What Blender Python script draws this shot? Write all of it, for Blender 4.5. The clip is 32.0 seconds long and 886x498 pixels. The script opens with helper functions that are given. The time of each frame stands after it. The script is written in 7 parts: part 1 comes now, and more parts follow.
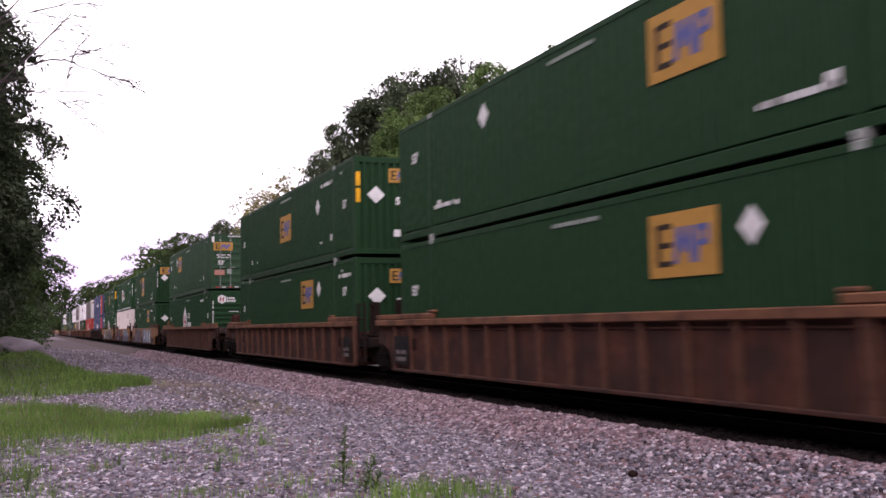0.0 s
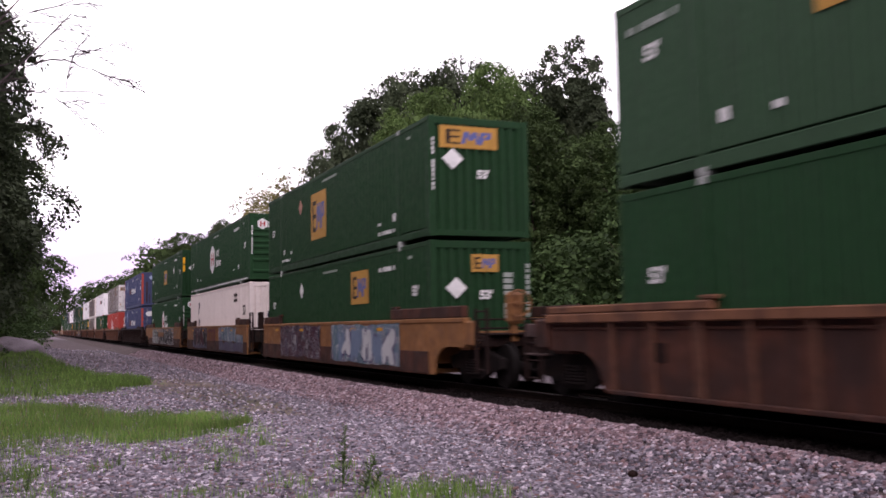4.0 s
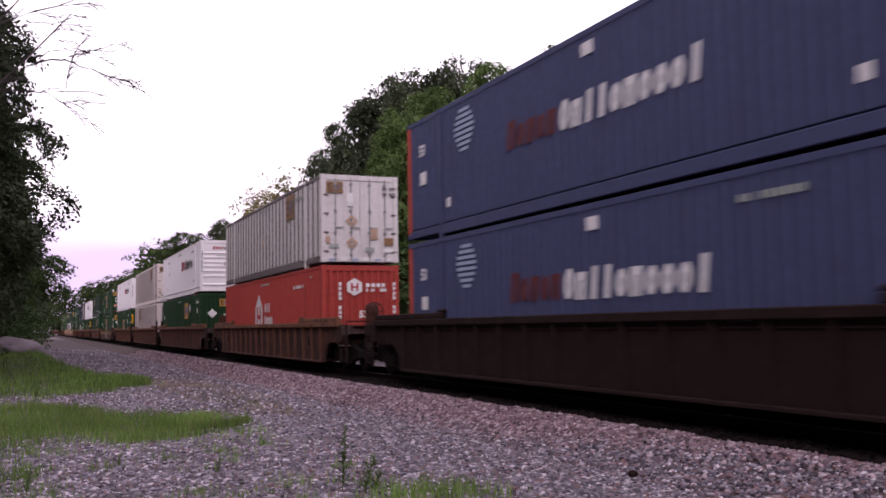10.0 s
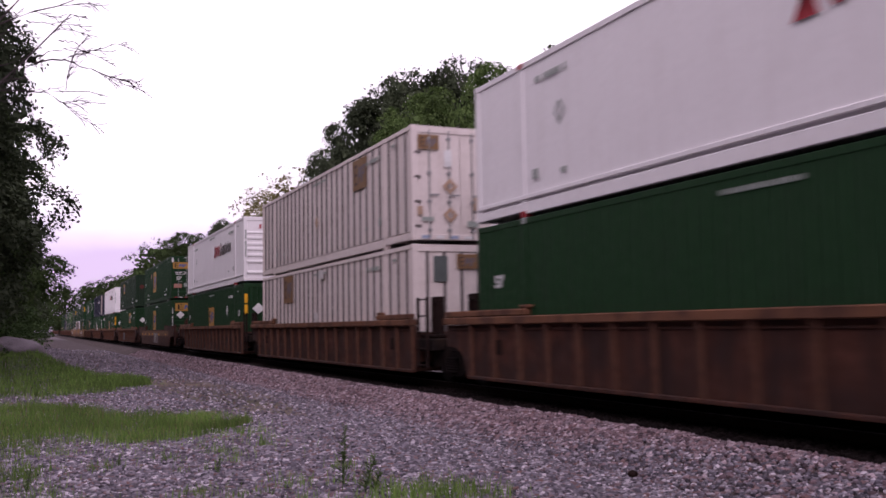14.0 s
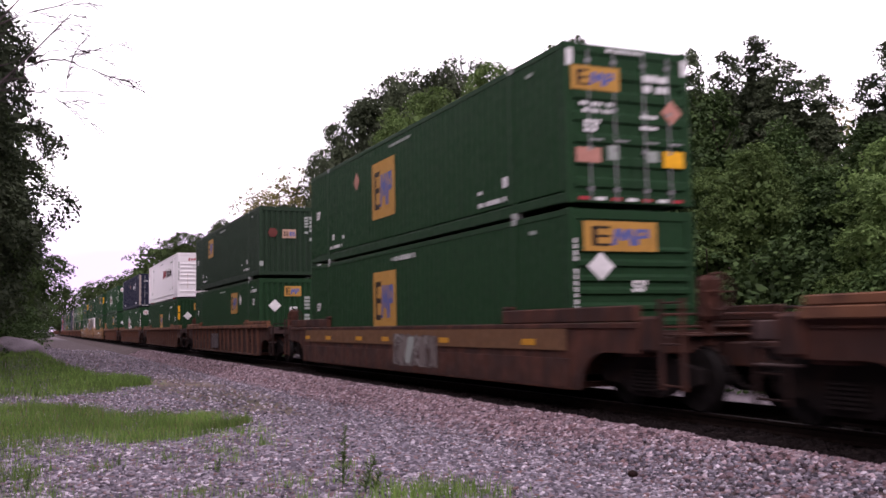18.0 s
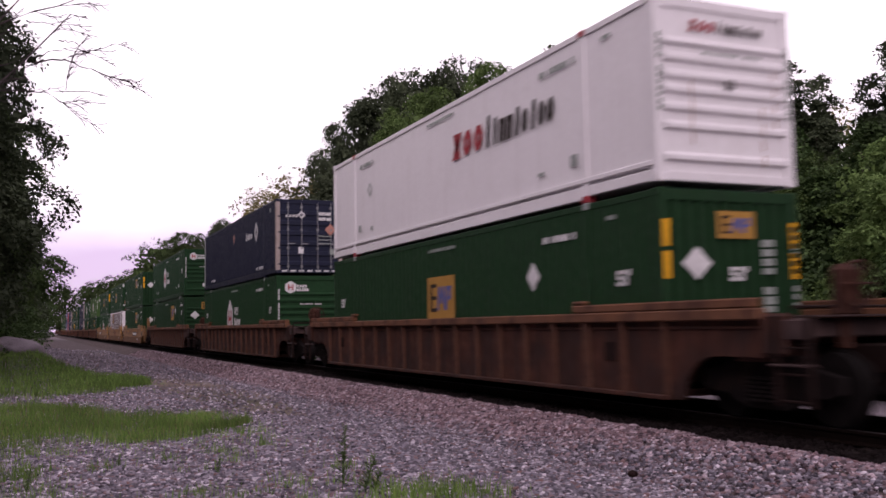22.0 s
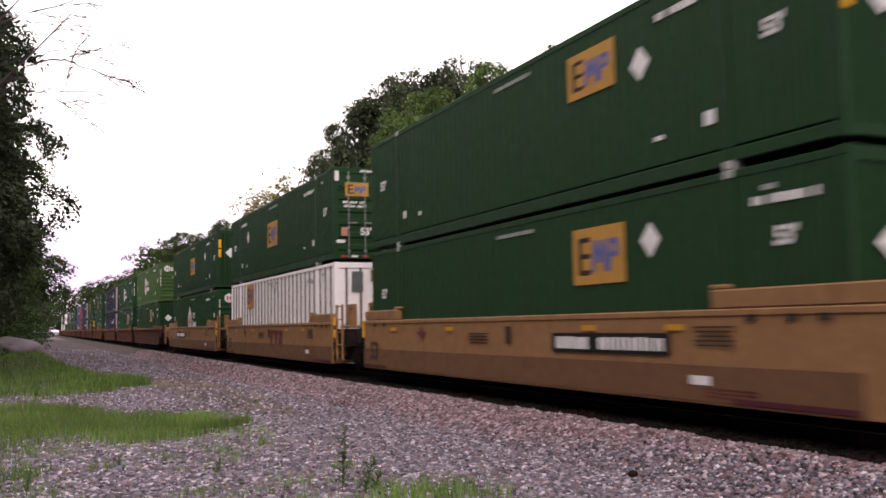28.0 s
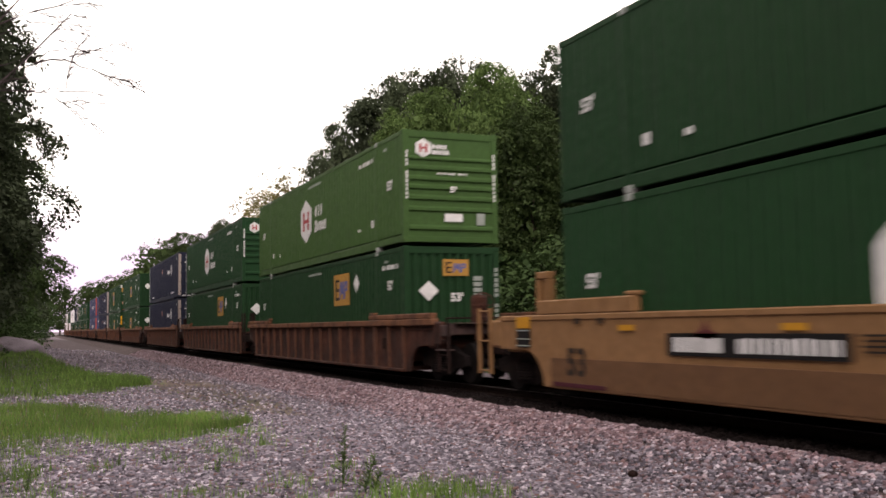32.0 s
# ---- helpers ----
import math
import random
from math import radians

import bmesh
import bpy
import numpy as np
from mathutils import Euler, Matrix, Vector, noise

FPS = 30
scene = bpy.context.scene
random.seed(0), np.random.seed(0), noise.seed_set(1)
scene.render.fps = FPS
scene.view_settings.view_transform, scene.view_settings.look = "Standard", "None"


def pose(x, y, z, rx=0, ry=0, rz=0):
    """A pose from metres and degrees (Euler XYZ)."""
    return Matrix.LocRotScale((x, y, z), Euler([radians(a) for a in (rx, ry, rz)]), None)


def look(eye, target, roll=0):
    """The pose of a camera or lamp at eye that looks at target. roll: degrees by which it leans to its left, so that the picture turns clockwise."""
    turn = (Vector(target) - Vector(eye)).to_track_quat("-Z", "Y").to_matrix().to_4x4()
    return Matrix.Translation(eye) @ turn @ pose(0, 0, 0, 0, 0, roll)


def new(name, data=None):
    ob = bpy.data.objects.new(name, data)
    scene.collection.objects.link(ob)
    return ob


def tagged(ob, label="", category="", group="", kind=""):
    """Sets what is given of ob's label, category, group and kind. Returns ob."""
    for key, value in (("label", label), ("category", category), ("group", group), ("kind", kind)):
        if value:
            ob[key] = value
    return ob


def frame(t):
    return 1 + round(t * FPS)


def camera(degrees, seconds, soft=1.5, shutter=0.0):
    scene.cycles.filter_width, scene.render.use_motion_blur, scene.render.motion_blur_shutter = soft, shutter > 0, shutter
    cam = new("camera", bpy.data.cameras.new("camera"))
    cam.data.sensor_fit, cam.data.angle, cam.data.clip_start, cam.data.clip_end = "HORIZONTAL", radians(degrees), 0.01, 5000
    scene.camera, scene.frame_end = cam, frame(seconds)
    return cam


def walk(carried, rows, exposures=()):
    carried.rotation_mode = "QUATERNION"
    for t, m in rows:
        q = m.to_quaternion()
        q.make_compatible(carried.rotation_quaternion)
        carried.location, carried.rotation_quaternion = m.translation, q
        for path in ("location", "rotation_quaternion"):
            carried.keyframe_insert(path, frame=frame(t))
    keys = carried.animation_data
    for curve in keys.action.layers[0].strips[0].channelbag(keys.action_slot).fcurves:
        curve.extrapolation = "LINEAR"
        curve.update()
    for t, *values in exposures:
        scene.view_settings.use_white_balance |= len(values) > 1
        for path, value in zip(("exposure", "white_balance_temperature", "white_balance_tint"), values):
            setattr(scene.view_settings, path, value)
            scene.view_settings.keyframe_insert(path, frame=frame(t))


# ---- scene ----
cam = camera(50.257, 32.0, soft=1.6, shutter=0.5)
EYE = Vector((0.0, 0.0, 1.306))
YAW, TILT = 0.40888, 0.08018
AIM = Vector((-math.cos(YAW) * math.cos(TILT), math.sin(YAW) * math.cos(TILT), math.sin(TILT)))
CAM_POSE = look(EYE, EYE + AIM, -0.962)
# the film camera's own exposure and white balance drift as bright loads pass
EXPOSURES = [(0, 0.02, 6500, 28), (3, 0.1, 6500, 29), (4.5, -0.2, 6500, 26), (6, -0.46, 6500, 31), (7, -0.72, 6500, 32), (8, -0.22, 6480, 31), (9, -0.35, 6480, 32), (10, -0.42, 6480, 32), (11, -0.68, 6450, 35),
             (12, -0.92, 6400, 36), (13, -0.87, 6350, 36), (14, -0.64, 6380, 36), (16, -0.5, 6480, 33), (17, -0.42, 6480, 33), (18, -0.1, 6500, 31), (20, -0.12, 6550, 29), (21, -0.24, 6580, 31), (22, -0.64, 6600, 32), (23, -0.25, 6700, 29),
             (24, 0.14, 6750, 28), (25, 0.17, 6800, 27), (27, 0.0, 7000, 21), (28, -0.05, 7050, 20), (29, -0.45, 7200, 18), (30, -0.72, 7250, 16), (31, -0.2, 7300, 15), (32, -0.05, 7300, 15)]
walk(cam, [(0, CAM_POSE), (32, CAM_POSE)], exposures=EXPOSURES)

# ---- daylight: bright overcast evening ----
SUN_EL, SUN_AZ = radians(30), radians(-27)
world = bpy.data.worlds.new("world")
scene.world = world
world.use_nodes = True
wn, wl = world.node_tree.nodes, world.node_tree.links
wn.clear()
w_out = wn.new("ShaderNodeOutputWorld")
w_sky = wn.new("ShaderNodeTexSky")
w_sky.sky_type, w_sky.sun_disc = "NISHITA", False
w_sky.sun_elevation, w_sky.sun_rotation = SUN_EL, radians(90) - SUN_AZ
w_bg1 = wn.new("ShaderNodeBackground")
w_bg1.inputs["Strength"].default_value = 0.1
w_bg2 = wn.new("ShaderNodeBackground")
w_bg2.inputs["Strength"].default_value = 1.8
w_mix = wn.new("ShaderNodeMixShader")
w_co = wn.new("ShaderNodeTexCoord")
w_map = wn.new("ShaderNodeMapping")
w_map.inputs["Scale"].default_value = (1.5, 1.5, 5.0)
w_noise = wn.new("ShaderNodeTexNoise")
w_noise.inputs["Scale"].default_value, w_noise.inputs["Detail"].default_value = 1.8, 5
w_sep = wn.new("ShaderNodeSeparateXYZ")
w_band = wn.new("ShaderNodeMapRange")
w_band.inputs["From Min"].default_value, w_band.inputs["From Max"].default_value = 0.06, 0.18
w_band.inputs["To Min"].default_value, w_band.inputs["To Max"].default_value = -0.05, 0.72
w_add = wn.new("ShaderNodeMath")
w_add.operation = "MULTIPLY_ADD"
w_add.inputs[1].default_value = 1.0
w_ramp = wn.new("ShaderNodeValToRGB")
w_ramp.color_ramp.elements[0].position, w_ramp.color_ramp.elements[0].color = 0.72, (0.56, 0.475, 0.625, 1)
w_ramp.color_ramp.elements[1].position, w_ramp.color_ramp.elements[1].color = 1.0, (1.0, 0.985, 1.0, 1)
wl.new(w_co.outputs["Generated"], w_map.inputs["Vector"])
wl.new(w_map.outputs["Vector"], w_noise.inputs["Vector"])
wl.new(w_co.outputs["Generated"], w_sep.inputs["Vector"])
wl.new(w_sep.outputs["Z"], w_band.inputs["Value"])
wl.new(w_noise.outputs["Fac"], w_add.inputs[0])
wl.new(w_band.outputs["Result"], w_add.inputs[2])
wl.new(w_add.outputs["Value"], w_ramp.inputs["Fac"])
wl.new(w_ramp.outputs["Color"], w_bg2.inputs["Color"])
# the cloud is brightest where the evening sun stands behind it
w_dot = wn.new("ShaderNodeVectorMath")
w_dot.operation = "DOT_PRODUCT"
w_dot.inputs[1].default_value = (-0.75, 0.62, 0.22)
w_glow = wn.new("ShaderNodeMapRange")
w_glow.interpolation_type = "SMOOTHSTEP"
w_glow.inputs["From Min"].default_value, w_glow.inputs["From Max"].default_value = -0.3, 0.95
w_glow.inputs["To Min"].default_value, w_glow.inputs["To Max"].default_value = 1.5, 2.35
wl.new(w_co.outputs["Generated"], w_dot.inputs[0])
wl.new(w_dot.outputs["Value"], w_glow.inputs["Value"])
wl.new(w_glow.outputs["Result"], w_bg2.inputs["Strength"])
wl.new(w_sky.outputs["Color"], w_bg1.inputs["Color"])
w_mix.inputs["Fac"].default_value = 0.9
wl.new(w_bg1.outputs["Background"], w_mix.inputs[1])
wl.new(w_bg2.outputs["Background"], w_mix.inputs[2])
wl.new(w_mix.outputs["Shader"], w_out.inputs["Surface"])
sun_data = bpy.data.lights.new("sun", "SUN")
sun_data.energy, sun_data.angle, sun_data.color = 1.9, radians(40), (1.0, 0.95, 0.93)
sun = new("sun", sun_data)
sun_dir = Vector((math.cos(SUN_EL) * math.cos(SUN_AZ), math.cos(SUN_EL) * math.sin(SUN_AZ), math.sin(SUN_EL)))
sun.matrix_world = look(sun_dir * 60, (0, 0, 0))

# ---- materials ----
MATS = {}


def surface(name, base, rough=0.6, metal=0.0, vary=0.25, grain=18.0, stain=0.0, stain_col=(0.05, 0.03, 0.02), streak=0.0,
            bump=0.0, bump_scale=60.0, per_piece=0.0, island=0.0, spec=0.15, patchy=False):
    """A weathered surface: fine grain, broad stains, vertical streaks, and tone that varies from piece to piece."""
    if name in MATS:
        return MATS[name]
    m = bpy.data.materials.new(name)
    m.use_nodes = True
    n, l = m.node_tree.nodes, m.node_tree.links
    b = n["Principled BSDF"]
    b.inputs["Metallic"].default_value = metal
    b.inputs["Specular IOR Level"].default_value = spec
    co = n.new("ShaderNodeTexCoord")

    def noise_at(scale, detail=4, stretch=None):
        t = n.new("ShaderNodeTexNoise")
        t.inputs["Scale"].default_value, t.inputs["Detail"].default_value = scale, detail
        if stretch:
            mp = n.new("ShaderNodeMapping")
            mp.inputs["Scale"].default_value = stretch
            l.new(co.outputs["Object"], mp.inputs["Vector"])
            l.new(mp.outputs["Vector"], t.inputs["Vector"])
        else:
            l.new(co.outputs["Object"], t.inputs["Vector"])
        return t.outputs["Fac"]

    def rng(value, lo, hi, a, c):
        r = n.new("ShaderNodeMapRange")
        r.inputs["From Min"].default_value, r.inputs["From Max"].default_value = lo, hi
        r.inputs["To Min"].default_value, r.inputs["To Max"].default_value = a, c
        l.new(value, r.inputs["Value"])
        return r.outputs["Result"]

    def mixed(fac, a, c, how="MIX"):
        x = n.new("ShaderNodeMix")
        x.data_type, x.blend_type = "RGBA", how
        if isinstance(fac, float):
            x.inputs["Factor"].default_value = fac
        else:
            l.new(fac, x.inputs["Factor"])
        for s, v in (("A", a), ("B", c)):
            sock = [i for i in x.inputs if i.name == s and i.type == "RGBA"][0]
            if isinstance(v, tuple):
                sock.default_value = (*v, 1)
            else:
                l.new(v, sock)
        return [o for o in x.outputs if o.type == "RGBA"][0]

    dark = tuple(c * (1 - vary) for c in base)
    lite = tuple(min(1, c * (1 + vary)) for c in base)
    col = mixed(rng(noise_at(grain), 0.3, 0.7, 0, 1), dark, lite)
    col = mixed(rng(noise_at(0.9, 3), 0.35, 0.75, 0, 0.5), col, dark)
    if streak:
        col = mixed(rng(noise_at(1.0, 4, (5.0, 5.0, 0.35)), 0.44 if patchy else 0.5, 0.62 if patchy else 0.8, 0, streak), col, stain_col)
    if stain:
        col = mixed(rng(noise_at(1.5 if patchy else 2.3, 6), 0.46 if patchy else 0.52, 0.6 if patchy else 0.72, 0, stain), col, stain_col)
    if per_piece or island:
        if island:
            g = n.new("ShaderNodeNewGeometry").outputs["Random Per Island"]
        else:
            g = n.new("ShaderNodeObjectInfo").outputs["Random"]
        k = max(per_piece, island)
        hsv = n.new("ShaderNodeHueSaturation")
        l.new(rng(g, 0, 1, 1 - k, 1 + k), hsv.inputs["Value"])
        l.new(col, hsv.inputs["Color"])
        col = hsv.outputs["Color"]
    l.new(col, b.inputs["Base Color"])
    l.new(rng(noise_at(grain * 0.6), 0.3, 0.7, max(0.05, rough - 0.12), min(1, rough + 0.12)), b.inputs["Roughness"])
    if bump:
        bp = n.new("ShaderNodeBump")
        bp.inputs["Strength"].default_value, bp.inputs["Distance"].default_value = bump, 0.02
        l.new(noise_at(bump_scale), bp.inputs["Height"])
        l.new(bp.outputs["Normal"], b.inputs["Normal"])
    MATS[name] = m
    return m


def stone_material(name, tones, rough=0.9, spec=0.2):
    """Crushed stone: each piece takes one of several tones."""
    m = bpy.data.materials.new(name)
    m.use_nodes = True
    n, l = m.node_tree.nodes, m.node_tree.links
    b = n["Principled BSDF"]
    b.inputs["Roughness"].default_value = rough
    b.inputs["Specular IOR Level"].default_value = spec
    geo, ramp, co, tex, mx = (n.new("ShaderNodeNewGeometry"), n.new("ShaderNodeValToRGB"), n.new("ShaderNodeTexCoord"), n.new("ShaderNodeTexNoise"), n.new("ShaderNodeMix"))
    tex.inputs["Scale"].default_value, tex.inputs["Detail"].default_value = 45, 4
    e = ramp.color_ramp.elements
    e[0].position, e[0].color = 0.0, (*tones[0], 1)
    e[1].position, e[1].color = 1.0, (*tones[-1], 1)
    for i, t in enumerate(tones[1:-1], 1):
        e.new(i / (len(tones) - 1)).color = (*t, 1)
    mx.data_type, mx.blend_type = "RGBA", "MULTIPLY"
    mr = n.new("ShaderNodeMapRange")
    mr.inputs["To Min"].default_value, mr.inputs["To Max"].default_value = 0.2, 0.9
    l.new(co.outputs["Object"], tex.inputs["Vector"])
    l.new(tex.outputs["Fac"], mr.inputs["Value"])
    l.new(mr.outputs["Result"], mx.inputs["Factor"])
    l.new(geo.outputs["Random Per Island"], ramp.inputs["Fac"])
    cols = [i for i in mx.inputs if i.type == "RGBA"]
    l.new(ramp.outputs["Color"], cols[0])
    cols[1].default_value = (0.62, 0.60, 0.60, 1)
    l.new([o for o in mx.outputs if o.type == "RGBA"][0], b.inputs["Base Color"])
    return m


def leaf_material(name, dark, lite, through_light=0.35):
    m = bpy.data.materials.new(name)
    m.use_nodes = True
    n, l = m.node_tree.nodes, m.node_tree.links
    n.clear()
    out = n.new("ShaderNodeOutputMaterial")
    geo = n.new("ShaderNodeNewGeometry")
    inf = n.new("ShaderNodeObjectInfo")
    ramp = n.new("ShaderNodeValToRGB")
    ramp.color_ramp.elements[0].color, ramp.color_ramp.elements[1].color = (*dark, 1), (*lite, 1)
    hsv = n.new("ShaderNodeHueSaturation")
    mr = n.new("ShaderNodeMapRange")
    mr.inputs["To Min"].default_value, mr.inputs["To Max"].default_value = 0.7, 1.25
    l.new(inf.outputs["Random"], mr.inputs["Value"])
    l.new(geo.outputs["Random Per Island"], ramp.inputs["Fac"])
    co, tex, broad, mul = n.new("ShaderNodeTexCoord"), n.new("ShaderNodeTexNoise"), n.new("ShaderNodeMapRange"), n.new("ShaderNodeMath")
    tex.inputs["Scale"].default_value, tex.inputs["Detail"].default_value = 0.55, 3
    broad.inputs["From Min"].default_value, broad.inputs["From Max"].default_value = 0.32, 0.68
    broad.inputs["To Min"].default_value, broad.inputs["To Max"].default_value = 0.72, 1.28
    mul.operation = "MULTIPLY"
    l.new(co.outputs["Object"], tex.inputs["Vector"])
    l.new(tex.outputs["Fac"], broad.inputs["Value"])
    l.new(broad.outputs["Result"], mul.inputs[0])
    l.new(mr.outputs["Result"], mul.inputs[1])
    l.new(mul.outputs["Value"], hsv.inputs["Value"])
    l.new(ramp.outputs["Color"], hsv.inputs["Color"])
    d, t, g, mx, mx2 = (n.new("ShaderNodeBsdfDiffuse"), n.new("ShaderNodeBsdfTranslucent"), n.new("ShaderNodeBsdfGlossy"),
                        n.new("ShaderNodeMixShader"), n.new("ShaderNodeMixShader"))
    g.inputs["Roughness"].default_value = 0.5
    g.inputs["Color"].default_value = (0.5, 0.5, 0.5, 1)
    mx.inputs["Fac"].default_value, mx2.inputs["Fac"].default_value = through_light, 0.015
    l.new(hsv.outputs["Color"], d.inputs["Color"])
    l.new(hsv.outputs["Color"], t.inputs["Color"])
    l.new(d.outputs["BSDF"], mx.inputs[1])
    l.new(t.outputs["BSDF"], mx.inputs[2])
    l.new(mx.outputs["Shader"], mx2.inputs[1])
    l.new(g.outputs["BSDF"], mx2.inputs[2])
    l.new(mx2.outputs["Shader"], out.inputs["Surface"])
    return m


def paint(name, base, **kw):
    return surface(name, base, **{**dict(rough=0.6, spec=0.1, vary=0.12, grain=9.0, streak=0.35, stain=0.25,
                                         stain_col=tuple(c * 0.45 + 0.012 for c in base), bump=0.012, bump_scale=6), **kw})


GREEN = paint("green_paint", (0.0125, 0.0415, 0.0170))
GREEN_H = paint("deep_green_paint", (0.0130, 0.0465, 0.0185))
GREEN_L = paint("leaf_green_paint", (0.047, 0.097, 0.030))
NAVY = paint("navy_paint", (0.018, 0.021, 0.041))
BLUE = paint("blue_paint", (0.056, 0.066, 0.135))
RED = paint("red_paint", (0.34, 0.052, 0.042), stain=0.2)
WHITE = paint("white_paint", (0.78, 0.75, 0.775), vary=0.03, stain=0.06, streak=0.08, stain_col=(0.35, 0.28, 0.25))
IVORY = paint("ivory_paint", (0.66, 0.585, 0.57), vary=0.05, stain=0.12, streak=0.2, stain_col=(0.30, 0.22, 0.18))
GREY = paint("grey_paint", (0.56, 0.535, 0.54), vary=0.06, stain=0.2, streak=0.3, stain_col=(0.26, 0.20, 0.18))
# on white boxes this grey paints shading along ribs; rails and hinges are grey
RIB_GREY = paint("rib_shade_and_rail_grey_paint", (0.145, 0.125, 0.125), stain=0.5, streak=0.5, stain_col=(0.07, 0.05, 0.045))
ORANGE = paint("orange_red_paint", (0.40, 0.072, 0.052))
PLATE_YELLOW = paint("logo_yellow", (0.42, 0.225, 0.055), streak=0.15)
LOGO_BLUE = paint("logo_blue", (0.10, 0.115, 0.28), streak=0)
LOGO_DARK = paint("logo_dark", (0.03, 0.022, 0.018), streak=0)
LOGO_RED = paint("logo_red", (0.36, 0.045, 0.055), streak=0.1)
DULL_RED = paint("dull_red_marking", (0.115, 0.032, 0.034), streak=0)
MARK = paint("white_marking", (0.66, 0.65, 0.66), streak=0.15)
FAINT = paint("faded_marking", (0.28, 0.31, 0.29), streak=0.1)
PALE_BLUE = paint("pale_blue_marking", (0.30, 0.36, 0.50), streak=0)
TAN_PANEL = paint("faded_tan_panel", (0.22, 0.13, 0.07), streak=0.2)
SLATE_PLATE = paint("dark_data_plate", (0.10, 0.115, 0.115), streak=0.3)
TAN_DARK = paint("faded_dark_block", (0.10, 0.062, 0.048), streak=0.1)
TAN_BLUE = paint("faded_blue_block", (0.15, 0.125, 0.14), streak=0.1)
CASTING = paint("bare_casting_paint", (0.34, 0.36, 0.35), streak=0.3)
POST_TAN = paint("weathered_post_paint", (0.36, 0.30, 0.28), streak=0.6, stain=0.5, stain_col=(0.10, 0.055, 0.04))
ZINC = surface("galvanised_steel", (0.26, 0.26, 0.27), rough=0.5, metal=0.4, vary=0.2, grain=12, stain=0.3)
STREAKY = paint("rust_streak", (0.40, 0.27, 0.20), streak=0.5)
# near-black base: the shade under the train is put into the colour
BED_SHADE = surface("shade_dark_track_bed", (0.010, 0.008, 0.008), rough=0.9, vary=0.4, grain=14, bump=0.8, bump_scale=24, spec=0.03)
PINK_PANEL = paint("faded_pink_panel", (0.42, 0.27, 0.20), streak=0.2)
OLD_RED = paint("faded_red_placard", (0.12, 0.035, 0.03), streak=0.3)
PINKISH = paint("faded_pink_marking", (0.42, 0.20, 0.16), streak=0)
GREEN_O = paint("grimy_green_paint", (0.0185, 0.037, 0.022), stain=0.4)
GREEN_F = paint("sun_faded_green_paint", (0.031, 0.068, 0.037))
AMBER = paint("dulled_yellow_reflector", (0.50, 0.24, 0.025), streak=0.2)
SAFETY = paint("safety_yellow", (0.75, 0.38, 0.02), streak=0.1)
# rust tones also hold light: sheet shaded by the overhang, chord and ribs lit
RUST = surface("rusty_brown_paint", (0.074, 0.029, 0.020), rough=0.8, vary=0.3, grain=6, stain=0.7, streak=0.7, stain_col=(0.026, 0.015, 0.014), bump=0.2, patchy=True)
RUST_TOP = surface("skylit_orange_rust_paint", (0.190, 0.084, 0.046), rough=0.8, vary=0.35, grain=5, stain=0.7, streak=0.5, stain_col=(0.06, 0.030, 0.023), bump=0.2, patchy=True)
RUST_RIB = surface("skylit_brown_rib_paint", (0.122, 0.053, 0.033), rough=0.8, vary=0.35, grain=7, stain=0.7, streak=0.5, stain_col=(0.05, 0.026, 0.021), bump=0.2, patchy=True)
DECK = surface("mauve_brown_deck_paint", (0.075, 0.046, 0.044), rough=0.7, vary=0.3, grain=8, stain=0.6, streak=0.3, stain_col=(0.03, 0.02, 0.02), bump=0.2, patchy=True)
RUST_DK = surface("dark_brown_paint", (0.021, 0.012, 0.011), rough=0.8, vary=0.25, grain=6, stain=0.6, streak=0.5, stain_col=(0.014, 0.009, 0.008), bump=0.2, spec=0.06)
TAN = surface("yellow_car_paint", (0.240, 0.128, 0.060), rough=0.6, vary=0.14, grain=7, stain=0.35, streak=0.3, stain_col=(0.16, 0.08, 0.036), bump=0.1)
TAN_LO = surface("road_grimed_yellow_paint", (0.135, 0.070, 0.036), rough=0.75, vary=0.2, grain=7, stain=0.5, streak=0.3, stain_col=(0.10, 0.05, 0.03), bump=0.1)
TAN_OLD = surface("faded_yellow_car_paint", (0.215, 0.098, 0.040), rough=0.7, vary=0.25, grain=5, stain=0.6, streak=0.5, stain_col=(0.10, 0.048, 0.034), bump=0.1)
# truck, wheel and rail colours hold under-car shade besides grime and rust
STEEL_DK = surface("grimy_shaded_truck_steel", (0.014, 0.011, 0.011), rough=0.85, vary=0.3, grain=14, stain=0.4, bump=0.2, spec=0.03)
WHEEL = surface("shaded_wheel_steel", (0.012, 0.010, 0.010), rough=0.7, vary=0.3, grain=10, spec=0.06)
RAIL_RUST = surface("shaded_rail_rust", (0.011, 0.007, 0.006), rough=0.8, vary=0.3, grain=12, bump=0.2, spec=0.03)
RAIL_TOP = surface("rail_polish", (0.06, 0.05, 0.05), rough=0.5, metal=0.6, vary=0.2, grain=6)
# tie wood also darkened for the shade below the train
TIE = surface("shaded_creosoted_wood", (0.022, 0.017, 0.016), rough=0.9, vary=0.35, grain=14, per_piece=0.3, bump=0.4, spec=0.03)
BALLAST = surface("ballast_bed", (0.088, 0.064, 0.064), rough=0.95, vary=0.6, grain=26, stain=0.5, stain_col=(0.065, 0.05, 0.05), bump=1.0, bump_scale=24)
BALLAST_ST = stone_material("ballast_stone", [(0.04, 0.028, 0.033), (0.31, 0.214, 0.243), (0.10, 0.068, 0.082), (0.48, 0.352, 0.386), (0.20, 0.104, 0.108), (0.25, 0.19, 0.23), (0.70, 0.56, 0.615), (0.06, 0.042, 0.052), (0.20, 0.138, 0.162), (0.44, 0.304, 0.335)])
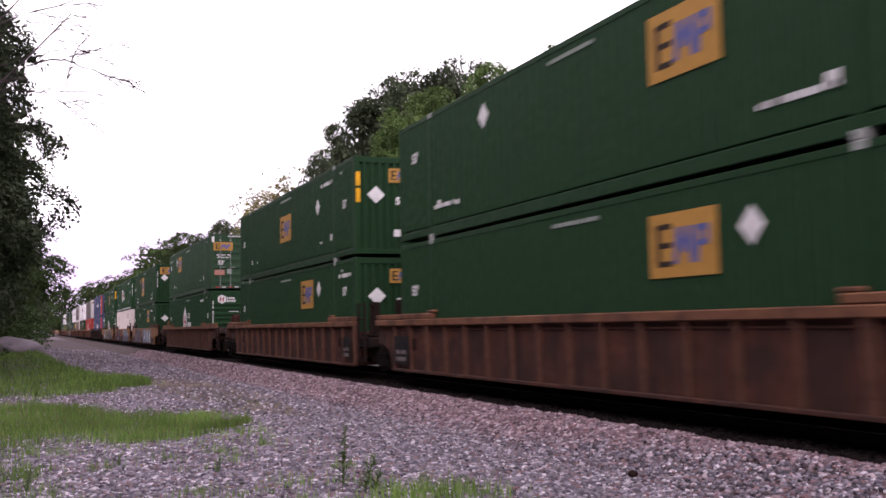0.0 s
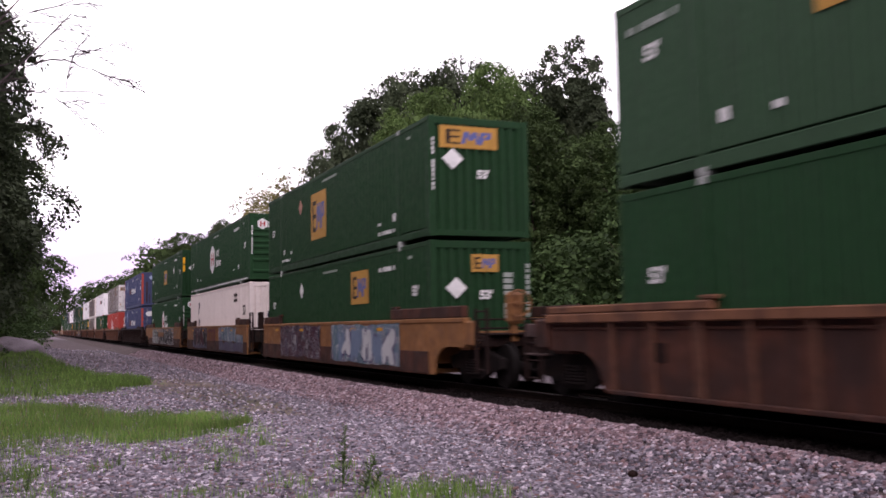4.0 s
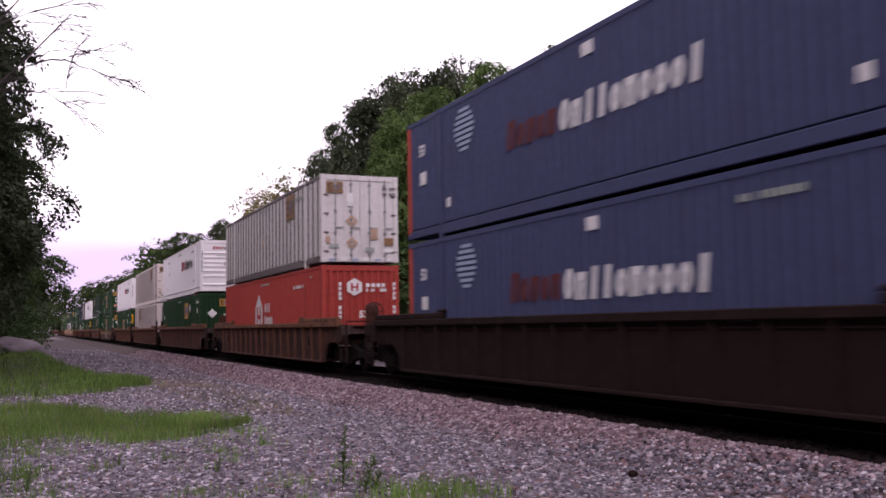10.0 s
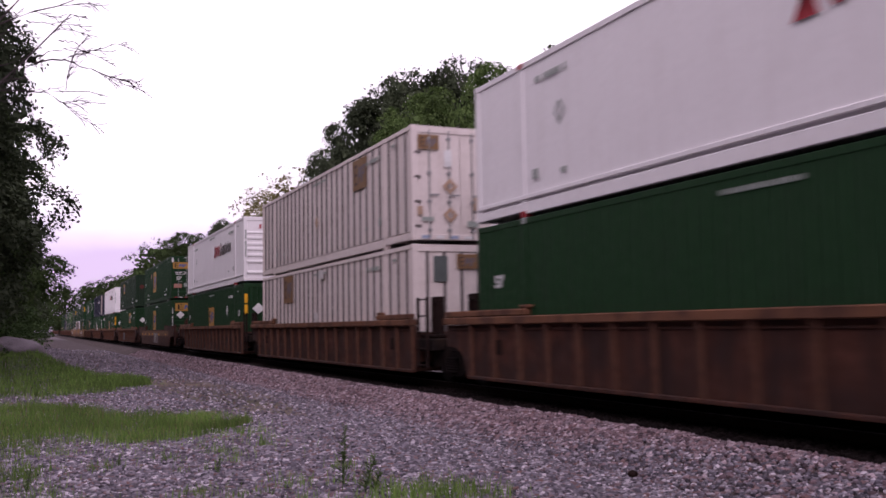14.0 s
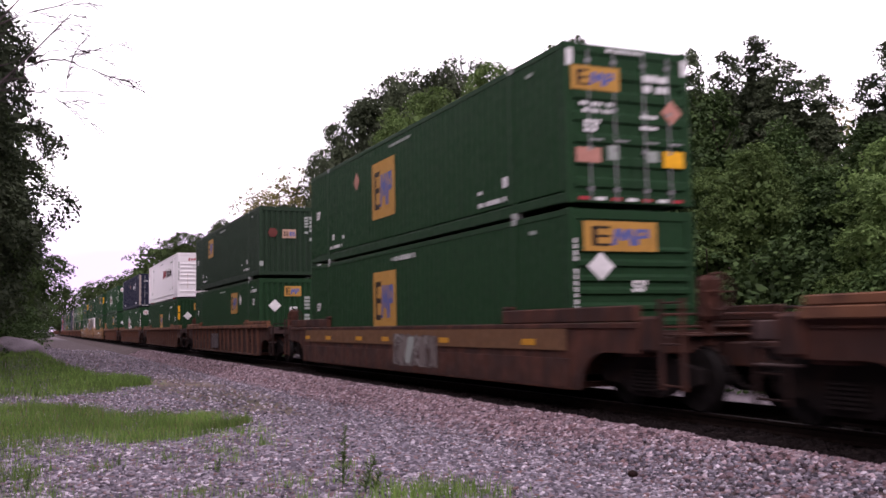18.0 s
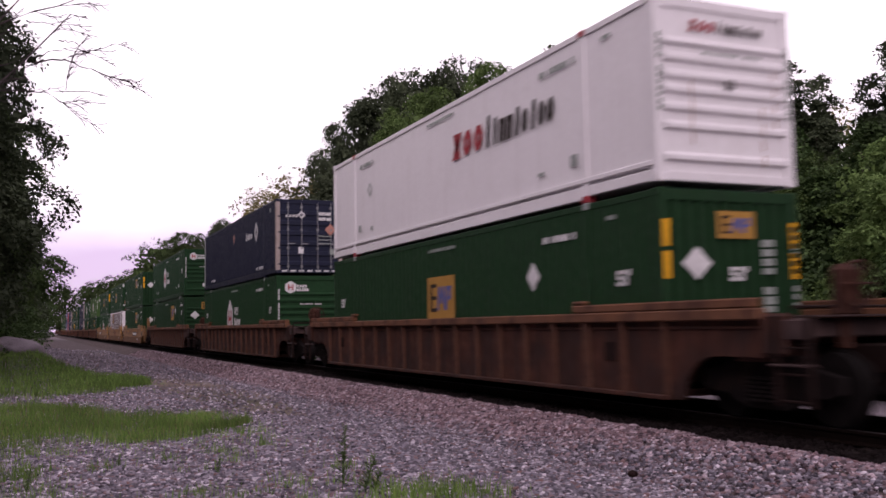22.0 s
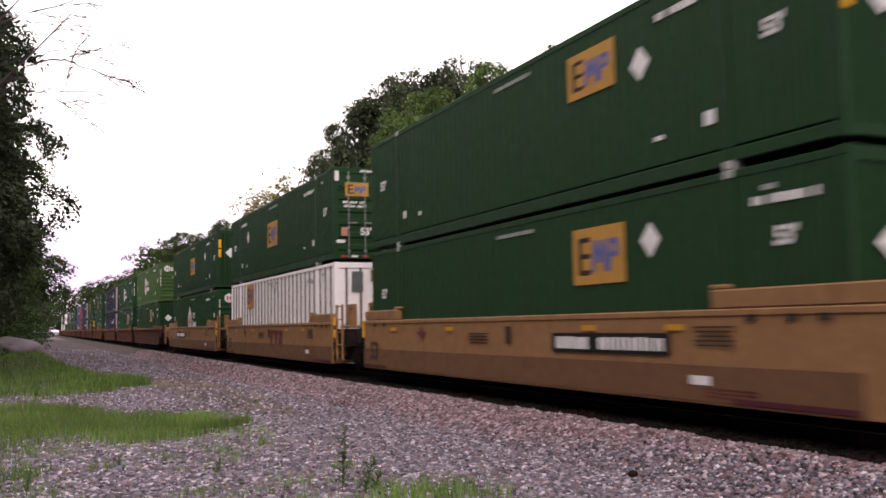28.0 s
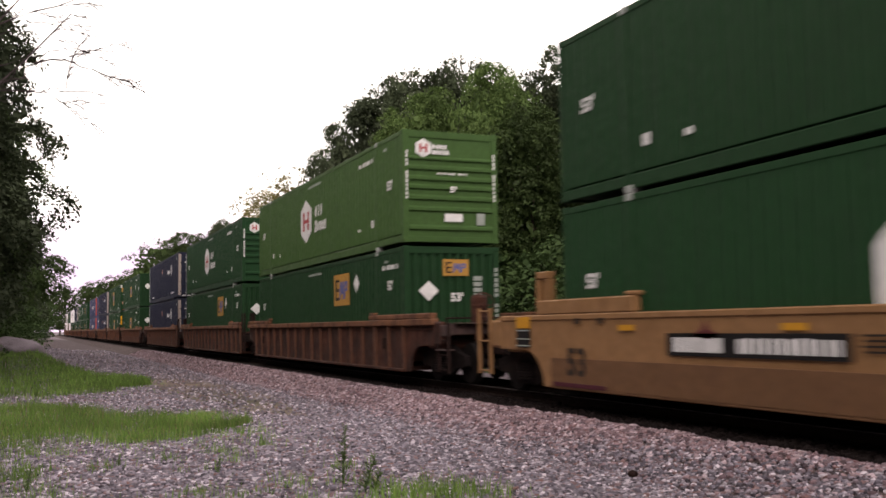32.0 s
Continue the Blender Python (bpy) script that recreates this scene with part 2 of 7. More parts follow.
GRAVEL_ST = stone_material("grey_gravel_stone", [(0.03, 0.025, 0.031), (0.24, 0.217, 0.268), (0.09, 0.079, 0.102), (0.45, 0.40, 0.471), (0.045, 0.038, 0.048), (0.30, 0.272, 0.340), (0.25, 0.145, 0.139), (0.165, 0.146, 0.184), (0.80, 0.72, 0.813), (0.05, 0.042, 0.055), (0.21, 0.187, 0.232)])
# bed stones share that painted shade
BED_ST = stone_material("shade_dark_ballast_stone", [(0.008, 0.006, 0.006), (0.018, 0.014, 0.014), (0.012, 0.009, 0.009)], spec=0.03)
PLATE_BLACK = paint("black_plate_paint", (0.012, 0.011, 0.012), streak=0)
SLATE = paint("slate_blue_spray_paint", (0.13, 0.17, 0.25), streak=0.1)
PURPLE = paint("purple_spray_paint", (0.06, 0.035, 0.10), streak=0.1)
GHOST = paint("ghostly_spray_paint", (0.15, 0.125, 0.12), streak=0.2)
CHALK = paint("white_spray_paint", (0.42, 0.42, 0.44), streak=0.1)
BLACK_SPRAY = paint("black_spray_paint", (0.018, 0.016, 0.018), streak=0.1)
MAROON = paint("maroon_paint", (0.070, 0.018, 0.027), streak=0.1)
GROUND = surface("gravelly_ground", (0.180, 0.148, 0.170), rough=0.95, vary=0.5, grain=22, stain=0.5, stain_col=(0.082, 0.067, 0.076), bump=1.0, bump_scale=20)


def with_earth(m, patches):
    """Bare earth showing through: (centre x, centre y, half length, half width, colour, strength)."""
    n, l = m.node_tree.nodes, m.node_tree.links
    b = n["Principled BSDF"]
    col = b.inputs["Base Color"].links[0].from_socket
    co, tex = n.new("ShaderNodeTexCoord"), n.new("ShaderNodeTexNoise")
    tex.inputs["Scale"].default_value, tex.inputs["Detail"].default_value = 0.8, 6
    l.new(co.outputs["Object"], tex.inputs["Vector"])
    for cx, cy, hx, hy, tone, much in patches:
        mp, ln, add, mr, mx = (n.new("ShaderNodeMapping"), n.new("ShaderNodeVectorMath"), n.new("ShaderNodeMath"), n.new("ShaderNodeMapRange"), n.new("ShaderNodeMix"))
        mp.inputs["Location"].default_value = (-cx / hx, -cy / hy, 0)
        mp.inputs["Scale"].default_value = (1 / hx, 1 / hy, 0)
        ln.operation = "LENGTH"
        add.operation = "MULTIPLY_ADD"
        add.inputs[1].default_value = 1.6
        mr.inputs["From Min"].default_value, mr.inputs["From Max"].default_value = 1.55, 1.95
        mr.inputs["To Min"].default_value, mr.inputs["To Max"].default_value = much, 0.0
        l.new(co.outputs["Object"], mp.inputs["Vector"])
        l.new(mp.outputs["Vector"], ln.inputs[0])
        l.new(tex.outputs["Fac"], add.inputs[0])
        l.new(ln.outputs["Value"], add.inputs[2])
        l.new(add.outputs["Value"], mr.inputs["Value"])
        mx.data_type = "RGBA"
        l.new(mr.outputs["Result"], mx.inputs["Factor"])
        cols = [i for i in mx.inputs if i.type == "RGBA"]
        l.new(col, cols[0])
        cols[1].default_value = (*tone, 1)
        col = [o for o in mx.outputs if o.type == "RGBA"][0]
    l.new(col, b.inputs["Base Color"])


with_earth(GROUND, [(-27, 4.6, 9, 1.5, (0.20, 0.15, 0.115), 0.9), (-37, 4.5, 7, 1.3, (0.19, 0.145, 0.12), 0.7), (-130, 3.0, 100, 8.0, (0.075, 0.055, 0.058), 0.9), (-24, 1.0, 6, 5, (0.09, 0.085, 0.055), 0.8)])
BARK = surface("bark", (0.085, 0.065, 0.055), rough=0.95, vary=0.4, grain=8, bump=0.8)
DEADWOOD = surface("dead_bark", (0.075, 0.058, 0.062), rough=0.95, vary=0.3, grain=8, bump=0.5)
LEAF = leaf_material("broad_leaf", (0.042, 0.070, 0.026), (0.074, 0.112, 0.038), 0.2)
LEAF_BRIGHT = leaf_material("fresh_leaf", (0.068, 0.115, 0.036), (0.120, 0.180, 0.058), 0.25)
LEAF_DARK = leaf_material("dark_leaf", (0.046, 0.061, 0.036), (0.076, 0.096, 0.054), 0.22)
LEAF_EDGE = leaf_material("wood_edge_leaf", (0.029, 0.053, 0.020), (0.068, 0.112, 0.038), 0.15)
LEAF_YOUNG = leaf_material("yellowish_leaf", (0.15, 0.15, 0.055), (0.33, 0.28, 0.125), 0.55)
GRASS = leaf_material("grass_blade", (0.085, 0.170, 0.034), (0.215, 0.335, 0.085), 0.4)
STRAW = leaf_material("dry_grass_blade", (0.22, 0.17, 0.09), (0.40, 0.33, 0.20), 0.3)
# darker copy of the grass colour, for blades painted as shaded
GRASS_SHADED = leaf_material("shaded_grass_blade", (0.060, 0.110, 0.030), (0.14, 0.20, 0.065), 0.35)
WEED = leaf_material("weed_leaf", (0.075, 0.13, 0.045), (0.15, 0.225, 0.08), 0.4)

# ---- mesh helpers ----


def to_mesh(name, bm):
    me = bpy.data.meshes.new(name)
    bm.normal_update()
    bm.to_mesh(me)
    bm.free()
    return me


def part(name, bm, material, parent=None, label="", at=None):
    """Links a bmesh or a shared mesh as one object under a thing or a part."""
    me = bm if isinstance(bm, bpy.types.Mesh) else to_mesh(name, bm)
    if not me.materials and material:
        me.materials.append(material)
    ob = new(name, me)
    if parent:
        ob.parent = parent
    if at is not None:
        ob.matrix_basis = at if isinstance(at, Matrix) else Matrix.Translation(at)
    if label:
        ob["label"] = label
    return ob


SHARED = {}


def shared(key, material, build):
    """One mesh for all pieces of a shape and a material."""
    k = (key, material.name)
    if k not in SHARED:
        me = to_mesh(str(key if isinstance(key, str) else key[0]), build())
        me.materials.append(material)
        SHARED[k] = me
    return SHARED[k]


def add_box(bm, x0, x1, y0, y1, z0, z1, bevel=0.0):
    v = [bm.verts.new((x, y, z)) for x in (x0, x1) for y in (y0, y1) for z in (z0, z1)]
    f = [bm.faces.new([v[i] for i in q]) for q in ((0, 1, 3, 2), (4, 6, 7, 5), (0, 4, 5, 1), (2, 3, 7, 6), (0, 2, 6, 4), (1, 5, 7, 3))]
    if bevel:
        bmesh.ops.bevel(bm, geom=list({e for q in f for e in q.edges}), offset=bevel, segments=1, affect="EDGES")
    return v


def boxed(*dims, bevel=0.0):
    bm = bmesh.new()
    add_box(bm, *dims, bevel=bevel)
    return bm


def box_part(name, material, parent, x0, x1, y0, y1, z0, z1, bevel=0.008, label=""):
    cx, cy, cz = (x0 + x1) / 2, (y0 + y1) / 2, (z0 + z1) / 2
    w, d, h = round(x1 - x0, 4), round(y1 - y0, 4), round(z1 - z0, 4)
    b = min(bevel, 0.3 * min(w, d, h))
    me = shared((name, w, d, h), material, lambda: boxed(-w / 2, w / 2, -d / 2, d / 2, -h / 2, h / 2, bevel=b))
    return part(name, me, material, parent, label, (cx, cy, cz))


def add_cyl(bm, r, depth, segs, m, r2=None):
    bmesh.ops.create_cone(bm, cap_ends=True, segments=segs, radius1=r, radius2=r if r2 is None else r2, depth=depth, matrix=m)


def add_bar(bm, a, b, r, segs=6):
    a, b = Vector(a), Vector(b)
    d = b - a
    m = Matrix.Translation((a + b) / 2) @ d.to_track_quat("Z", "Y").to_matrix().to_4x4()
    add_cyl(bm, r, d.length, segs, m)


def add_tube(bm, pts, radii, segs=5):
    """One skin round a line of points."""
    rings = []
    for i, p in enumerate(pts):
        d = (Vector(pts[min(i + 1, len(pts) - 1)]) - Vector(pts[max(i - 1, 0)])).normalized()
        u = d.orthogonal().normalized()
        w = d.cross(u)
        rings.append([bm.verts.new(Vector(p) + radii[i] * (math.cos(2 * math.pi * k / segs) * u + math.sin(2 * math.pi * k / segs) * w)) for k in range(segs)])
    for a, b in zip(rings, rings[1:]):
        best = min(range(segs), key=lambda s: (a[0].co - b[s].co).length)
        for k in range(segs):
            bm.faces.new((a[k], a[(k + 1) % segs], b[(k + 1 + best) % segs], b[(k + best) % segs]))
    bm.faces.new(rings[0][::-1])
    bm.faces.new(rings[-1])


def add_prism(bm, pts, y0, y1):
    """A polygon in x and z, drawn out in y."""
    a = [bm.verts.new((x, y0, z)) for x, z in pts]
    b = [bm.verts.new((x, y1, z)) for x, z in pts]
    bm.faces.new(a)
    bm.faces.new(b[::-1])
    for i in range(len(pts)):
        j = (i + 1) % len(pts)
        bm.faces.new((a[j], a[i], b[i], b[j]))
    bmesh.ops.recalc_face_normals(bm, faces=bm.faces[:])


def thing(name, label, category, group="", m=None):
    ob = new(name)
    ob.empty_display_size = 0.3
    if m is not None:
        ob.matrix_basis = m
    return tagged(ob, label, category, group)


# ---- the ground ----
TRACK_Y = 9.575


def smooth(a, b, v):
    t = min(1, max(0, (v - a) / (b - a)))
    return t * t * (3 - 2 * t)


def ground_z(x, y):
    z = -0.45 - 0.10 * smooth(3.5, 6.0, y) - 0.1 * smooth(12, 15, y)
    z += 0.05 * noise.noise((x * 0.25, y * 0.4, 3.0)) * smooth(7.5, 4.0, y)
    if x < -30:
        z += 0.55 * smooth(-36, -60, x) * smooth(3.6, -0.5, y)
    return z


def spaced(a, b, n):
    return [a + (b - a) * i / n for i in range(n + 1)]


def sheet(name, xs, ys, height, material, label, category):
    bm = bmesh.new()
    grid = [[bm.verts.new((x, y, height(x, y))) for y in ys] for x in xs]
    for i in range(len(xs) - 1):
        for j in range(len(ys) - 1):
            bm.faces.new((grid[i][j], grid[i + 1][j], grid[i + 1][j + 1], grid[i][j + 1]))
    ob = part(name, bm, material)
    for p in ob.data.polygons:
        p.use_smooth = True
    return tagged(ob, label, category, kind="structure")


gx = [-2500, -1500, -900, -500] + spaced(-350, -60, 58) + spaced(-59, 20, 158) + [40, 100, 300, 900, 2500]
gy = [-2500, -1200, -500, -200, -80, -40] + spaced(-25, -5, 20) + spaced(-4.6, 8, 42) + spaced(9, 20, 11) + [25, 35, 60, 120, 300, 900, 2500]
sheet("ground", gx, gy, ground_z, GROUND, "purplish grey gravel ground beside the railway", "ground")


def ballast_z(x, y):
    d = abs(y - TRACK_Y)
    z = -0.20 if d < 1.9 else -0.20 - 0.42 * min(1, (d - 1.9) / 1.45)
    return z + 0.035 * noise.noise((x * 1.3, y * 1.3, 0))


bx = spaced(-420, -60, 120) + spaced(-59.5, 30, 179) + spaced(31, 120, 30)
by = [TRACK_Y + d for d in spaced(-3.5, -1.7, 12) + spaced(-1.5, 1.5, 6) + spaced(1.7, 3.5, 8)]
sheet("ballast", bx, by, ballast_z, BALLAST, "raised bed of brownish crushed stone ballast", "ballast")

# dark sheet over the bed, standing in for the shade beneath the cars
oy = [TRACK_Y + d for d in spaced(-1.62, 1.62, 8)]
sheet("track_bed", bx, oy, lambda x, y: ballast_z(x, y) + 0.008, BED_SHADE, "stone bed under the track, coloured dark for the train's shade", "track bed")

# rails and ties
track = thing("track", "straight railway track, rusty rails on dark wooden ties", "track")
track["kind"] = "structure"
for k, ry in enumerate((TRACK_Y - 0.7555, TRACK_Y + 0.7555)):
    bm = bmesh.new()
    prof = [(-0.07, -0.17), (0.07, -0.17), (0.07, -0.155), (0.012, -0.13), (0.012, -0.05), (0.036, -0.04), (0.036, -0.006), (-0.036, -0.006), (-0.036, -0.04), (-0.012, -0.05), (-0.012, -0.13), (-0.07, -0.155)]
    a = [bm.verts.new((-420, ry + y, z)) for y, z in prof]
    b = [bm.verts.new((120, ry + y, z)) for y, z in prof]
    for i in range(len(prof)):
        j = (i + 1) % len(prof)
        bm.faces.new((a[i], a[j], b[j], b[i]))
    bmesh.ops.recalc_face_normals(bm, faces=bm.faces[:])
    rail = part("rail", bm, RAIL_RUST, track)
    part("running_surface", boxed(-420, 120, ry - 0.034, ry + 0.034, -0.006, 0.0), RAIL_TOP, rail, "polished rail head")


# ---- containers ----
HL, HW, HT = 8.077, 1.295, 2.896
POST = 6.096
S_OUT = -HW - 0.004
E_OUT = HL + 0.004


def corrugated(x0, x1, z0, z1, pitch, flat, depth):
    """A ribbed steel sheet on the plane y = 0, its ribs reaching to y = -depth."""
    bm = bmesh.new()
    n = max(1, round((x1 - x0) / pitch))
    p = (x1 - x0) / n
    line = []
    for i in range(n):
        x = x0 + i * p
        s = (1 - 2 * flat) / 2 * p
        line += [(x, 0.0), (x + flat * p, 0.0), (x + flat * p + s, -depth), (x + 2 * flat * p + s, -depth)]
    line.append((x1, 0.0))
    a = [bm.verts.new((x, y, z0)) for x, y in line]
    b = [bm.verts.new((x, y, z1)) for x, y in line]
    for i in range(len(line) - 1):
        bm.faces.new((a[i], a[i + 1], b[i + 1], b[i]))
    return bm


def hat_ribs(x0, x1, z0, z1, n, w, depth):
    """A flat sheet with narrow upright ribs pressed out of it."""
    bm = bmesh.new()
    p = (x1 - x0) / n
    line = [(x0, 0.0)]
    for i in range(n):
        x = x0 + (i + 0.5) * p
        line += [(x - w / 2, 0.0), (x - w / 2 + 0.008, -depth), (x + w / 2 - 0.008, -depth), (x + w / 2, 0.0)]
    line.append((x1, 0.0))
    a = [bm.verts.new((x, y, z0)) for x, y in line]
    b = [bm.verts.new((x, y, z1)) for x, y in line]
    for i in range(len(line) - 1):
        # rib faces take the second, darker material as painted shading
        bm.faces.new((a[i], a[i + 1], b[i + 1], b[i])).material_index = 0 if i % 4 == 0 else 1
    return bm


def pressed(y0, y1, z0, z1, bands, depth):
    """An end sheet with level ribs pressed out of it towards +x; bands: (centre, width)."""
    bm = bmesh.new()
    line = [(0.0, z0)]
    for c, w in bands:
        line += [(0.0, c - w / 2), (depth, c - w / 2 + depth * 0.5), (depth, c + w / 2 - depth * 0.9), (0.0, c + w / 2)]
    line.append((0.0, z1))
    a = [bm.verts.new((HL - 0.035 + x, y0, z)) for x, z in line]
    b = [bm.verts.new((HL - 0.035 + x, y1, z)) for x, z in line]
    for i in range(len(line) - 1):
        bm.faces.new((a[i], b[i], b[i + 1], a[i + 1]))
    return bm


TEXTS = {}


def text_mesh(body, size, material, bold=0.0):
    k = (body, size, material.name)
    if k not in TEXTS:
        cu = bpy.data.curves.new("text", "FONT")
        cu.body, cu.size, cu.extrude, cu.offset = body, size, 0.002, bold
        cu.align_x, cu.align_y = "CENTER", "CENTER"
        ob = bpy.data.objects.new("text", cu)
        scene.collection.objects.link(ob)
        me = bpy.data.meshes.new_from_object(ob.evaluated_get(bpy.context.evaluated_depsgraph_get()))
        bpy.data.objects.remove(ob)
        me.materials.clear()
        me.materials.append(material)
        TEXTS[k] = me
    return TEXTS[k]


def on_side(d, z, proud=0.0):
    """The pose on the near side, d metres behind the front, facing out."""
    return pose(HL - d, S_OUT - proud, z, 90, 0, 0)


def on_end(a, z, proud=0.0):
    """The pose on the front end, a metres from the near edge, facing out."""
    return pose(E_OUT + proud, -HW + a, z, 90, 0, 90)


def flat_piece(pts, thick=0.004):
    """A thin plate whose outline is given in its own plane (x right, y up)."""
    bm = bmesh.new()
    a = [bm.verts.new((x, y, 0.0)) for x, y in pts]
    b = [bm.verts.new((x, y, thick)) for x, y in pts]
    bm.faces.new(a[::-1])
    bm.faces.new(b)
    for i in range(len(pts)):
        j = (i + 1) % len(pts)
        bm.faces.new((a[i], a[j], b[j], b[i]))
    bmesh.ops.recalc_face_normals(bm, faces=bm.faces[:])
    return bm


def plate(name, parent, w, h, m, material, label=""):
    me = shared((name, round(w, 3), round(h, 3)), material, lambda: flat_piece([(-w / 2, -h / 2), (w / 2, -h / 2), (w / 2, h / 2), (-w / 2, h / 2)]))
    return part(name, me, material, parent, label, m)


def shape(name, key, parent, pts, m, material, label=""):
    return part(name, shared((name, key), material, lambda: flat_piece(pts)), material, parent, label, m)


def bars(name, parent, w, h, n, m, material, seed=1, label=""):
    """A row of n upright blocks where small writing cannot be read."""
    def build():
        r = random.Random(seed)
        bm = bmesh.new()
        p = w / n
        for i in range(n):
            if r.random() < 0.13 and n > 5:
                continue
            k = p * r.uniform(0.62, 0.85)
            add_box(bm, -w / 2 + i * p, -w / 2 + i * p + k, -h / 2, h / 2 * r.uniform(0.8, 1.0), 0, 0.004)
        return bm
    return tagged(part(name, shared((name, round(w, 3), round(h, 3), n, seed), material, build), material, parent, label, m), kind="stuff")


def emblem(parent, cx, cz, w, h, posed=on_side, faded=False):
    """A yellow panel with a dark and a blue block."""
    ground_m, dark_m, blue_m = (TAN_PANEL, TAN_DARK, TAN_BLUE) if faded else (PLATE_YELLOW, LOGO_DARK, LOGO_BLUE)
    base = plate("logo_panel", parent, w, h, posed(cx, cz), ground_m, "faded brown panel with dark blocks" if faded else "yellow panel with dark and blue blocks")

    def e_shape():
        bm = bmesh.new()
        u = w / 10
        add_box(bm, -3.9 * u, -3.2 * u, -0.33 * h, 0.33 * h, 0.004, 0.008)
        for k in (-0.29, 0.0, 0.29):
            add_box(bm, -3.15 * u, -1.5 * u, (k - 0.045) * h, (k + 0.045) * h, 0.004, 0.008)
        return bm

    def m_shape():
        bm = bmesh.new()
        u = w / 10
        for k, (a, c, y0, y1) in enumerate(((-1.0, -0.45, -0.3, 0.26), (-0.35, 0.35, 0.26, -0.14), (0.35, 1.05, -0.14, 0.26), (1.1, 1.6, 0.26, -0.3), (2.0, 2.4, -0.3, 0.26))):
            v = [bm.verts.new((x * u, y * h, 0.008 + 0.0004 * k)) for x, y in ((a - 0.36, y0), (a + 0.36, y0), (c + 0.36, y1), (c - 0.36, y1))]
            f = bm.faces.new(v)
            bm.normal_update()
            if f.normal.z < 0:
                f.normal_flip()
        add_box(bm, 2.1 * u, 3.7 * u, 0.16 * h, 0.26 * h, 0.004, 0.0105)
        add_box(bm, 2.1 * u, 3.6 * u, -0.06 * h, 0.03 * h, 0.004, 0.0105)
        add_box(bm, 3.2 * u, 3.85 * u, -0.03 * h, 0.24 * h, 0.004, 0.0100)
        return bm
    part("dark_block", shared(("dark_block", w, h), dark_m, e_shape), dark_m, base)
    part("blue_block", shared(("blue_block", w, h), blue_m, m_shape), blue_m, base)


def h_shape(w, h):
    def build():
        bm = bmesh.new()
        for x in (-0.36, 0.36):
            add_box(bm, (x - 0.13) * w, (x + 0.13) * w, -h / 2, h / 2, 0.004, 0.008)
        add_box(bm, -0.24 * w, 0.24 * w, -0.1 * h, 0.1 * h, 0.004, 0.008)
        return bm
    return shared(("h_block", w, h), LOGO_RED, build)


def house_mark(parent, white=None):
    white = white or MARK
    s = shape("house_sign", "h", parent, [(-0.63, -0.72), (0.63, -0.72), (0.63, 0.12), (0.5, 0.27), (0.16, 0.52), (0.1, 0.64), (-0.1, 0.64), (-0.16, 0.52), (-0.5, 0.27), (-0.63, 0.12)], on_side(9.02, 1.6), white, "white house-shaped emblem")
    part("red_block", h_shape(0.75, 0.8), LOGO_RED, s, at=(0, -0.22, 0))
    wordmark(parent, on_side, 7.5, 1.72, 0.95, 0.36, [(white, 1.0, 3)])
    wordmark(parent, on_side, 7.32, 1.24, 1.35, 0.36, [(white, 1.0, 5)])


def hexagon_mark(parent):
    s = shape("hexagon_sign", "x", parent, [(-0.66, -0.38), (0, -0.72), (0.66, -0.38), (0.66, 0.38), (0, 0.72), (-0.66, 0.38)], on_side(9.02, 1.55), MARK, "white hexagonal emblem")
    part("red_block", h_shape(0.75, 0.62), LOGO_RED, s)
    wordmark(parent, on_side, 7.5, 1.76, 0.9, 0.36, [(MARK, 1.0, 3)])
    wordmark(parent, on_side, 7.3, 1.28, 1.3, 0.36, [(MARK, 1.0, 5)])


def numbers(parent, mark=None, nums=((2.2, 3.4, 2.47),), n53=((0.95, 1.6), (15.25, 1.6)), diamond=None, dmat=None, faint=False, dsize=0.24):
    """Small side markings: number bars (from, to, height), length numbers, a placard and labels."""
    mark = mark or MARK
    for a, b, z in nums:
        bars("number_bar", parent, b - a, 0.12 if z > 1.2 else 0.1, 11, on_side((a + b) / 2, z), FAINT if faint else mark, 3)
    bars("number_bar", parent, 1.5, 0.075, 16, on_side(7.95, 2.62), FAINT, 4)
    plate("label_plate", parent, 0.2, 0.2, on_side(2.3, 0.76), mark)
    plate("label_plate", parent, 0.2, 0.07, on_side(3.42, 0.69), mark)
    plate("label_plate", parent, 0.24, 0.07, on_side(1.25, 2.58), FAINT)
    plate("label_plate", parent, 0.18, 0.18, on_side(13.67, 0.74), mark)
    plate("label_plate", parent, 0.16, 0.1, on_side(12.68, 0.67), mark)
    for d, z in n53:
        part("length_number", text_mesh("53'", 0.32, mark, 0.012), mark, parent, "white length number", on_side(d, z))
    if diamond:
        s = dsize
        shape("diamond_placard", s, parent, [(-s, 0), (0, -s * 1.1), (s, 0), (0, s * 1.1)], on_side(*diamond), dmat or mark)


def ring_sign(name, parent, m, w, h, hole, material, label=""):
    """An open diamond."""
    def build():
        bm = bmesh.new()
        o = [(-w, 0), (0, -h), (w, 0), (0, h)]
        for i in range(4):
            (ax, ay), (bx, by) = o[i], o[(i + 1) % 4]
            v = [bm.verts.new((x, y, z)) for z in (0, 0.004) for x, y in ((ax, ay), (bx, by), (bx * hole, by * hole), (ax * hole, ay * hole))]
            bm.faces.new(v[4:])
            for q in range(4):
                bm.faces.new((v[q], v[(q + 1) % 4], v[(q + 1) % 4 + 4], v[q + 4]))
        return bm
    return part(name, shared((name, w, h, hole), material, build), material, parent, label, m)


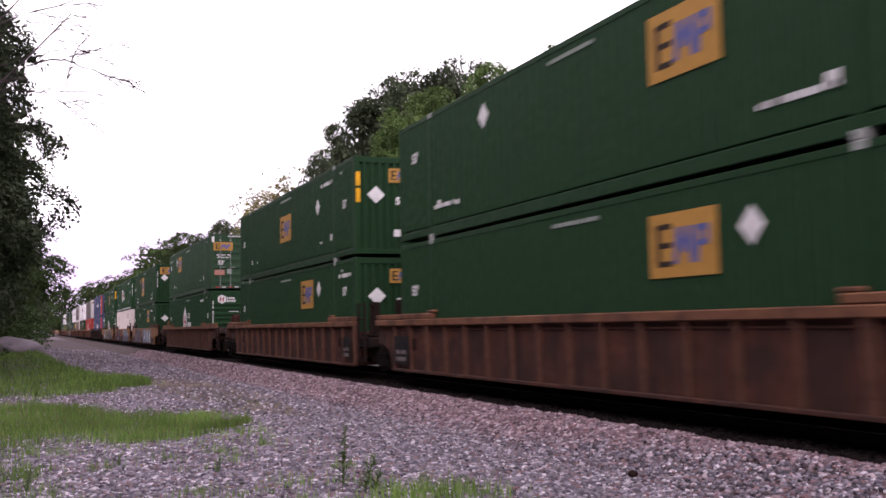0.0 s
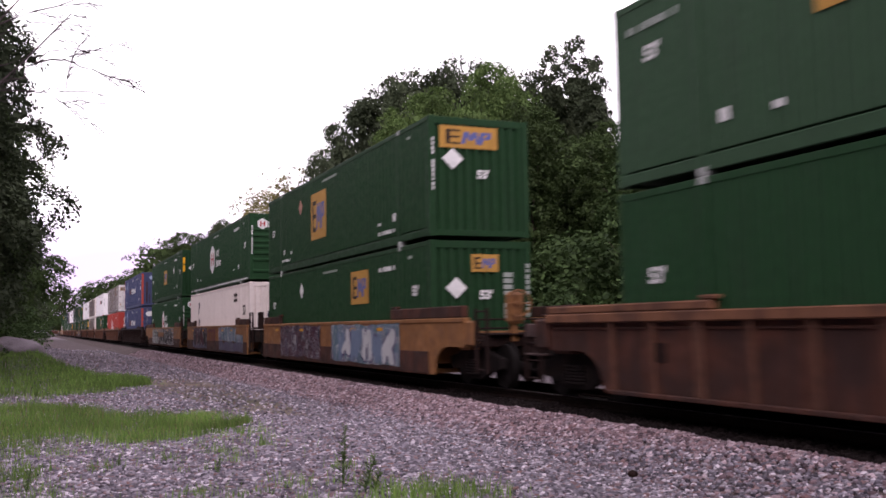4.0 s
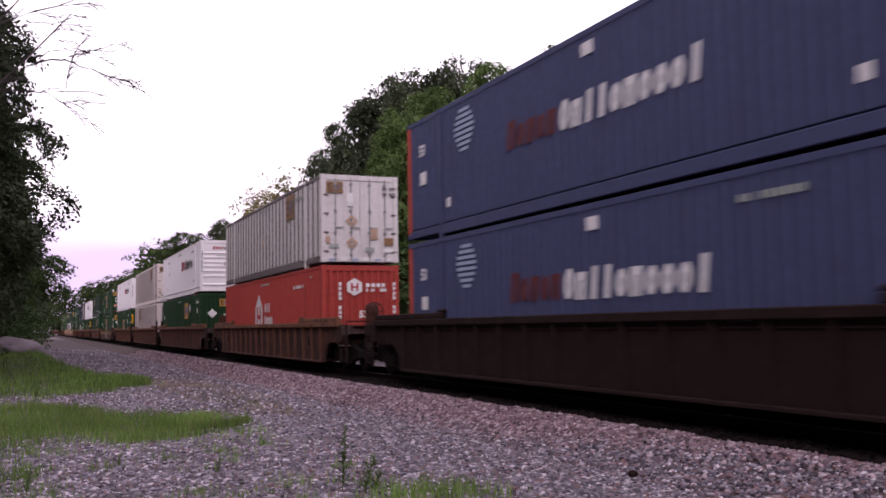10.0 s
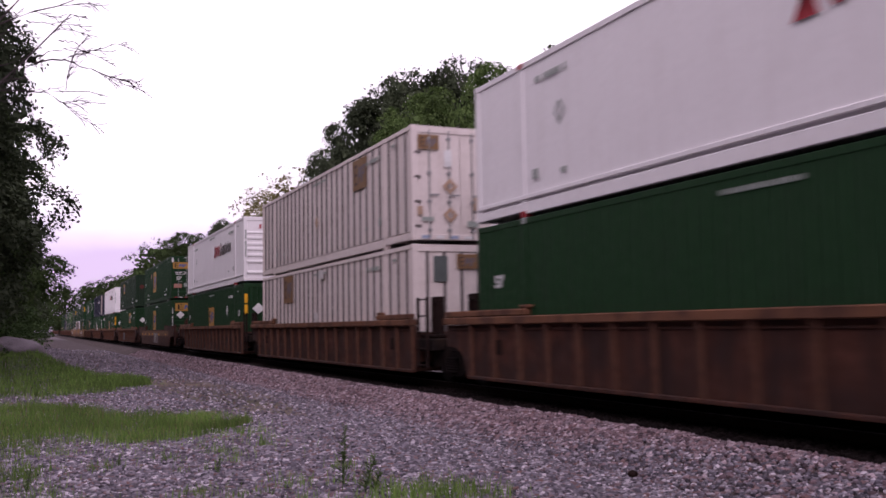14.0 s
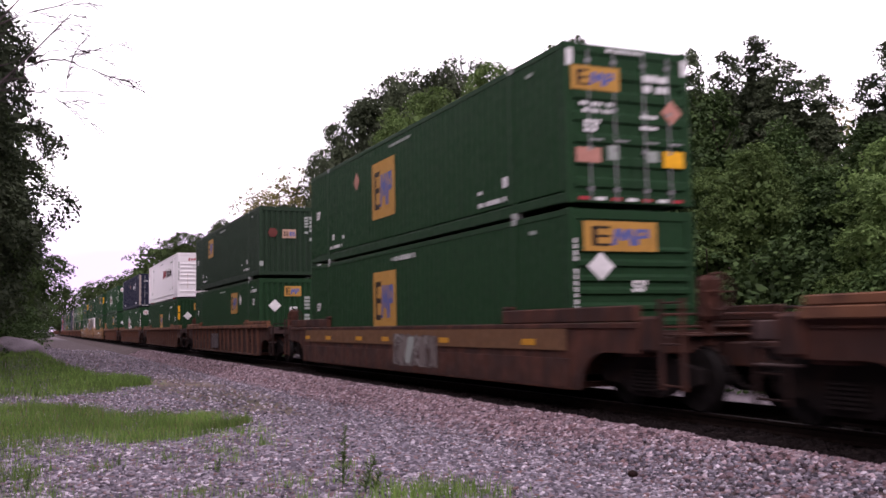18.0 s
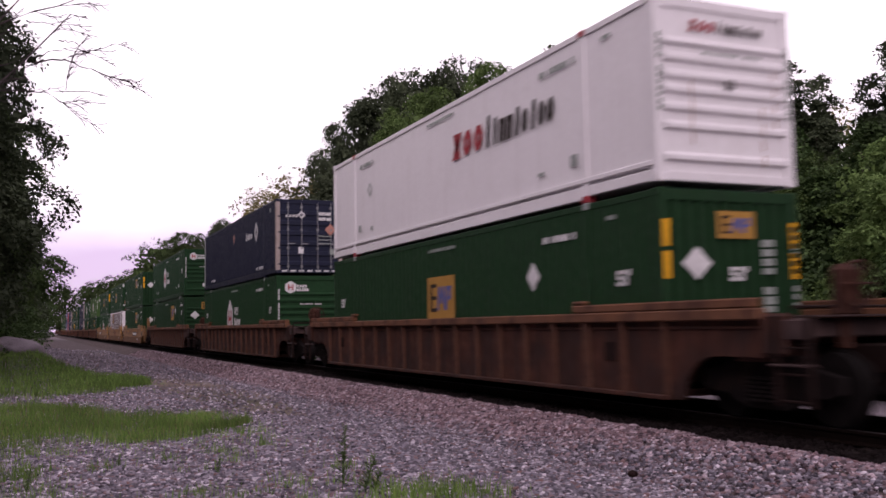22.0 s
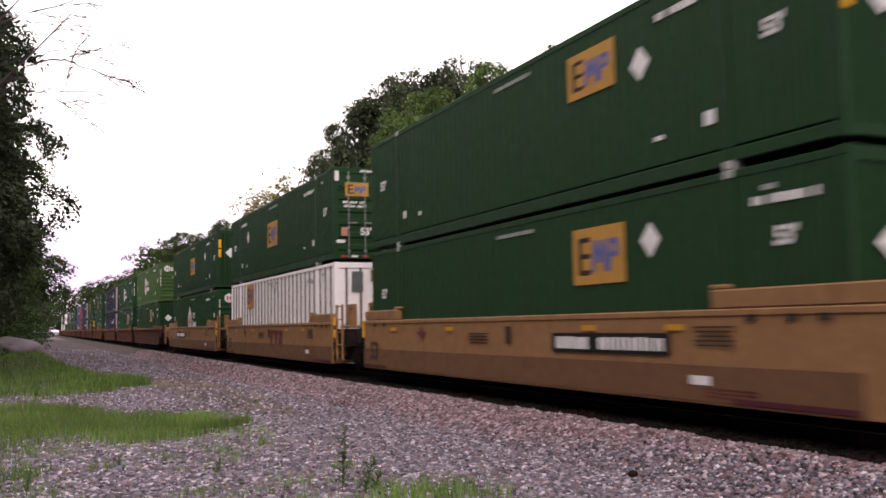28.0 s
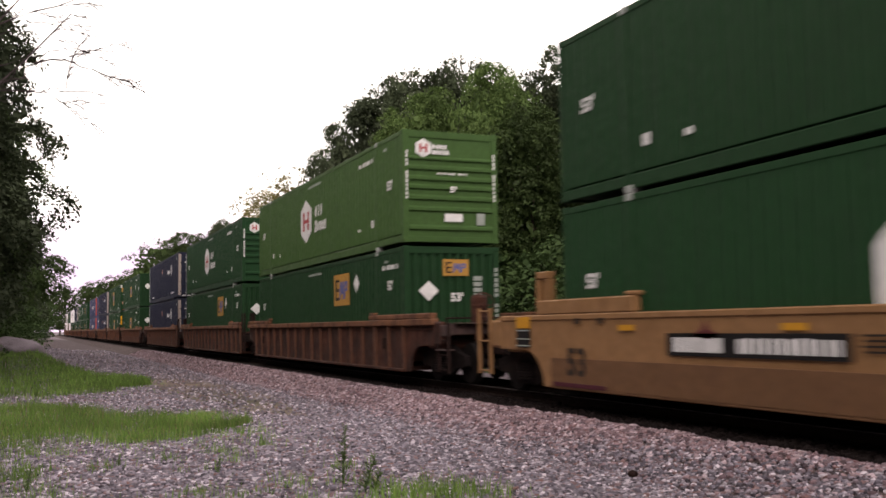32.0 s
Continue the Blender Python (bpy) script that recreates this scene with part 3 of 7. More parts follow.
def wordmark(parent, posed, cx, cz, w, h, spec):
    """A row of letter-sized rings, arches and strokes: (colour, share of the width, pieces)."""
    x = -w / 2
    for mat_, share, n in spec:
        ww = w * share

        def build(ww=ww, n=n, mat_=mat_):
            bm = bmesh.new()
            p = ww / n
            r = random.Random(n * 7)
            tall = mat_ is LOGO_RED

            def quad(pts):
                v = [bm.verts.new((xx + yy * 0.14, yy, zz)) for zz in (0, 0.004) for xx, yy in pts]
                bm.faces.new(v[4:])
                for q in range(4):
                    bm.faces.new((v[q], v[(q + 1) % 4], v[(q + 1) % 4 + 4], v[q + 4]))
            for i in range(n):
                k, x0 = p * 0.8, -ww / 2 + i * p
                top = h * (0.5 if tall or i == 0 else 0.32)
                lo, th = -h / 2, min(p * 0.32, h * 0.3)
                kind = "cross" if tall and i == 0 else "ring" if tall else r.choice(("ring", "ring", "arch", "stroke"))
                if kind == "stroke":
                    quad([(x0 + k * 0.3, lo), (x0 + k * 0.3 + th * 1.2, lo), (x0 + k * 0.3 + th * 1.2, top + h * 0.14), (x0 + k * 0.3, top + h * 0.14)])
                elif kind == "cross":
                    quad([(x0, lo), (x0 + th * 1.2, lo), (x0 + k, top), (x0 + k - th * 1.2, top)])
                    quad([(x0 + k - th * 1.2, lo), (x0 + k, lo), (x0 + th * 1.2, top), (x0, top)])
                elif kind == "arch":
                    quad([(x0, lo), (x0 + th, lo), (x0 + th, top), (x0, top)])
                    quad([(x0 + k - th, lo), (x0 + k, lo), (x0 + k, top), (x0 + k - th, top)])
                    quad([(x0 + th, top - th), (x0 + k - th, top - th), (x0 + k - th, top), (x0 + th, top)])
                else:
                    mx, my, rx, ry = x0 + k / 2, (lo + top) / 2, k / 2, (top - lo) / 2
                    o = [(mx + rx * math.cos(a), my + ry * math.sin(a)) for a in (math.pi * (2 * q + 1) / 8 for q in range(8))]
                    fx, fy = 1 - th / rx, 1 - th / ry
                    for q in range(8):
                        (ax, ay), (bx, by) = o[q], o[(q + 1) % 8]
                        quad([(ax, ay), (bx, by), (mx + (bx - mx) * fx, my + (by - my) * fy), (mx + (ax - mx) * fx, my + (ay - my) * fy)])
            bmesh.ops.recalc_face_normals(bm, faces=bm.faces[:])
            return bm
        me = shared(("wordmark", round(ww, 3), round(h, 3), n), mat_, build)
        tagged(part("wordmark", me, mat_, parent, "row of letter-sized marks", posed(cx, cz) @ pose(x + ww / 2, 0, 0)), kind="stuff")
        x += ww


def end_marks(parent, style, mark=None, z_mark=1.55, out=0.0):
    mark = mark or MARK

    def posed(a, z, proud=0.0):
        return on_end(a, z, proud + out)

    if style == "emblem":
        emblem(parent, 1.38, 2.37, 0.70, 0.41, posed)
        shape("diamond_placard", "e", parent, [(-0.27, 0), (0, -0.25), (0.27, 0), (0, 0.25)], posed(0.64, 1.79), mark)
        part("length_number", text_mesh("53'", 0.28, mark, 0.012), mark, parent, "white length number", posed(1.4, 1.62 if z_mark > 1.5 else 1.45))
        bars("number_bar", parent, 1.15, 0.24, 8, posed(1.98, 1.58) @ pose(0, 0, 0, 0, 0, -90), FAINT, 11)
        bars("number_bar", parent, 1.3, 0.1, 10, posed(2.5, 1.72, 0.004 - out) @ pose(0, 0, 0, 0, 0, -90), FAINT, 12)
    if style == "dull":
        base = plate("logo_panel", parent, 0.56, 0.36, posed(1.24, 1.78), PINK_PANEL, "faded pinkish panel with blue blocks")
        bars("dark_block", base, 0.22, 0.22, 2, pose(-0.12, 0, 0.004), TAN_DARK, 4)
        bars("blue_block", base, 0.24, 0.2, 3, pose(0.13, 0, 0.004), LOGO_BLUE, 6)
        shape("diamond_placard", "r", parent, [(-0.21, 0), (-0.1, -0.18), (0.1, -0.18), (0.21, 0), (0.1, 0.18), (-0.1, 0.18)], posed(0.56, 1.82), OLD_RED)
        for a, z, w in ((1.96, 2.13, 0.72), (2.17, 1.98, 1.05)):
            bars("number_bar", parent, w, 0.17, 6, posed(a, z) @ pose(0, 0, 0, 0, 0, -90), FAINT, 11)
        for a in (0.1, 2.5):
            plate("label_plate", parent, 0.15, 0.2, posed(a, 0.55, 0.004), FAINT)
    if style == "wide_emblem":
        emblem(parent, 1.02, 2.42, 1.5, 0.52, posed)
        shape("diamond_placard", "e", parent, [(-0.27, 0), (0, -0.25), (0.27, 0), (0, 0.25)], posed(0.6, 1.9), mark)
        part("length_number", text_mesh("53'", 0.26, mark, 0.012), mark, parent, "white length number", posed(1.38, 1.55))
    if style == "sign":
        s = shape("hexagon_sign", "e", parent, [(-0.21, -0.12), (0, -0.24), (0.21, -0.12), (0.21, 0.12), (0, 0.24), (-0.21, 0.12)], posed(0.55, 2.45), mark, "white hexagonal emblem")
        part("red_block", h_shape(0.22, 0.22), LOGO_RED, s)
        bars("lettering", parent, 0.42, 0.11, 4, posed(1.0, 2.5), mark, 7)
        bars("lettering", parent, 0.46, 0.11, 5, posed(1.02, 2.36), mark, 8)
        part("length_number", text_mesh("53", 0.2, mark, 0.01), mark, parent, "white length number", posed(1.35, 1.42, 0.035))
        bars("number_bar", parent, 0.9, 0.05, 14, posed(1.35, 1.82, 0.035), mark, 9)
        plate("label_plate", parent, 0.5, 0.2, posed(1.35, 0.72), mark)
        plate("label_plate", parent, 0.22, 0.3, posed(2.1, 0.7), FAINT)
    if style in ("sign", "wide_emblem"):
        for a in (0.1, 2.49) if style == "sign" else (0.1,):
            bars("number_bar", parent, 1.25, 0.055, 12, posed(a, 1.75, 0.004) @ pose(0, 0, 0, 0, 0, -90), mark, 20)


def door_marks(c, n53=False):
    """Placards and labels on a pair of doors."""
    out = 0.02

    def posed(a, z):
        return on_end(a, z, out)
    if n53:
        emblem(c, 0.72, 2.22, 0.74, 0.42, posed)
        plates = ((1.95, 0.9, 0.42, 0.28, SAFETY), (0.32, 0.92, 0.2, 0.26, PINKISH), (0.2, 0.62, 0.26, 0.1, MARK), (1.5, 0.6, 0.14, 0.26, MARK), (2.3, 0.9, 0.16, 0.26, FAINT))
        part("length_number", text_mesh("53'", 0.3, MARK, 0.012), MARK, c, "white length number", posed(1.0, 0.92))
    else:
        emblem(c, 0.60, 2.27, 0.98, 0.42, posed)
        plates = ((2.2, 0.92, 0.44, 0.3, SAFETY), (0.42, 0.92, 0.5, 0.26, PINKISH), (0.92, 0.98, 0.22, 0.26, FAINT), (1.75, 0.95, 0.24, 0.2, FAINT))
        part("length_number", text_mesh("53'", 0.28, MARK, 0.012), MARK, c, "white length number", posed(0.5, 1.42))
    shape("diamond_placard", "o", c, [(-0.22, 0), (0, -0.23), (0.22, 0), (0, 0.23)], posed(2.18, 1.77), MARK if n53 else PINKISH)
    for a, z, w, h, m in plates:
        plate("label_plate", c, w, h, posed(a, z), m)
    for a, z, w, n in ((1.87, 2.36, 0.55, 5), (1.87, 2.17, 0.55, 6), (0.62, 1.82, 0.7, 9), (1.7, 1.66, 0.36, 5), (1.7, 1.46, 0.36, 5), (0.62, 1.7, 0.6, 10)):
        bars("number_bar", c, w, 0.13 if z > 2 else 0.07, n, posed(a, z), MARK, 5)
    for k in range(7):
        plate("reflector", c, 0.2, 0.06, on_end(0.32 + 0.325 * k, 0.17, 0.004), (LOGO_RED, MARK)[k % 2])
    for a in (0.09, 2.5):
        plate("corner_plate", c, 0.13, 0.3, on_end(a, 2.62, 0.004), MARK)
    bars("number_bar", c, 0.9, 0.07, 9, on_end(1.3, 2.8, 0.004), MARK, 6)


def end_wall(parent, style, paint_m, frame_m):
    """The front end between its corner posts."""
    a0, a1, z0, z1 = -HW + 0.16, HW - 0.16, 0.2, 2.72
    if style == "corr":
        part("end_panel", shared("end_panel_corr", paint_m, lambda: _turned(corrugated(a0, a1, z0, z1, 0.23, 0.36, 0.07), HL - 0.08)), paint_m, parent)
    elif style == "ribs":
        def build():
            return pressed(a0, a1, z0, z1, [(0.46, 0.15), (0.93, 0.15), (1.21, 0.15), (1.48, 0.15), (1.70, 0.15), (1.96, 0.15), (2.20, 0.12)], 0.06)
        part("end_panel", shared("end_panel_ribs", paint_m, build), paint_m, parent)
    elif style == "flat":
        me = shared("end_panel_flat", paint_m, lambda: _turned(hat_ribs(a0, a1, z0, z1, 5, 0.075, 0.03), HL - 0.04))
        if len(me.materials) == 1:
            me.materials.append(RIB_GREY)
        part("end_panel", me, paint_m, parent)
        plate("data_plate", parent, 0.36, 0.62, on_end(0.72, 2.3, 0.002), SLATE_PLATE, "dark grey data plate")
    elif style in ("doors", "plain_doors"):
        for k, (b0, b1) in enumerate(((a0, -0.012), (0.012, a1))):
            def build(b0=b0, b1=b1):
                bands = [(0.45 + 0.385 * q, 0.2) for q in range(6)] if style == "doors" else []
                return pressed(b0, b1, z0, z1, bands, 0.05)
            door = part("door", shared(("door", style, k), paint_m, build), paint_m, parent)
            for j, y in enumerate((b0 + 0.3, b1 - 0.3)):
                def rod(y=y):
                    bm = bmesh.new()
                    add_bar(bm, (HL + 0.012, y, 0.12), (HL + 0.012, y, 2.78), 0.017)
                    for z in (0.3, 1.0, 1.7, 2.55):
                        add_box(bm, HL - 0.03, HL + 0.03, y - 0.04, y + 0.04, z, z + 0.07)
                    add_box(bm, HL + 0.012, HL + 0.03, y - 0.02, y + 0.26, 1.18, 1.215)
                    return bm
                rm = ZINC
                part("lock_rod", shared(("lock_rod", k, j), rm, rod), rm, door)
            for z in (0.4, 1.0, 1.6, 2.2):
                y = b0 if k == 0 else b1
                box_part("hinge", RIB_GREY if style == "plain_doors" else frame_m, door, HL - 0.03, HL + 0.012, y - 0.08, y + 0.08, z, z + 0.06)


def _turned(bm, x):
    """From the plane y = 0, ribs towards -y, to the end plane at x, ribs towards +x."""
    bmesh.ops.transform(bm, matrix=Matrix.Translation((x, 0, 0)) @ Matrix.Rotation(radians(90), 4, "Z"), verts=bm.verts[:])
    return bm


def container(label, paint_m, side="fine", end="corr", end_paint=None, frame_m=None, post_m=None, cast_m=None, rear_m=None, rail_m=None):
    ob = thing("shipping_container", label, "container", "stacked containers on the train")
    end_paint, frame_m = end_paint or paint_m, frame_m or paint_m
    post_m = post_m or frame_m

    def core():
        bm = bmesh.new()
        add_box(bm, -HL + 0.05, HL - 0.09, -HW + 0.06, HW - 0.06, 0.15, HT - 0.03)
        return bm
    part("body", shared("container_body", paint_m, core), paint_m, ob)
    x_in = HL - 0.15
    in_ = {"fine": 0.043, "bold": 0.063, "soft": 0.024}.get(side, 0.031)
    for y_side in (-1, 1):
        def sheet_of(x0, x1):
            if side == "fine":
                return corrugated(x0, x1, 0.31, HT - 0.1, 0.27, 0.4, 0.042)
            if side == "soft":
                return corrugated(x0, x1, 0.31, HT - 0.1, 0.27, 0.4, 0.02)
            if side == "bold":
                return corrugated(x0, x1, 0.31, HT - 0.1, 0.31, 0.34, 0.062)
            if side == "plain":
                return corrugated(x0, x1, 0.31, HT - 0.1, 0.255, 0.42, 0.006)
            return hat_ribs(x0, x1, 0.31, HT - 0.1, max(2, round((x1 - x0) / 0.56)), 0.085, 0.03)
        for name, x0, x1 in (("front", POST + 0.07, x_in), ("middle", -POST + 0.07, POST - 0.07), ("rear", -x_in, -POST - 0.07)):
            me = shared(("side_panel", side, name), paint_m, lambda: sheet_of(x0, x1))
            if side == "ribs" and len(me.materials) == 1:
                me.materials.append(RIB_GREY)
            part("side_panel", me, paint_m, ob, at=pose(0, -HW + in_, 0) if y_side < 0 else pose(0, HW - in_, 0, 0, 0, 180))
        for x in (-POST, POST):
            box_part("side_post", frame_m, ob, x - 0.075, x + 0.075, y_side * (HW - 0.02) - 0.022, y_side * (HW - 0.02) + 0.022, 0.02, HT - 0.01)
        box_part("top_rail", rail_m or frame_m, ob, -HL + 0.1, HL - 0.1, y_side * (HW - 0.03) - 0.03, y_side * (HW - 0.03) + 0.03, HT - 0.12, HT - 0.015)
        for x0, x1, z in ((-HL + 0.1, -POST - 0.09, 0.1), (-POST + 0.09, POST - 0.09, 0.055), (POST + 0.09, HL - 0.1, 0.1)):
            box_part("bottom_rail", rail_m or frame_m, ob, x0, x1, y_side * (HW - 0.035) - 0.033, y_side * (HW - 0.035) + 0.033, z, 0.275, 0.014)
        for x in (-1, 1):
            pm = post_m if x > 0 else (rear_m or frame_m)
            box_part("corner_post", pm, ob, x * (HL - 0.08) - 0.08, x * (HL - 0.08) + 0.08, y_side * (HW - 0.08) - 0.08, y_side * (HW - 0.08) + 0.08, 0.1, HT - 0.1, 0.014)
            for z in (0, HT - 0.118):
                lift = 0.085 if z == 0 else 0.0
                box_part("corner_casting", frame_m, ob, x * (HL - 0.086) - 0.09, x * (HL - 0.086) + 0.09, y_side * (HW - 0.08) - 0.084, y_side * (HW - 0.08) + 0.084, z + lift, z + 0.118 + lift, 0.01)
                box_part("stacking_casting", cast_m or frame_m, ob, x * POST - 0.09, x * POST + 0.09, y_side * (HW - 0.08) - 0.088, y_side * (HW - 0.08) + 0.088, z, z + 0.118, 0.01)
    for x in (-1, 1):
        for z0, z1, nm in ((0.1, 0.24, "sill"), (HT - 0.18, HT - 0.01, "header")):
            box_part(nm, frame_m, ob, x * (HL - 0.055) - 0.05, x * (HL - 0.055) + 0.05, -HW + 0.16, HW - 0.16, z0, z1)
    part("roof", shared("container_roof", paint_m, lambda: boxed(-HL + 0.1, HL - 0.1, -HW + 0.06, HW - 0.06, HT - 0.03, HT - 0.008)), paint_m, ob)
    end_wall(ob, end, end_paint, frame_m)
    return ob


# ---- well cars ----
SIDE = 1.475
Z_LO, Z_HI = 0.22, 1.45


def well_side(ends, style, thick, z_hi):
    """The side of a well car, with an arch over the truck where the unit is coupled."""
    pts = []
    for sgn, e in ((1, ends[0]), (-1, ends[1])):
        if e == "joined" and (style == "smooth" or sgn > 0):
            q = [(8.3, Z_LO), (8.3, z_hi)]
        else:
            x_end = side_reach(style, e, sgn)
            q = [(8.55, Z_LO)]
            for i in range(7):
                a = radians(180 - 15 * i)
                q.append((9.3 + 0.72 * math.cos(a), Z_LO + 0.02 + 0.6 * math.sin(a)))
            q += [(x_end, Z_LO + 0.62), (x_end, z_hi)]
        pts += [(sgn * x, z) for x, z in (q if sgn > 0 else q[::-1])]
    bm = bmesh.new()
    add_prism(bm, pts, -thick / 2, thick / 2)
    return bm


def side_reach(style, end, sgn):
    if end == "coupled":
        return 10.2
    return 8.3 if style == "smooth" or sgn > 0 else 9.55


def truck(parent, x, spin):
    t = part("truck", shared("truck_bolster", STEEL_DK, lambda: boxed(-0.2, 0.2, -1.0, 1.0, 0.45, 0.72, bevel=0.03)), STEEL_DK, parent, "grimy two-axle truck with under-car shade in its colour", (x, 0, 0))

    def frame_side():
        bm = bmesh.new()
        pts = [(-1.2, 0.62), (-1.2, 0.42), (-1.05, 0.36), (-0.7, 0.36), (-0.55, 0.26), (-0.35, 0.18), (0.35, 0.18), (0.55, 0.26), (0.7, 0.36), (1.05, 0.36), (1.2, 0.42), (1.2, 0.62), (0.8, 0.7), (0.45, 0.86), (-0.45, 0.86), (-0.8, 0.7)]
        add_prism(bm, pts, -0.07, 0.07)
        return bm

    def spring():
        bm = bmesh.new()
        prof = []
        for k in range(6):
            z = 0.26 + 0.055 * k
            prof += [(0.062, z), (0.088, z + 0.014), (0.088, z + 0.034), (0.062, z + 0.048)]
        add_tube(bm, [(0, 0, z) for _, z in prof], [r for r, _ in prof], 10)
        return bm
    for y in (-1, 1):
        part("side_frame", shared("truck_side", STEEL_DK, frame_side), STEEL_DK, t, at=(0, y * 1.0, 0))
        for i in (-1, 0, 1):
            part("spring", shared("spring", STEEL_DK, spring), STEEL_DK, t, at=(i * 0.19, y * 1.1, 0))
    for dx in (-0.89, 0.89):
        def wheelset():
            bm = bmesh.new()
            rx = Matrix.Rotation(radians(90), 4, "X")
            add_cyl(bm, 0.085, 2.1, 10, rx)
            for y in (-0.76, 0.76):
                add_cyl(bm, 0.482, 0.03, 28, Matrix.Translation((0, y * 0.93, 0)) @ rx)
                add_cyl(bm, 0.44, 0.13, 28, Matrix.Translation((0, y, 0)) @ rx)
                add_cyl(bm, 0.14, 0.2, 12, Matrix.Translation((0, y * 1.03, 0)) @ rx)
                for k in range(3):
                    a = radians(120 * k)
                    add_box(bm, 0.25 * math.cos(a) - 0.03, 0.25 * math.cos(a) + 0.03, y * 1.09 - 0.01, y * 1.09 + 0.01, 0.25 * math.sin(a) - 0.03, 0.25 * math.sin(a) + 0.03)
            return bm
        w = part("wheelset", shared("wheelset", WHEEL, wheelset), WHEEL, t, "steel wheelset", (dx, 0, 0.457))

        spin.append(w)
    return t


WHEELS = []


def turned_round(bm, s):
    if s < 0:
        bmesh.ops.transform(bm, matrix=Matrix.Rotation(radians(180), 4, "Z"), verts=bm.verts[:])
    return bm


def ladder_bm(x0, x1, z0, z1, rungs, s):
    bm = bmesh.new()
    for x in (x0, x1):
        add_box(bm, x - 0.025, x + 0.025, -0.03, 0.03, z0, z1)
    for i in range(rungs):
        z = z0 + 0.06 + (z1 - z0 - 0.12) * i / (rungs - 1)
        add_bar(bm, (x0, 0, z), (x1, 0, z), 0.016)
    return turned_round(bm, s)


def all_ribs(y, z_hi):
    bm = bmesh.new()
    for i in range(17):
        rib_bm(0.09 if i in (2, 14) else 0.042, y, Z_LO + 0.04, z_hi - 0.151, bm, -8.24 + 1.03 * i)
    return bm


def rib_bm(w, s, z0, z1, bm=None, at=0.0):
    """An upright stiffener, widest under the chord, with a short foot at the sill."""
    bm = bm or bmesh.new()
    lo = z0 + 0.16
    rings = []
    for z, k, d in ((z1, 1.0, 0.115), (z1 - 0.18, 1.0, 0.11), (lo, 0.8, 0.075), (lo, 1.1, 0.085), (z0, 1.15, 0.09)):
        rings.append([bm.verts.new((at + x * w * k, y, z)) for x, y in ((-1.0, -0.01 * s), (-0.82, s * d), (0.82, s * d), (1.0, -0.01 * s))])
    for a, b in zip(rings, rings[1:]):
        for i in range(3):
            bm.faces.new((a[i], a[i + 1], b[i + 1], b[i]))
    bm.faces.new(rings[-1])
    bmesh.ops.recalc_face_normals(bm, faces=bm.faces[:])
    return bm


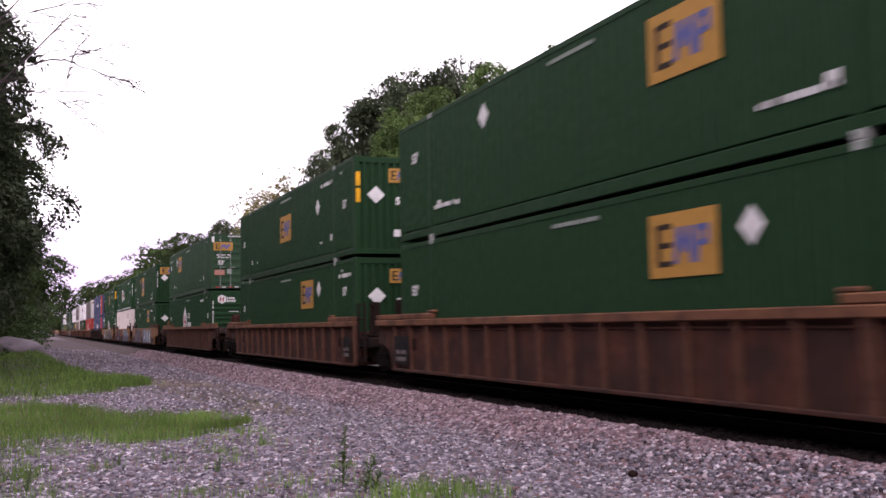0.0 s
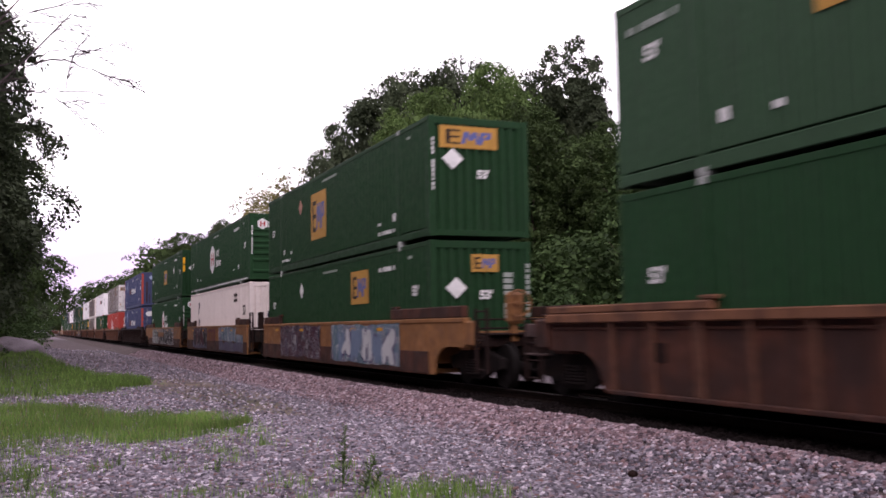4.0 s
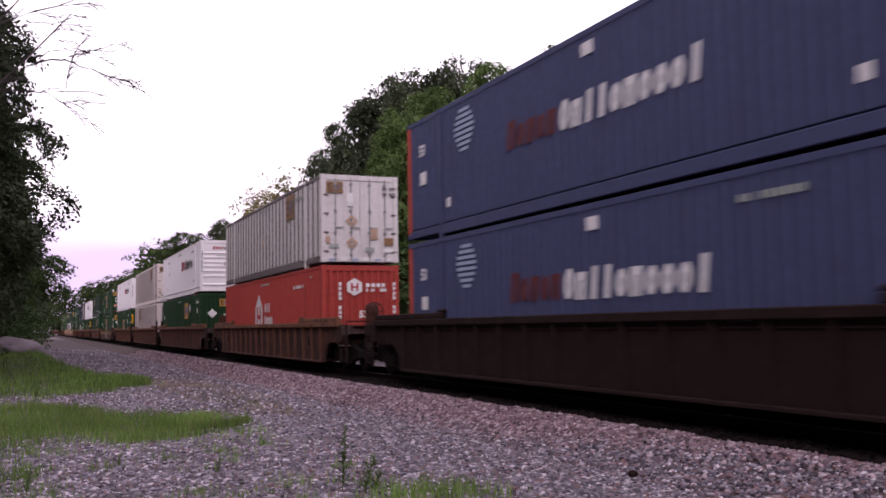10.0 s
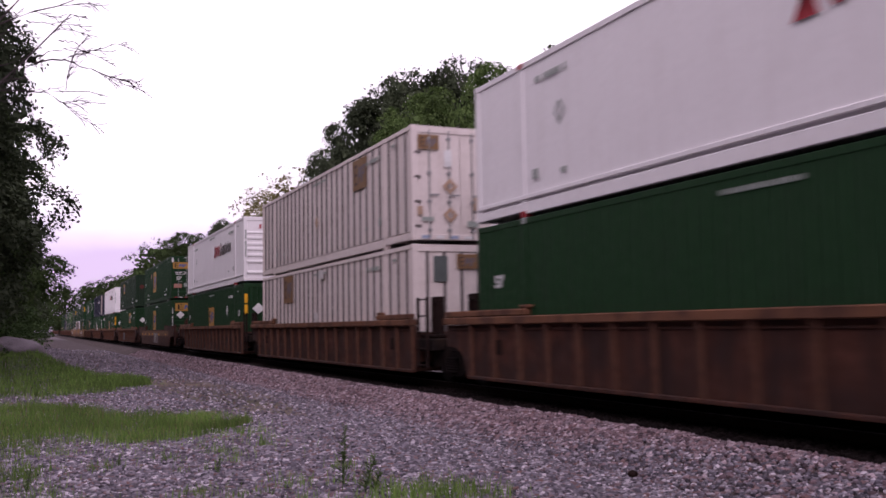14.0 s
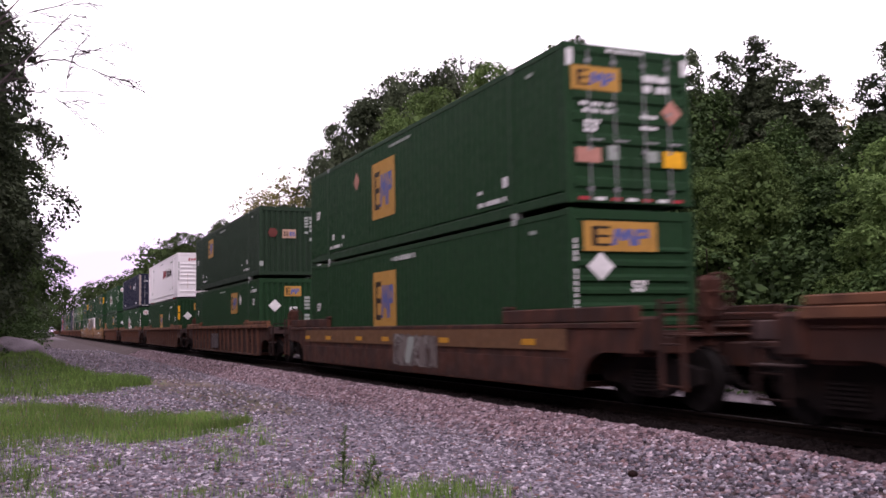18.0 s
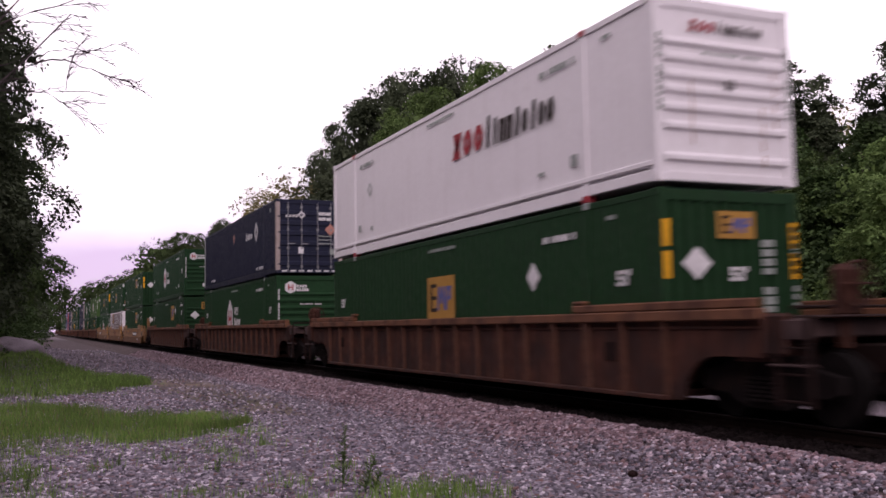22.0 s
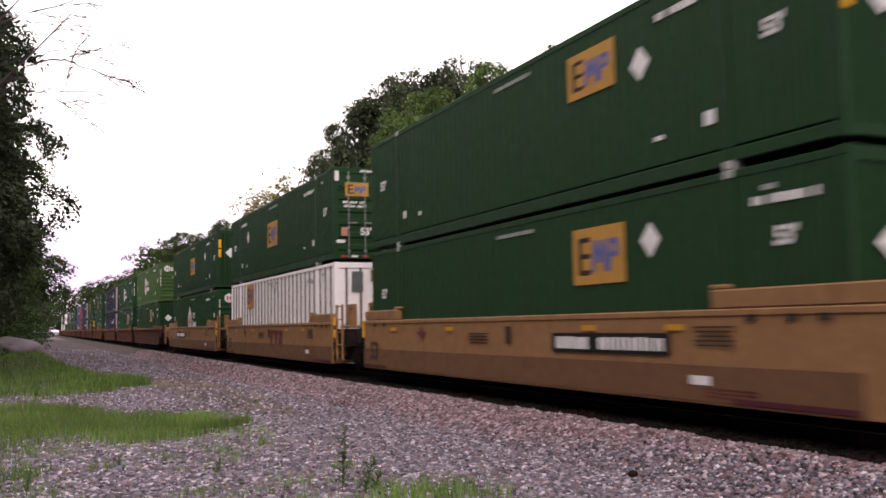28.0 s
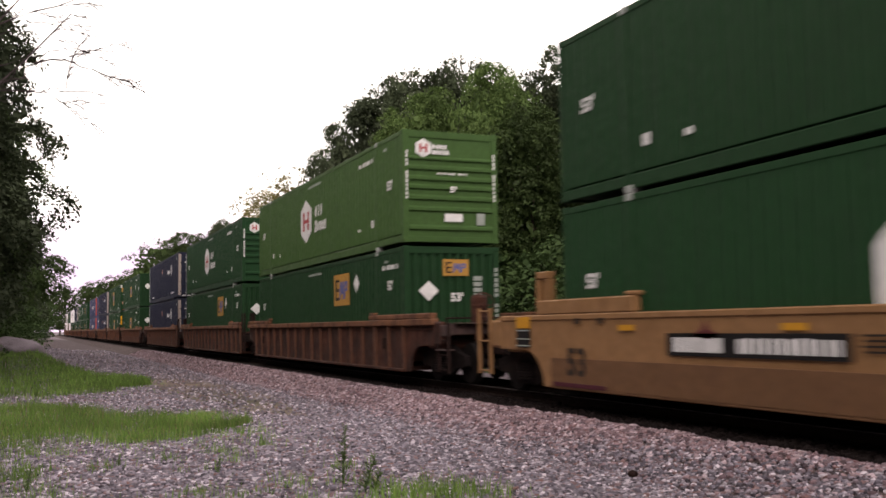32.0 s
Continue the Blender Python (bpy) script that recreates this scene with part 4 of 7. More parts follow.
def well_car(style, ends, label, body=None, top=None, z_hi=Z_HI, far=False):
    """One unit; ends: front and rear, each 'coupled' or 'joined' (hung on a shared truck)."""
    ob = thing("well_car", label, "well car", "cars of the train")
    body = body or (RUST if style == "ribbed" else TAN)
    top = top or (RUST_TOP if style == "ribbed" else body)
    low = TAN_LO if body is TAN else RUST
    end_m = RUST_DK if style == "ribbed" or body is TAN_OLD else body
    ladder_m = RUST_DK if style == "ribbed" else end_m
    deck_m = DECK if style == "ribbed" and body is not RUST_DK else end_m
    guide_m = RUST if body is TAN_OLD else top
    spin = []
    x_f, x_r = side_reach(style, ends[0], 1), -side_reach(style, ends[1], -1)
    ribbed = style == "ribbed"
    # lighter rib tone paints in the light that ribs catch
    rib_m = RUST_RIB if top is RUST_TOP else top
    rise = 0.13 if ribbed else 0.25
    reach = 8.75 if body is TAN else 20.0
    for y in (-1, 1):
        inset = 0.11 if ribbed else 0.02
        part("side_sheet", shared(("side_sheet", ends, style, z_hi), body, lambda: well_side(ends, style, 0.05, z_hi - (0.154 if ribbed else 0.02))), body, ob, at=(0, y * (SIDE - inset - 0.03), 0))
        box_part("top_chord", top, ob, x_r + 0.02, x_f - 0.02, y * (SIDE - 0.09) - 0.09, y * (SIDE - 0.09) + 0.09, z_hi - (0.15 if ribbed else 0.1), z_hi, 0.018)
        box_part("bottom_chord", body if ribbed else low, ob, -8.3, 8.3, y * (SIDE - 0.075) - 0.07, y * (SIDE - 0.075) + 0.07, Z_LO - 0.012, Z_LO + (0.05 if ribbed else 0.03), 0.01)
        if ribbed:
            box_part("stringer", body, ob, x_r + 0.1, x_f - 0.1, y * (SIDE - 0.12) - 0.03, y * (SIDE - 0.12) + 0.03, z_hi - 0.26, z_hi - 0.22, 0.006)
            if far:
                tagged(part("ribs", shared(("ribs", y), rib_m, lambda: all_ribs(y, z_hi)), rib_m, ob, at=(0, y * (SIDE - 0.14), 0)), kind="stuff")
            for i in range(0 if far else 17):
                x = -8.24 + 1.03 * i
                w = 0.09 if i in (2, 14) else 0.042
                part("rib", shared(("rib", w, y, z_hi), rib_m, lambda: rib_bm(w, y, Z_LO + 0.04, z_hi - 0.151)), rib_m, ob, at=(x, y * (SIDE - 0.14), 0))
        else:
            box_part("lower_band", low, ob, -8.28, 8.28, y * (SIDE - 0.012) - 0.012, y * (SIDE - 0.012) + 0.012, Z_LO + 0.03, Z_LO + 0.5, 0.004, "grimy lower half of the side")
            if body is TAN:
                for x, w in ((-7.4, 0.8), (7.25, 1.0)):
                    box_part("sill_strip", MAROON, ob, x - w, x + w, y * (SIDE + 0.002) - 0.008, y * (SIDE + 0.002) + 0.008, Z_LO + 0.03, Z_LO + 0.1, 0.002, "maroon strip along the lower edge")
        for x0, x1 in ((5.85, min(x_f - 0.1, reach)), (max(x_r + 0.1, -reach), -5.85)):
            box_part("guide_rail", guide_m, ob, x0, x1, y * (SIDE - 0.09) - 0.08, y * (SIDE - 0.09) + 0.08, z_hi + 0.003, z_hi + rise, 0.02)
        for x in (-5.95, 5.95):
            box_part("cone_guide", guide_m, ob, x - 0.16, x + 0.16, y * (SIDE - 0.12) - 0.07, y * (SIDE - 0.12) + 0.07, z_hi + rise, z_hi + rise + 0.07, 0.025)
        if ribbed:
            for x in (-7.1, 6.8):
                box_part("stencil_patch", RUST_DK, ob, x - 0.15, x + 0.15, y * (SIDE - 0.105) - 0.008, y * (SIDE - 0.105) + 0.008, Z_LO + 0.5, z_hi - 0.45, 0.003, "dark stencilled patch")
    box_part("well_floor", body, ob, -8.1, 8.1, -SIDE + 0.18, SIDE - 0.18, Z_LO, Z_LO + 0.1)
    for s, e in ((1, ends[0]), (-1, ends[1])):
        x_end = side_reach(style, e, s)

        def span(a, c):
            return (a, c) if s > 0 else (-c, -a)
        box_part("bulkhead", body, ob, *span(8.2, 8.28), -SIDE + 0.16, SIDE - 0.16, 0.45, 1.15)
        if e == "coupled":
            dz = 0.24 if ribbed else 0.0
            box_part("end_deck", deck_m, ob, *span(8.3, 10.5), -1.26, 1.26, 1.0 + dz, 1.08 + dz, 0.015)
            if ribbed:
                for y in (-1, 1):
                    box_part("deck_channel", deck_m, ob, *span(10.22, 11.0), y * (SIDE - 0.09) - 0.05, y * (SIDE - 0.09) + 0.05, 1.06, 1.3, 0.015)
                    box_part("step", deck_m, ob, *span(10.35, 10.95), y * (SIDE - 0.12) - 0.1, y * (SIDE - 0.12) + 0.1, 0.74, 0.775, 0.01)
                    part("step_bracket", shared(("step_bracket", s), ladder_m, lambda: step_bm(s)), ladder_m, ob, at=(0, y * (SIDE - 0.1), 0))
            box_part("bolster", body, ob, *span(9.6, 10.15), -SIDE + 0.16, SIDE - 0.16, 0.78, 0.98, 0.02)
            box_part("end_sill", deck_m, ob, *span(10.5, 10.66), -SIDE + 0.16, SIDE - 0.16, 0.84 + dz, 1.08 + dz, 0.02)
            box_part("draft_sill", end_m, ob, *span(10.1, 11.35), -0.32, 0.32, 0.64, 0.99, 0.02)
            part("coupler", shared(("coupler", s), STEEL_DK, lambda: coupler_bm(s)), STEEL_DK, ob)
            truck(ob, s * 9.85, spin)
            for y in (-1, 1):
                part("ladder", shared(("ladder", s, style), ladder_m, lambda: ladder_bm(10.45, 10.98, 0.28, 1.34, 4, s) if ribbed else ladder_bm(10.7, 11.2, 0.34, 1.62, 3, s)), ladder_m, ob, at=(0, y * (SIDE - 0.06), 0))
                box_part("corner_gusset", body, ob, *span(10.2, 10.62), y * (SIDE - 0.1) - 0.07, y * (SIDE - 0.1) + 0.07, 0.86, 1.38, 0.04)
                part("air_hose", shared(("air_hose", s), STEEL_DK, lambda: hose_bm(s)), STEEL_DK, ob, at=(0, y * 0.45, 0))
            for z in (1.45,) if ribbed else (1.22, 1.40):
                part("hand_rail", shared(("hand_rail", s, z), end_m, lambda: rail_bm(s, z)), end_m, ob)
            for x in (8.75, 10.35):
                box_part("walkway_grate", deck_m, ob, *span(x, x + 0.5), -1.15, 1.15, 1.085 + dz, 1.11 + dz, 0.004)
            if s > 0 and body is not TAN:
                part("hand_brake", shared("hand_brake", body, brake_bm), body, ob)
            if style == "smooth" and body is TAN:
                for y in (-0.95, 0.95):
                    part("end_stanchion", shared(("end_stanchion", s), body, lambda: u_frame_bm(9.15, 9.5, 1.08, 2.25, s)), body, ob, at=(0, y, 0))
                for y in (-1, 1):
                    face = y * (SIDE + 0.004)
                    box_part("warning_patch", AMBER, ob, *span(9.0, 9.5), face - 0.006, face + 0.006, 1.22, 1.42, 0.002)
                    box_part("end_plate", PLATE_BLACK, ob, *span(9.0, 9.5), face - 0.006, face + 0.006, 0.88, 1.2, 0.002, "black plate with pale bars")
                    for z in (0.9, 1.02, 1.17):
                        box_part("plate_bar", FAINT, ob, *span(9.02, 9.48), face + y * 0.003 - 0.006, face + y * 0.003 + 0.006, z, z + 0.02, 0.001)
        else:
            jz = 0.0 if ribbed else 0.24
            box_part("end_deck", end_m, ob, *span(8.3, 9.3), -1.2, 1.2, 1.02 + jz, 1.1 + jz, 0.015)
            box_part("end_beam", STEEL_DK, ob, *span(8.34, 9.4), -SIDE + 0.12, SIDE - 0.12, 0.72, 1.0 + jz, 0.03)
            if s < 0:
                truck(ob, -9.87, spin)
                box_part("articulation", STEEL_DK, ob, -10.4, -9.3, -0.35, 0.35, 0.62, 1.05, 0.03)
            else:
                for y in (-1, 1):
                    part("ladder", shared("side_ladder", end_m, lambda: ladder_bm(8.62, 9.16, 0.34, 1.95, 5, 1)), end_m, ob, at=(0, y * (SIDE - 0.08), 0))
                    if body is TAN:
                        for z in (0.62, 0.98, 1.34):
                            box_part("warning_patch", SAFETY if z > 0.7 else PLATE_BLACK, ob, 8.36, 8.5, y * (SIDE - 0.06) - 0.02, y * (SIDE - 0.06) + 0.02, z, z + 0.24, 0.004)
            for y in (-1, 1):
                part("end_post", shared(("end_post", s, style), end_m, lambda: u_frame_bm(8.7, 9.02, 1.1 + jz, 1.96, s)), end_m, ob, at=(0, y * 1.0, 0))
            if s < 0 and body is TAN:
                for y in (-1, 1):
                    box_part("end_plate", PLATE_BLACK, ob, *span(8.58, 9.0), y * (SIDE - 0.06) - 0.02, y * (SIDE - 0.06) + 0.02, 0.86, 1.22, 0.01, "black plate at the joint")
                    box_part("warning_patch", SAFETY, ob, *span(8.36, 8.54), y * (SIDE - 0.06) - 0.02, y * (SIDE - 0.06) + 0.02, 1.0, 1.45, 0.004)
    WHEELS.append((ob, spin))
    return ob


def coupler_bm(s):
    bm = bmesh.new()
    add_box(bm, 11.35, 11.72, -0.09, 0.09, 0.74, 0.92, bevel=0.02)
    add_box(bm, 11.68, 11.90, -0.2, 0.16, 0.68, 0.98, bevel=0.05)
    return turned_round(bm, s)


def hose_bm(s):
    bm = bmesh.new()
    add_tube(bm, [(10.9 + 0.1 * i, 0.0, 0.78 - 0.42 * math.sin(math.pi * i / 9)) for i in range(10)], [0.025] * 10, 6)
    return turned_round(bm, s)


def rail_bm(s, z):
    bm = bmesh.new()
    add_bar(bm, (s * 10.6, -1.3, z), (s * 10.6, 1.3, z), 0.02)
    for y in (-1.3, -0.45, 0.45, 1.3):
        add_bar(bm, (s * 10.6, y, 1.0), (s * 10.6, y, z), 0.018)
    return bm


def step_bm(s):
    """A bent hanger under the deck corner."""
    bm = bmesh.new()
    add_tube(bm, [(10.3, 0, 1.1), (10.3, 0, 0.85), (10.42, 0, 0.76), (10.7, 0, 0.76), (10.86, 0, 0.86), (10.86, 0, 1.1)], [0.03] * 6, 6)
    return turned_round(bm, s)


def brake_bm():
    """A brake wheel on its housing, above the end sill."""
    bm = bmesh.new()
    add_box(bm, 10.62, 10.84, -0.74, -0.36, 1.3, 1.96, bevel=0.07)
    add_box(bm, 10.62, 10.72, -0.62, -0.48, 0.95, 1.35)
    ring = [(10.92, -0.55 + 0.27 * math.cos(math.pi * k / 9), 1.72 + 0.27 * math.sin(math.pi * k / 9)) for k in range(19)]
    add_tube(bm, ring, [0.02] * 19, 6)
    for k in range(3):
        a = math.pi * k / 3
        add_bar(bm, (10.91, -0.55 - 0.26 * math.cos(a), 1.72 - 0.26 * math.sin(a)), (10.91, -0.55 + 0.26 * math.cos(a), 1.72 + 0.26 * math.sin(a)), 0.014)
    add_cyl(bm, 0.05, 0.14, 10, Matrix.Translation((10.87, -0.55, 1.72)) @ Matrix.Rotation(radians(90), 4, "Y"))
    return bm


def u_frame_bm(x0, x1, z0, z1, s):
    """An upturned U of flat bar standing on the deck, with a cross piece."""
    bm = bmesh.new()
    for x in (x0, x1):
        add_box(bm, x - 0.055, x + 0.055, -0.08, 0.08, z0, z1 - 0.14, bevel=0.015)
    add_box(bm, x0 - 0.055, x1 + 0.055, -0.08, 0.08, z1 - 0.14, z1, bevel=0.02)
    return turned_round(bm, s)


def graffiti(ob, x0, x1, z0, z1, fills, outline, seed):
    """Overlapping sprayed letters: fat strokes with a darker outline behind them."""
    r = random.Random(seed)
    n = max(2, round((x1 - x0) / 0.75))
    y = -SIDE - 0.003
    for i in range(n):
        cx = x0 + (i + 0.5) * (x1 - x0) / n
        w = (x1 - x0) / n * 0.62
        fill = fills[i % len(fills)]
        strokes = []
        for k in range(r.choice((2, 3, 3))):
            ax, az = r.uniform(-w, w), r.uniform(z0, z0 + 0.35 * (z1 - z0))
            bx, bz = r.uniform(-w, w), r.uniform(z0 + 0.6 * (z1 - z0), z1)
            strokes.append((ax, az, bx, bz, r.uniform(0.1, 0.2)))

        def build(grow):
            bm = bmesh.new()
            for k, (ax, az, bx, bz, t) in enumerate(strokes):
                t += grow
                d = math.hypot(bx - ax, bz - az)
                ux, uz = (bx - ax) / d, (bz - az) / d
                ring = []
                for px, pz, turn in ((bx, bz, -math.pi / 2), (ax, az, math.pi / 2)):
                    for q in range(5):
                        a = math.pi * q / 4 + turn
                        ring.append((px + t * (ux * math.cos(a) - uz * math.sin(a)), pz + t * (uz * math.cos(a) + ux * math.sin(a))))
                ring = [(x, min(z1 + 0.05 - 0.001 * n, max(z0 - 0.08 + 0.001 * n, z))) for n, (x, z) in enumerate(ring)]
                add_prism(bm, ring, -0.0012 * k - 0.001, -0.0012 * k)
            return bm
        part("spray_outline", build(0.06), outline, ob, at=(cx, y - 0.0045 * (i % 2), 0))
        part("spray_letter", build(0.0), fill, ob, at=(cx, y - 0.009 - 0.005 * (i % 2), 0))


def spray_material(name, tones, size=1.1, lines=(0.45, 0.45, 0.47)):
    """Layered spray paint: warped fields of colour with thin pale strokes between."""
    m = bpy.data.materials.new(name)
    m.use_nodes = True
    n, l = m.node_tree.nodes, m.node_tree.links
    b = n["Principled BSDF"]
    b.inputs["Roughness"].default_value, b.inputs["Specular IOR Level"].default_value = 0.6, 0.1
    co, mp = n.new("ShaderNodeTexCoord"), n.new("ShaderNodeMapping")
    mp.inputs["Scale"].default_value = (1.6, 0.7, 1.0)
    l.new(co.outputs["Object"], mp.inputs["Vector"])
    fac = []
    for k, (sc, dist) in enumerate(((size, 1.6), (size * 1.3, 2.2))):
        t = n.new("ShaderNodeTexNoise")
        t.inputs["Scale"].default_value, t.inputs["Detail"].default_value, t.inputs["Distortion"].default_value = sc, 1.5, dist
        l.new(mp.outputs["Vector"], t.inputs["Vector"])
        fac.append(t.outputs["Fac"])
    r = n.new("ShaderNodeMapRange")
    r.inputs["From Min"].default_value, r.inputs["From Max"].default_value = 0.3, 0.7
    l.new(fac[0], r.inputs["Value"])
    ramp = n.new("ShaderNodeValToRGB")
    ramp.color_ramp.interpolation = "EASE"
    e = ramp.color_ramp.elements
    e[0].color, e[1].color = (*tones[0], 1), (*tones[-1], 1)
    for i, t in enumerate(tones[1:-1], 1):
        e.new(i / (len(tones) - 1)).color = (*t, 1)
    l.new(r.outputs["Result"], ramp.inputs["Fac"])
    a, c = n.new("ShaderNodeMath"), n.new("ShaderNodeMath")
    a.operation, c.operation = "SUBTRACT", "ABSOLUTE"
    a.inputs[1].default_value = 0.5
    l.new(fac[1], a.inputs[0])
    l.new(a.outputs["Value"], c.inputs[0])
    s = n.new("ShaderNodeMapRange")
    s.inputs["From Min"].default_value, s.inputs["From Max"].default_value = 0.012, 0.03
    s.inputs["To Min"].default_value, s.inputs["To Max"].default_value = 0.8, 0.0
    l.new(c.outputs["Value"], s.inputs["Value"])
    x = n.new("ShaderNodeMix")
    x.data_type = "RGBA"
    l.new(s.outputs["Result"], x.inputs["Factor"])
    cols = [i for i in x.inputs if i.type == "RGBA"]
    l.new(ramp.outputs["Color"], cols[0])
    cols[1].default_value = (*lines, 1)
    l.new([o for o in x.outputs if o.type == "RGBA"][0], b.inputs["Base Color"])
    return m


SPRAY_BLUE = spray_material("teal_and_slate_graffiti", [(0.05, 0.06, 0.10), (0.05, 0.11, 0.13), (0.11, 0.14, 0.20), (0.05, 0.10, 0.13), (0.18, 0.17, 0.20), (0.08, 0.07, 0.13)])
SPRAY_DARK = spray_material("maroon_and_black_graffiti", [(0.012, 0.012, 0.018), (0.075, 0.018, 0.028), (0.02, 0.018, 0.03), (0.06, 0.016, 0.028), (0.028, 0.024, 0.055), (0.22, 0.21, 0.22)], 1.3, (0.26, 0.26, 0.28))
SPRAY_VIOLET = spray_material("dull_violet_spray_fill", [(0.045, 0.038, 0.075), (0.07, 0.06, 0.10), (0.05, 0.05, 0.085), (0.09, 0.08, 0.10)], 1.0, (0.12, 0.12, 0.14))
SPRAY_PALE = spray_material("white_and_black_graffiti", [(0.012, 0.012, 0.014), (0.30, 0.29, 0.29), (0.11, 0.05, 0.03), (0.015, 0.015, 0.02), (0.36, 0.35, 0.35), (0.14, 0.17, 0.18)], 1.5, (0.42, 0.42, 0.43))
SPRAY_GHOST = spray_material("faint_grey_scrawl", [(0.045, 0.025, 0.022), (0.10, 0.085, 0.08), (0.04, 0.022, 0.02), (0.20, 0.185, 0.18), (0.05, 0.03, 0.027)], 1.6, (0.3, 0.29, 0.29))
SPRAY_SMUDGE = spray_material("grey_spray_smudge", [(0.045, 0.032, 0.032), (0.085, 0.07, 0.075), (0.05, 0.038, 0.04), (0.105, 0.09, 0.095)], 1.2, (0.14, 0.125, 0.13))
SPRAY_MINT = spray_material("white_and_mint_graffiti", [(0.30, 0.30, 0.30), (0.16, 0.20, 0.19), (0.05, 0.03, 0.03), (0.24, 0.26, 0.25), (0.11, 0.14, 0.14)], 1.4)


def sprayed(ob, x0, x1, z0, z1, material, seed, lift=0.0):
    """A sprayed field with a wavering outline, flat on the side of a car."""
    r = random.Random(seed)
    n = 14
    top = [(x0 + (x1 - x0) * i / n, z1 - abs(r.gauss(0, 0.05))) for i in range(n, -1, -1)]
    low = [(x0 + (x1 - x0) * i / n + r.uniform(-0.04, 0.04), z0 + abs(r.gauss(0, 0.03))) for i in range(n + 1)]
    bm = bmesh.new()
    add_prism(bm, low + top, -0.002, 0.0)
    part("graffiti_field", bm, material, ob, "sprayed graffiti", (0, -SIDE - 0.0035 - lift, 0))


def block_sign(ob, x, z, w, h):
    """Dull red blocks: a strip on two stems, and an hourglass."""
    def build():
        bm = bmesh.new()
        add_box(bm, -w / 2, w * 0.13, h * 0.28, h / 2, 0, 0.004)
        for s in (-0.37, 0.0):
            add_box(bm, (s - 0.05) * w, (s + 0.05) * w, -h / 2, h * 0.28, 0, 0.004)
        for q in (1, -1):
            v = [bm.verts.new(p) for p in ((w * 0.17, q * h / 2, 0.004), (w * 0.5, q * h / 2, 0.004), (w * 0.39, 0, 0.004), (w * 0.28, 0, 0.004))]
            bm.faces.new(v if q < 0 else v[::-1])
        return bm
    part("red_blocks", shared(("red_blocks", w), DULL_RED, build), DULL_RED, ob, "dull red block sign", pose(x, -SIDE - 0.004, z, 90, 0, 0))


def car_marks(ob, kind, ends):
    y = -SIDE - 0.003

    def small(x, z, w, h, m=None):
        plate("stencil", ob, w, h, pose(x, y, z, 90, 0, 0), m or LOGO_DARK)
    if kind == "yellow":
        if ends != JJ:
            x = 3.35 if ends == CJ else -3.4
            p = plate("number_plate", ob, 3.25, 0.31, pose(x, y, 0.985, 90, 0, 0), PLATE_BLACK, "black plate with white bars")
            bars("number_bar", p, 1.05, 0.2, 5, pose(-0.95, 0, 0.004), MARK, 5)
            for k in range(6):
                bars("number_bar", p, 0.26, 0.2, 2, pose(-0.05 + 0.29 * k, 0, 0.004), MARK, 40 + k)
        else:
            block_sign(ob, 1.27, 0.93, 1.95, 0.56)
        part("length_number", text_mesh("53", 0.62, LOGO_DARK, 0.015), LOGO_DARK, ob, "dark length number", pose(-7.45, y, 0.64, 90, 0, 0))
        shape("emblem", "cross", ob, [(-0.3, 0), (-0.08, 0.07), (0, 0.2), (0.08, 0.07), (0.3, 0), (0.08, -0.07), (0, -0.2), (-0.08, -0.07)], pose(-4.2, y, 1.12, 90, 0, 0), DULL_RED)
        for k in range(5):
            small(5.9, 1.22 - 0.06 * k, 0.8 - 0.08 * (k % 3), 0.022)
        for k in range(4):
            small(-1.2, 1.12 - 0.06 * k, 0.9 - 0.1 * (k % 2), 0.025)
        small(0.1, 1.1, 0.2, 0.32)
        for x in (6.6, 7.3, 7.8, -6.7, -7.4):
            small(x, 1.33, 0.16, 0.09)
        small(5.6, 0.52, 0.4, 0.12, MARK)
        for k in range(3):
            small(6.2, 0.42 - 0.05 * k, 1.0, 0.02, DULL_RED)
    if kind == "yellow" or kind == "old":
        for x in (-6.0, -2.6, 2.9, 5.1):
            plate("reflector", ob, 0.4, 0.085, pose(x, y - 0.008, 1.22, 90, 0, 0), AMBER, "yellow reflector")
    if kind == "brown":
        plate("upper_band", ob, 16.4, 0.36, pose(0, y + 0.0025, 1.03, 90, 0, 0), TAN_LO, "dull tan band along the side")
        for x in (-7.9, -5.6, -2.7, -0.6, 3.1, 6.9):
            plate("reflector", ob, 0.5, 0.11, pose(x, y - 0.006, 0.98, 90, 0, 0), AMBER, "yellow reflector")
        sprayed(ob, 0.0, 2.7, 0.34, 1.12, SPRAY_GHOST, 21, 0.004)
        graffiti(ob, 0.3, 2.5, 0.5, 1.0, [GHOST, FAINT], BLACK_SPRAY, 5)


# ---- the train ----
def run(t):
    """How far the train has gone at t seconds."""
    x = t / 16 - 1
    return 202.488 * x - 4.133 * x * x + 0.841 * x ** 3


MOVERS = []


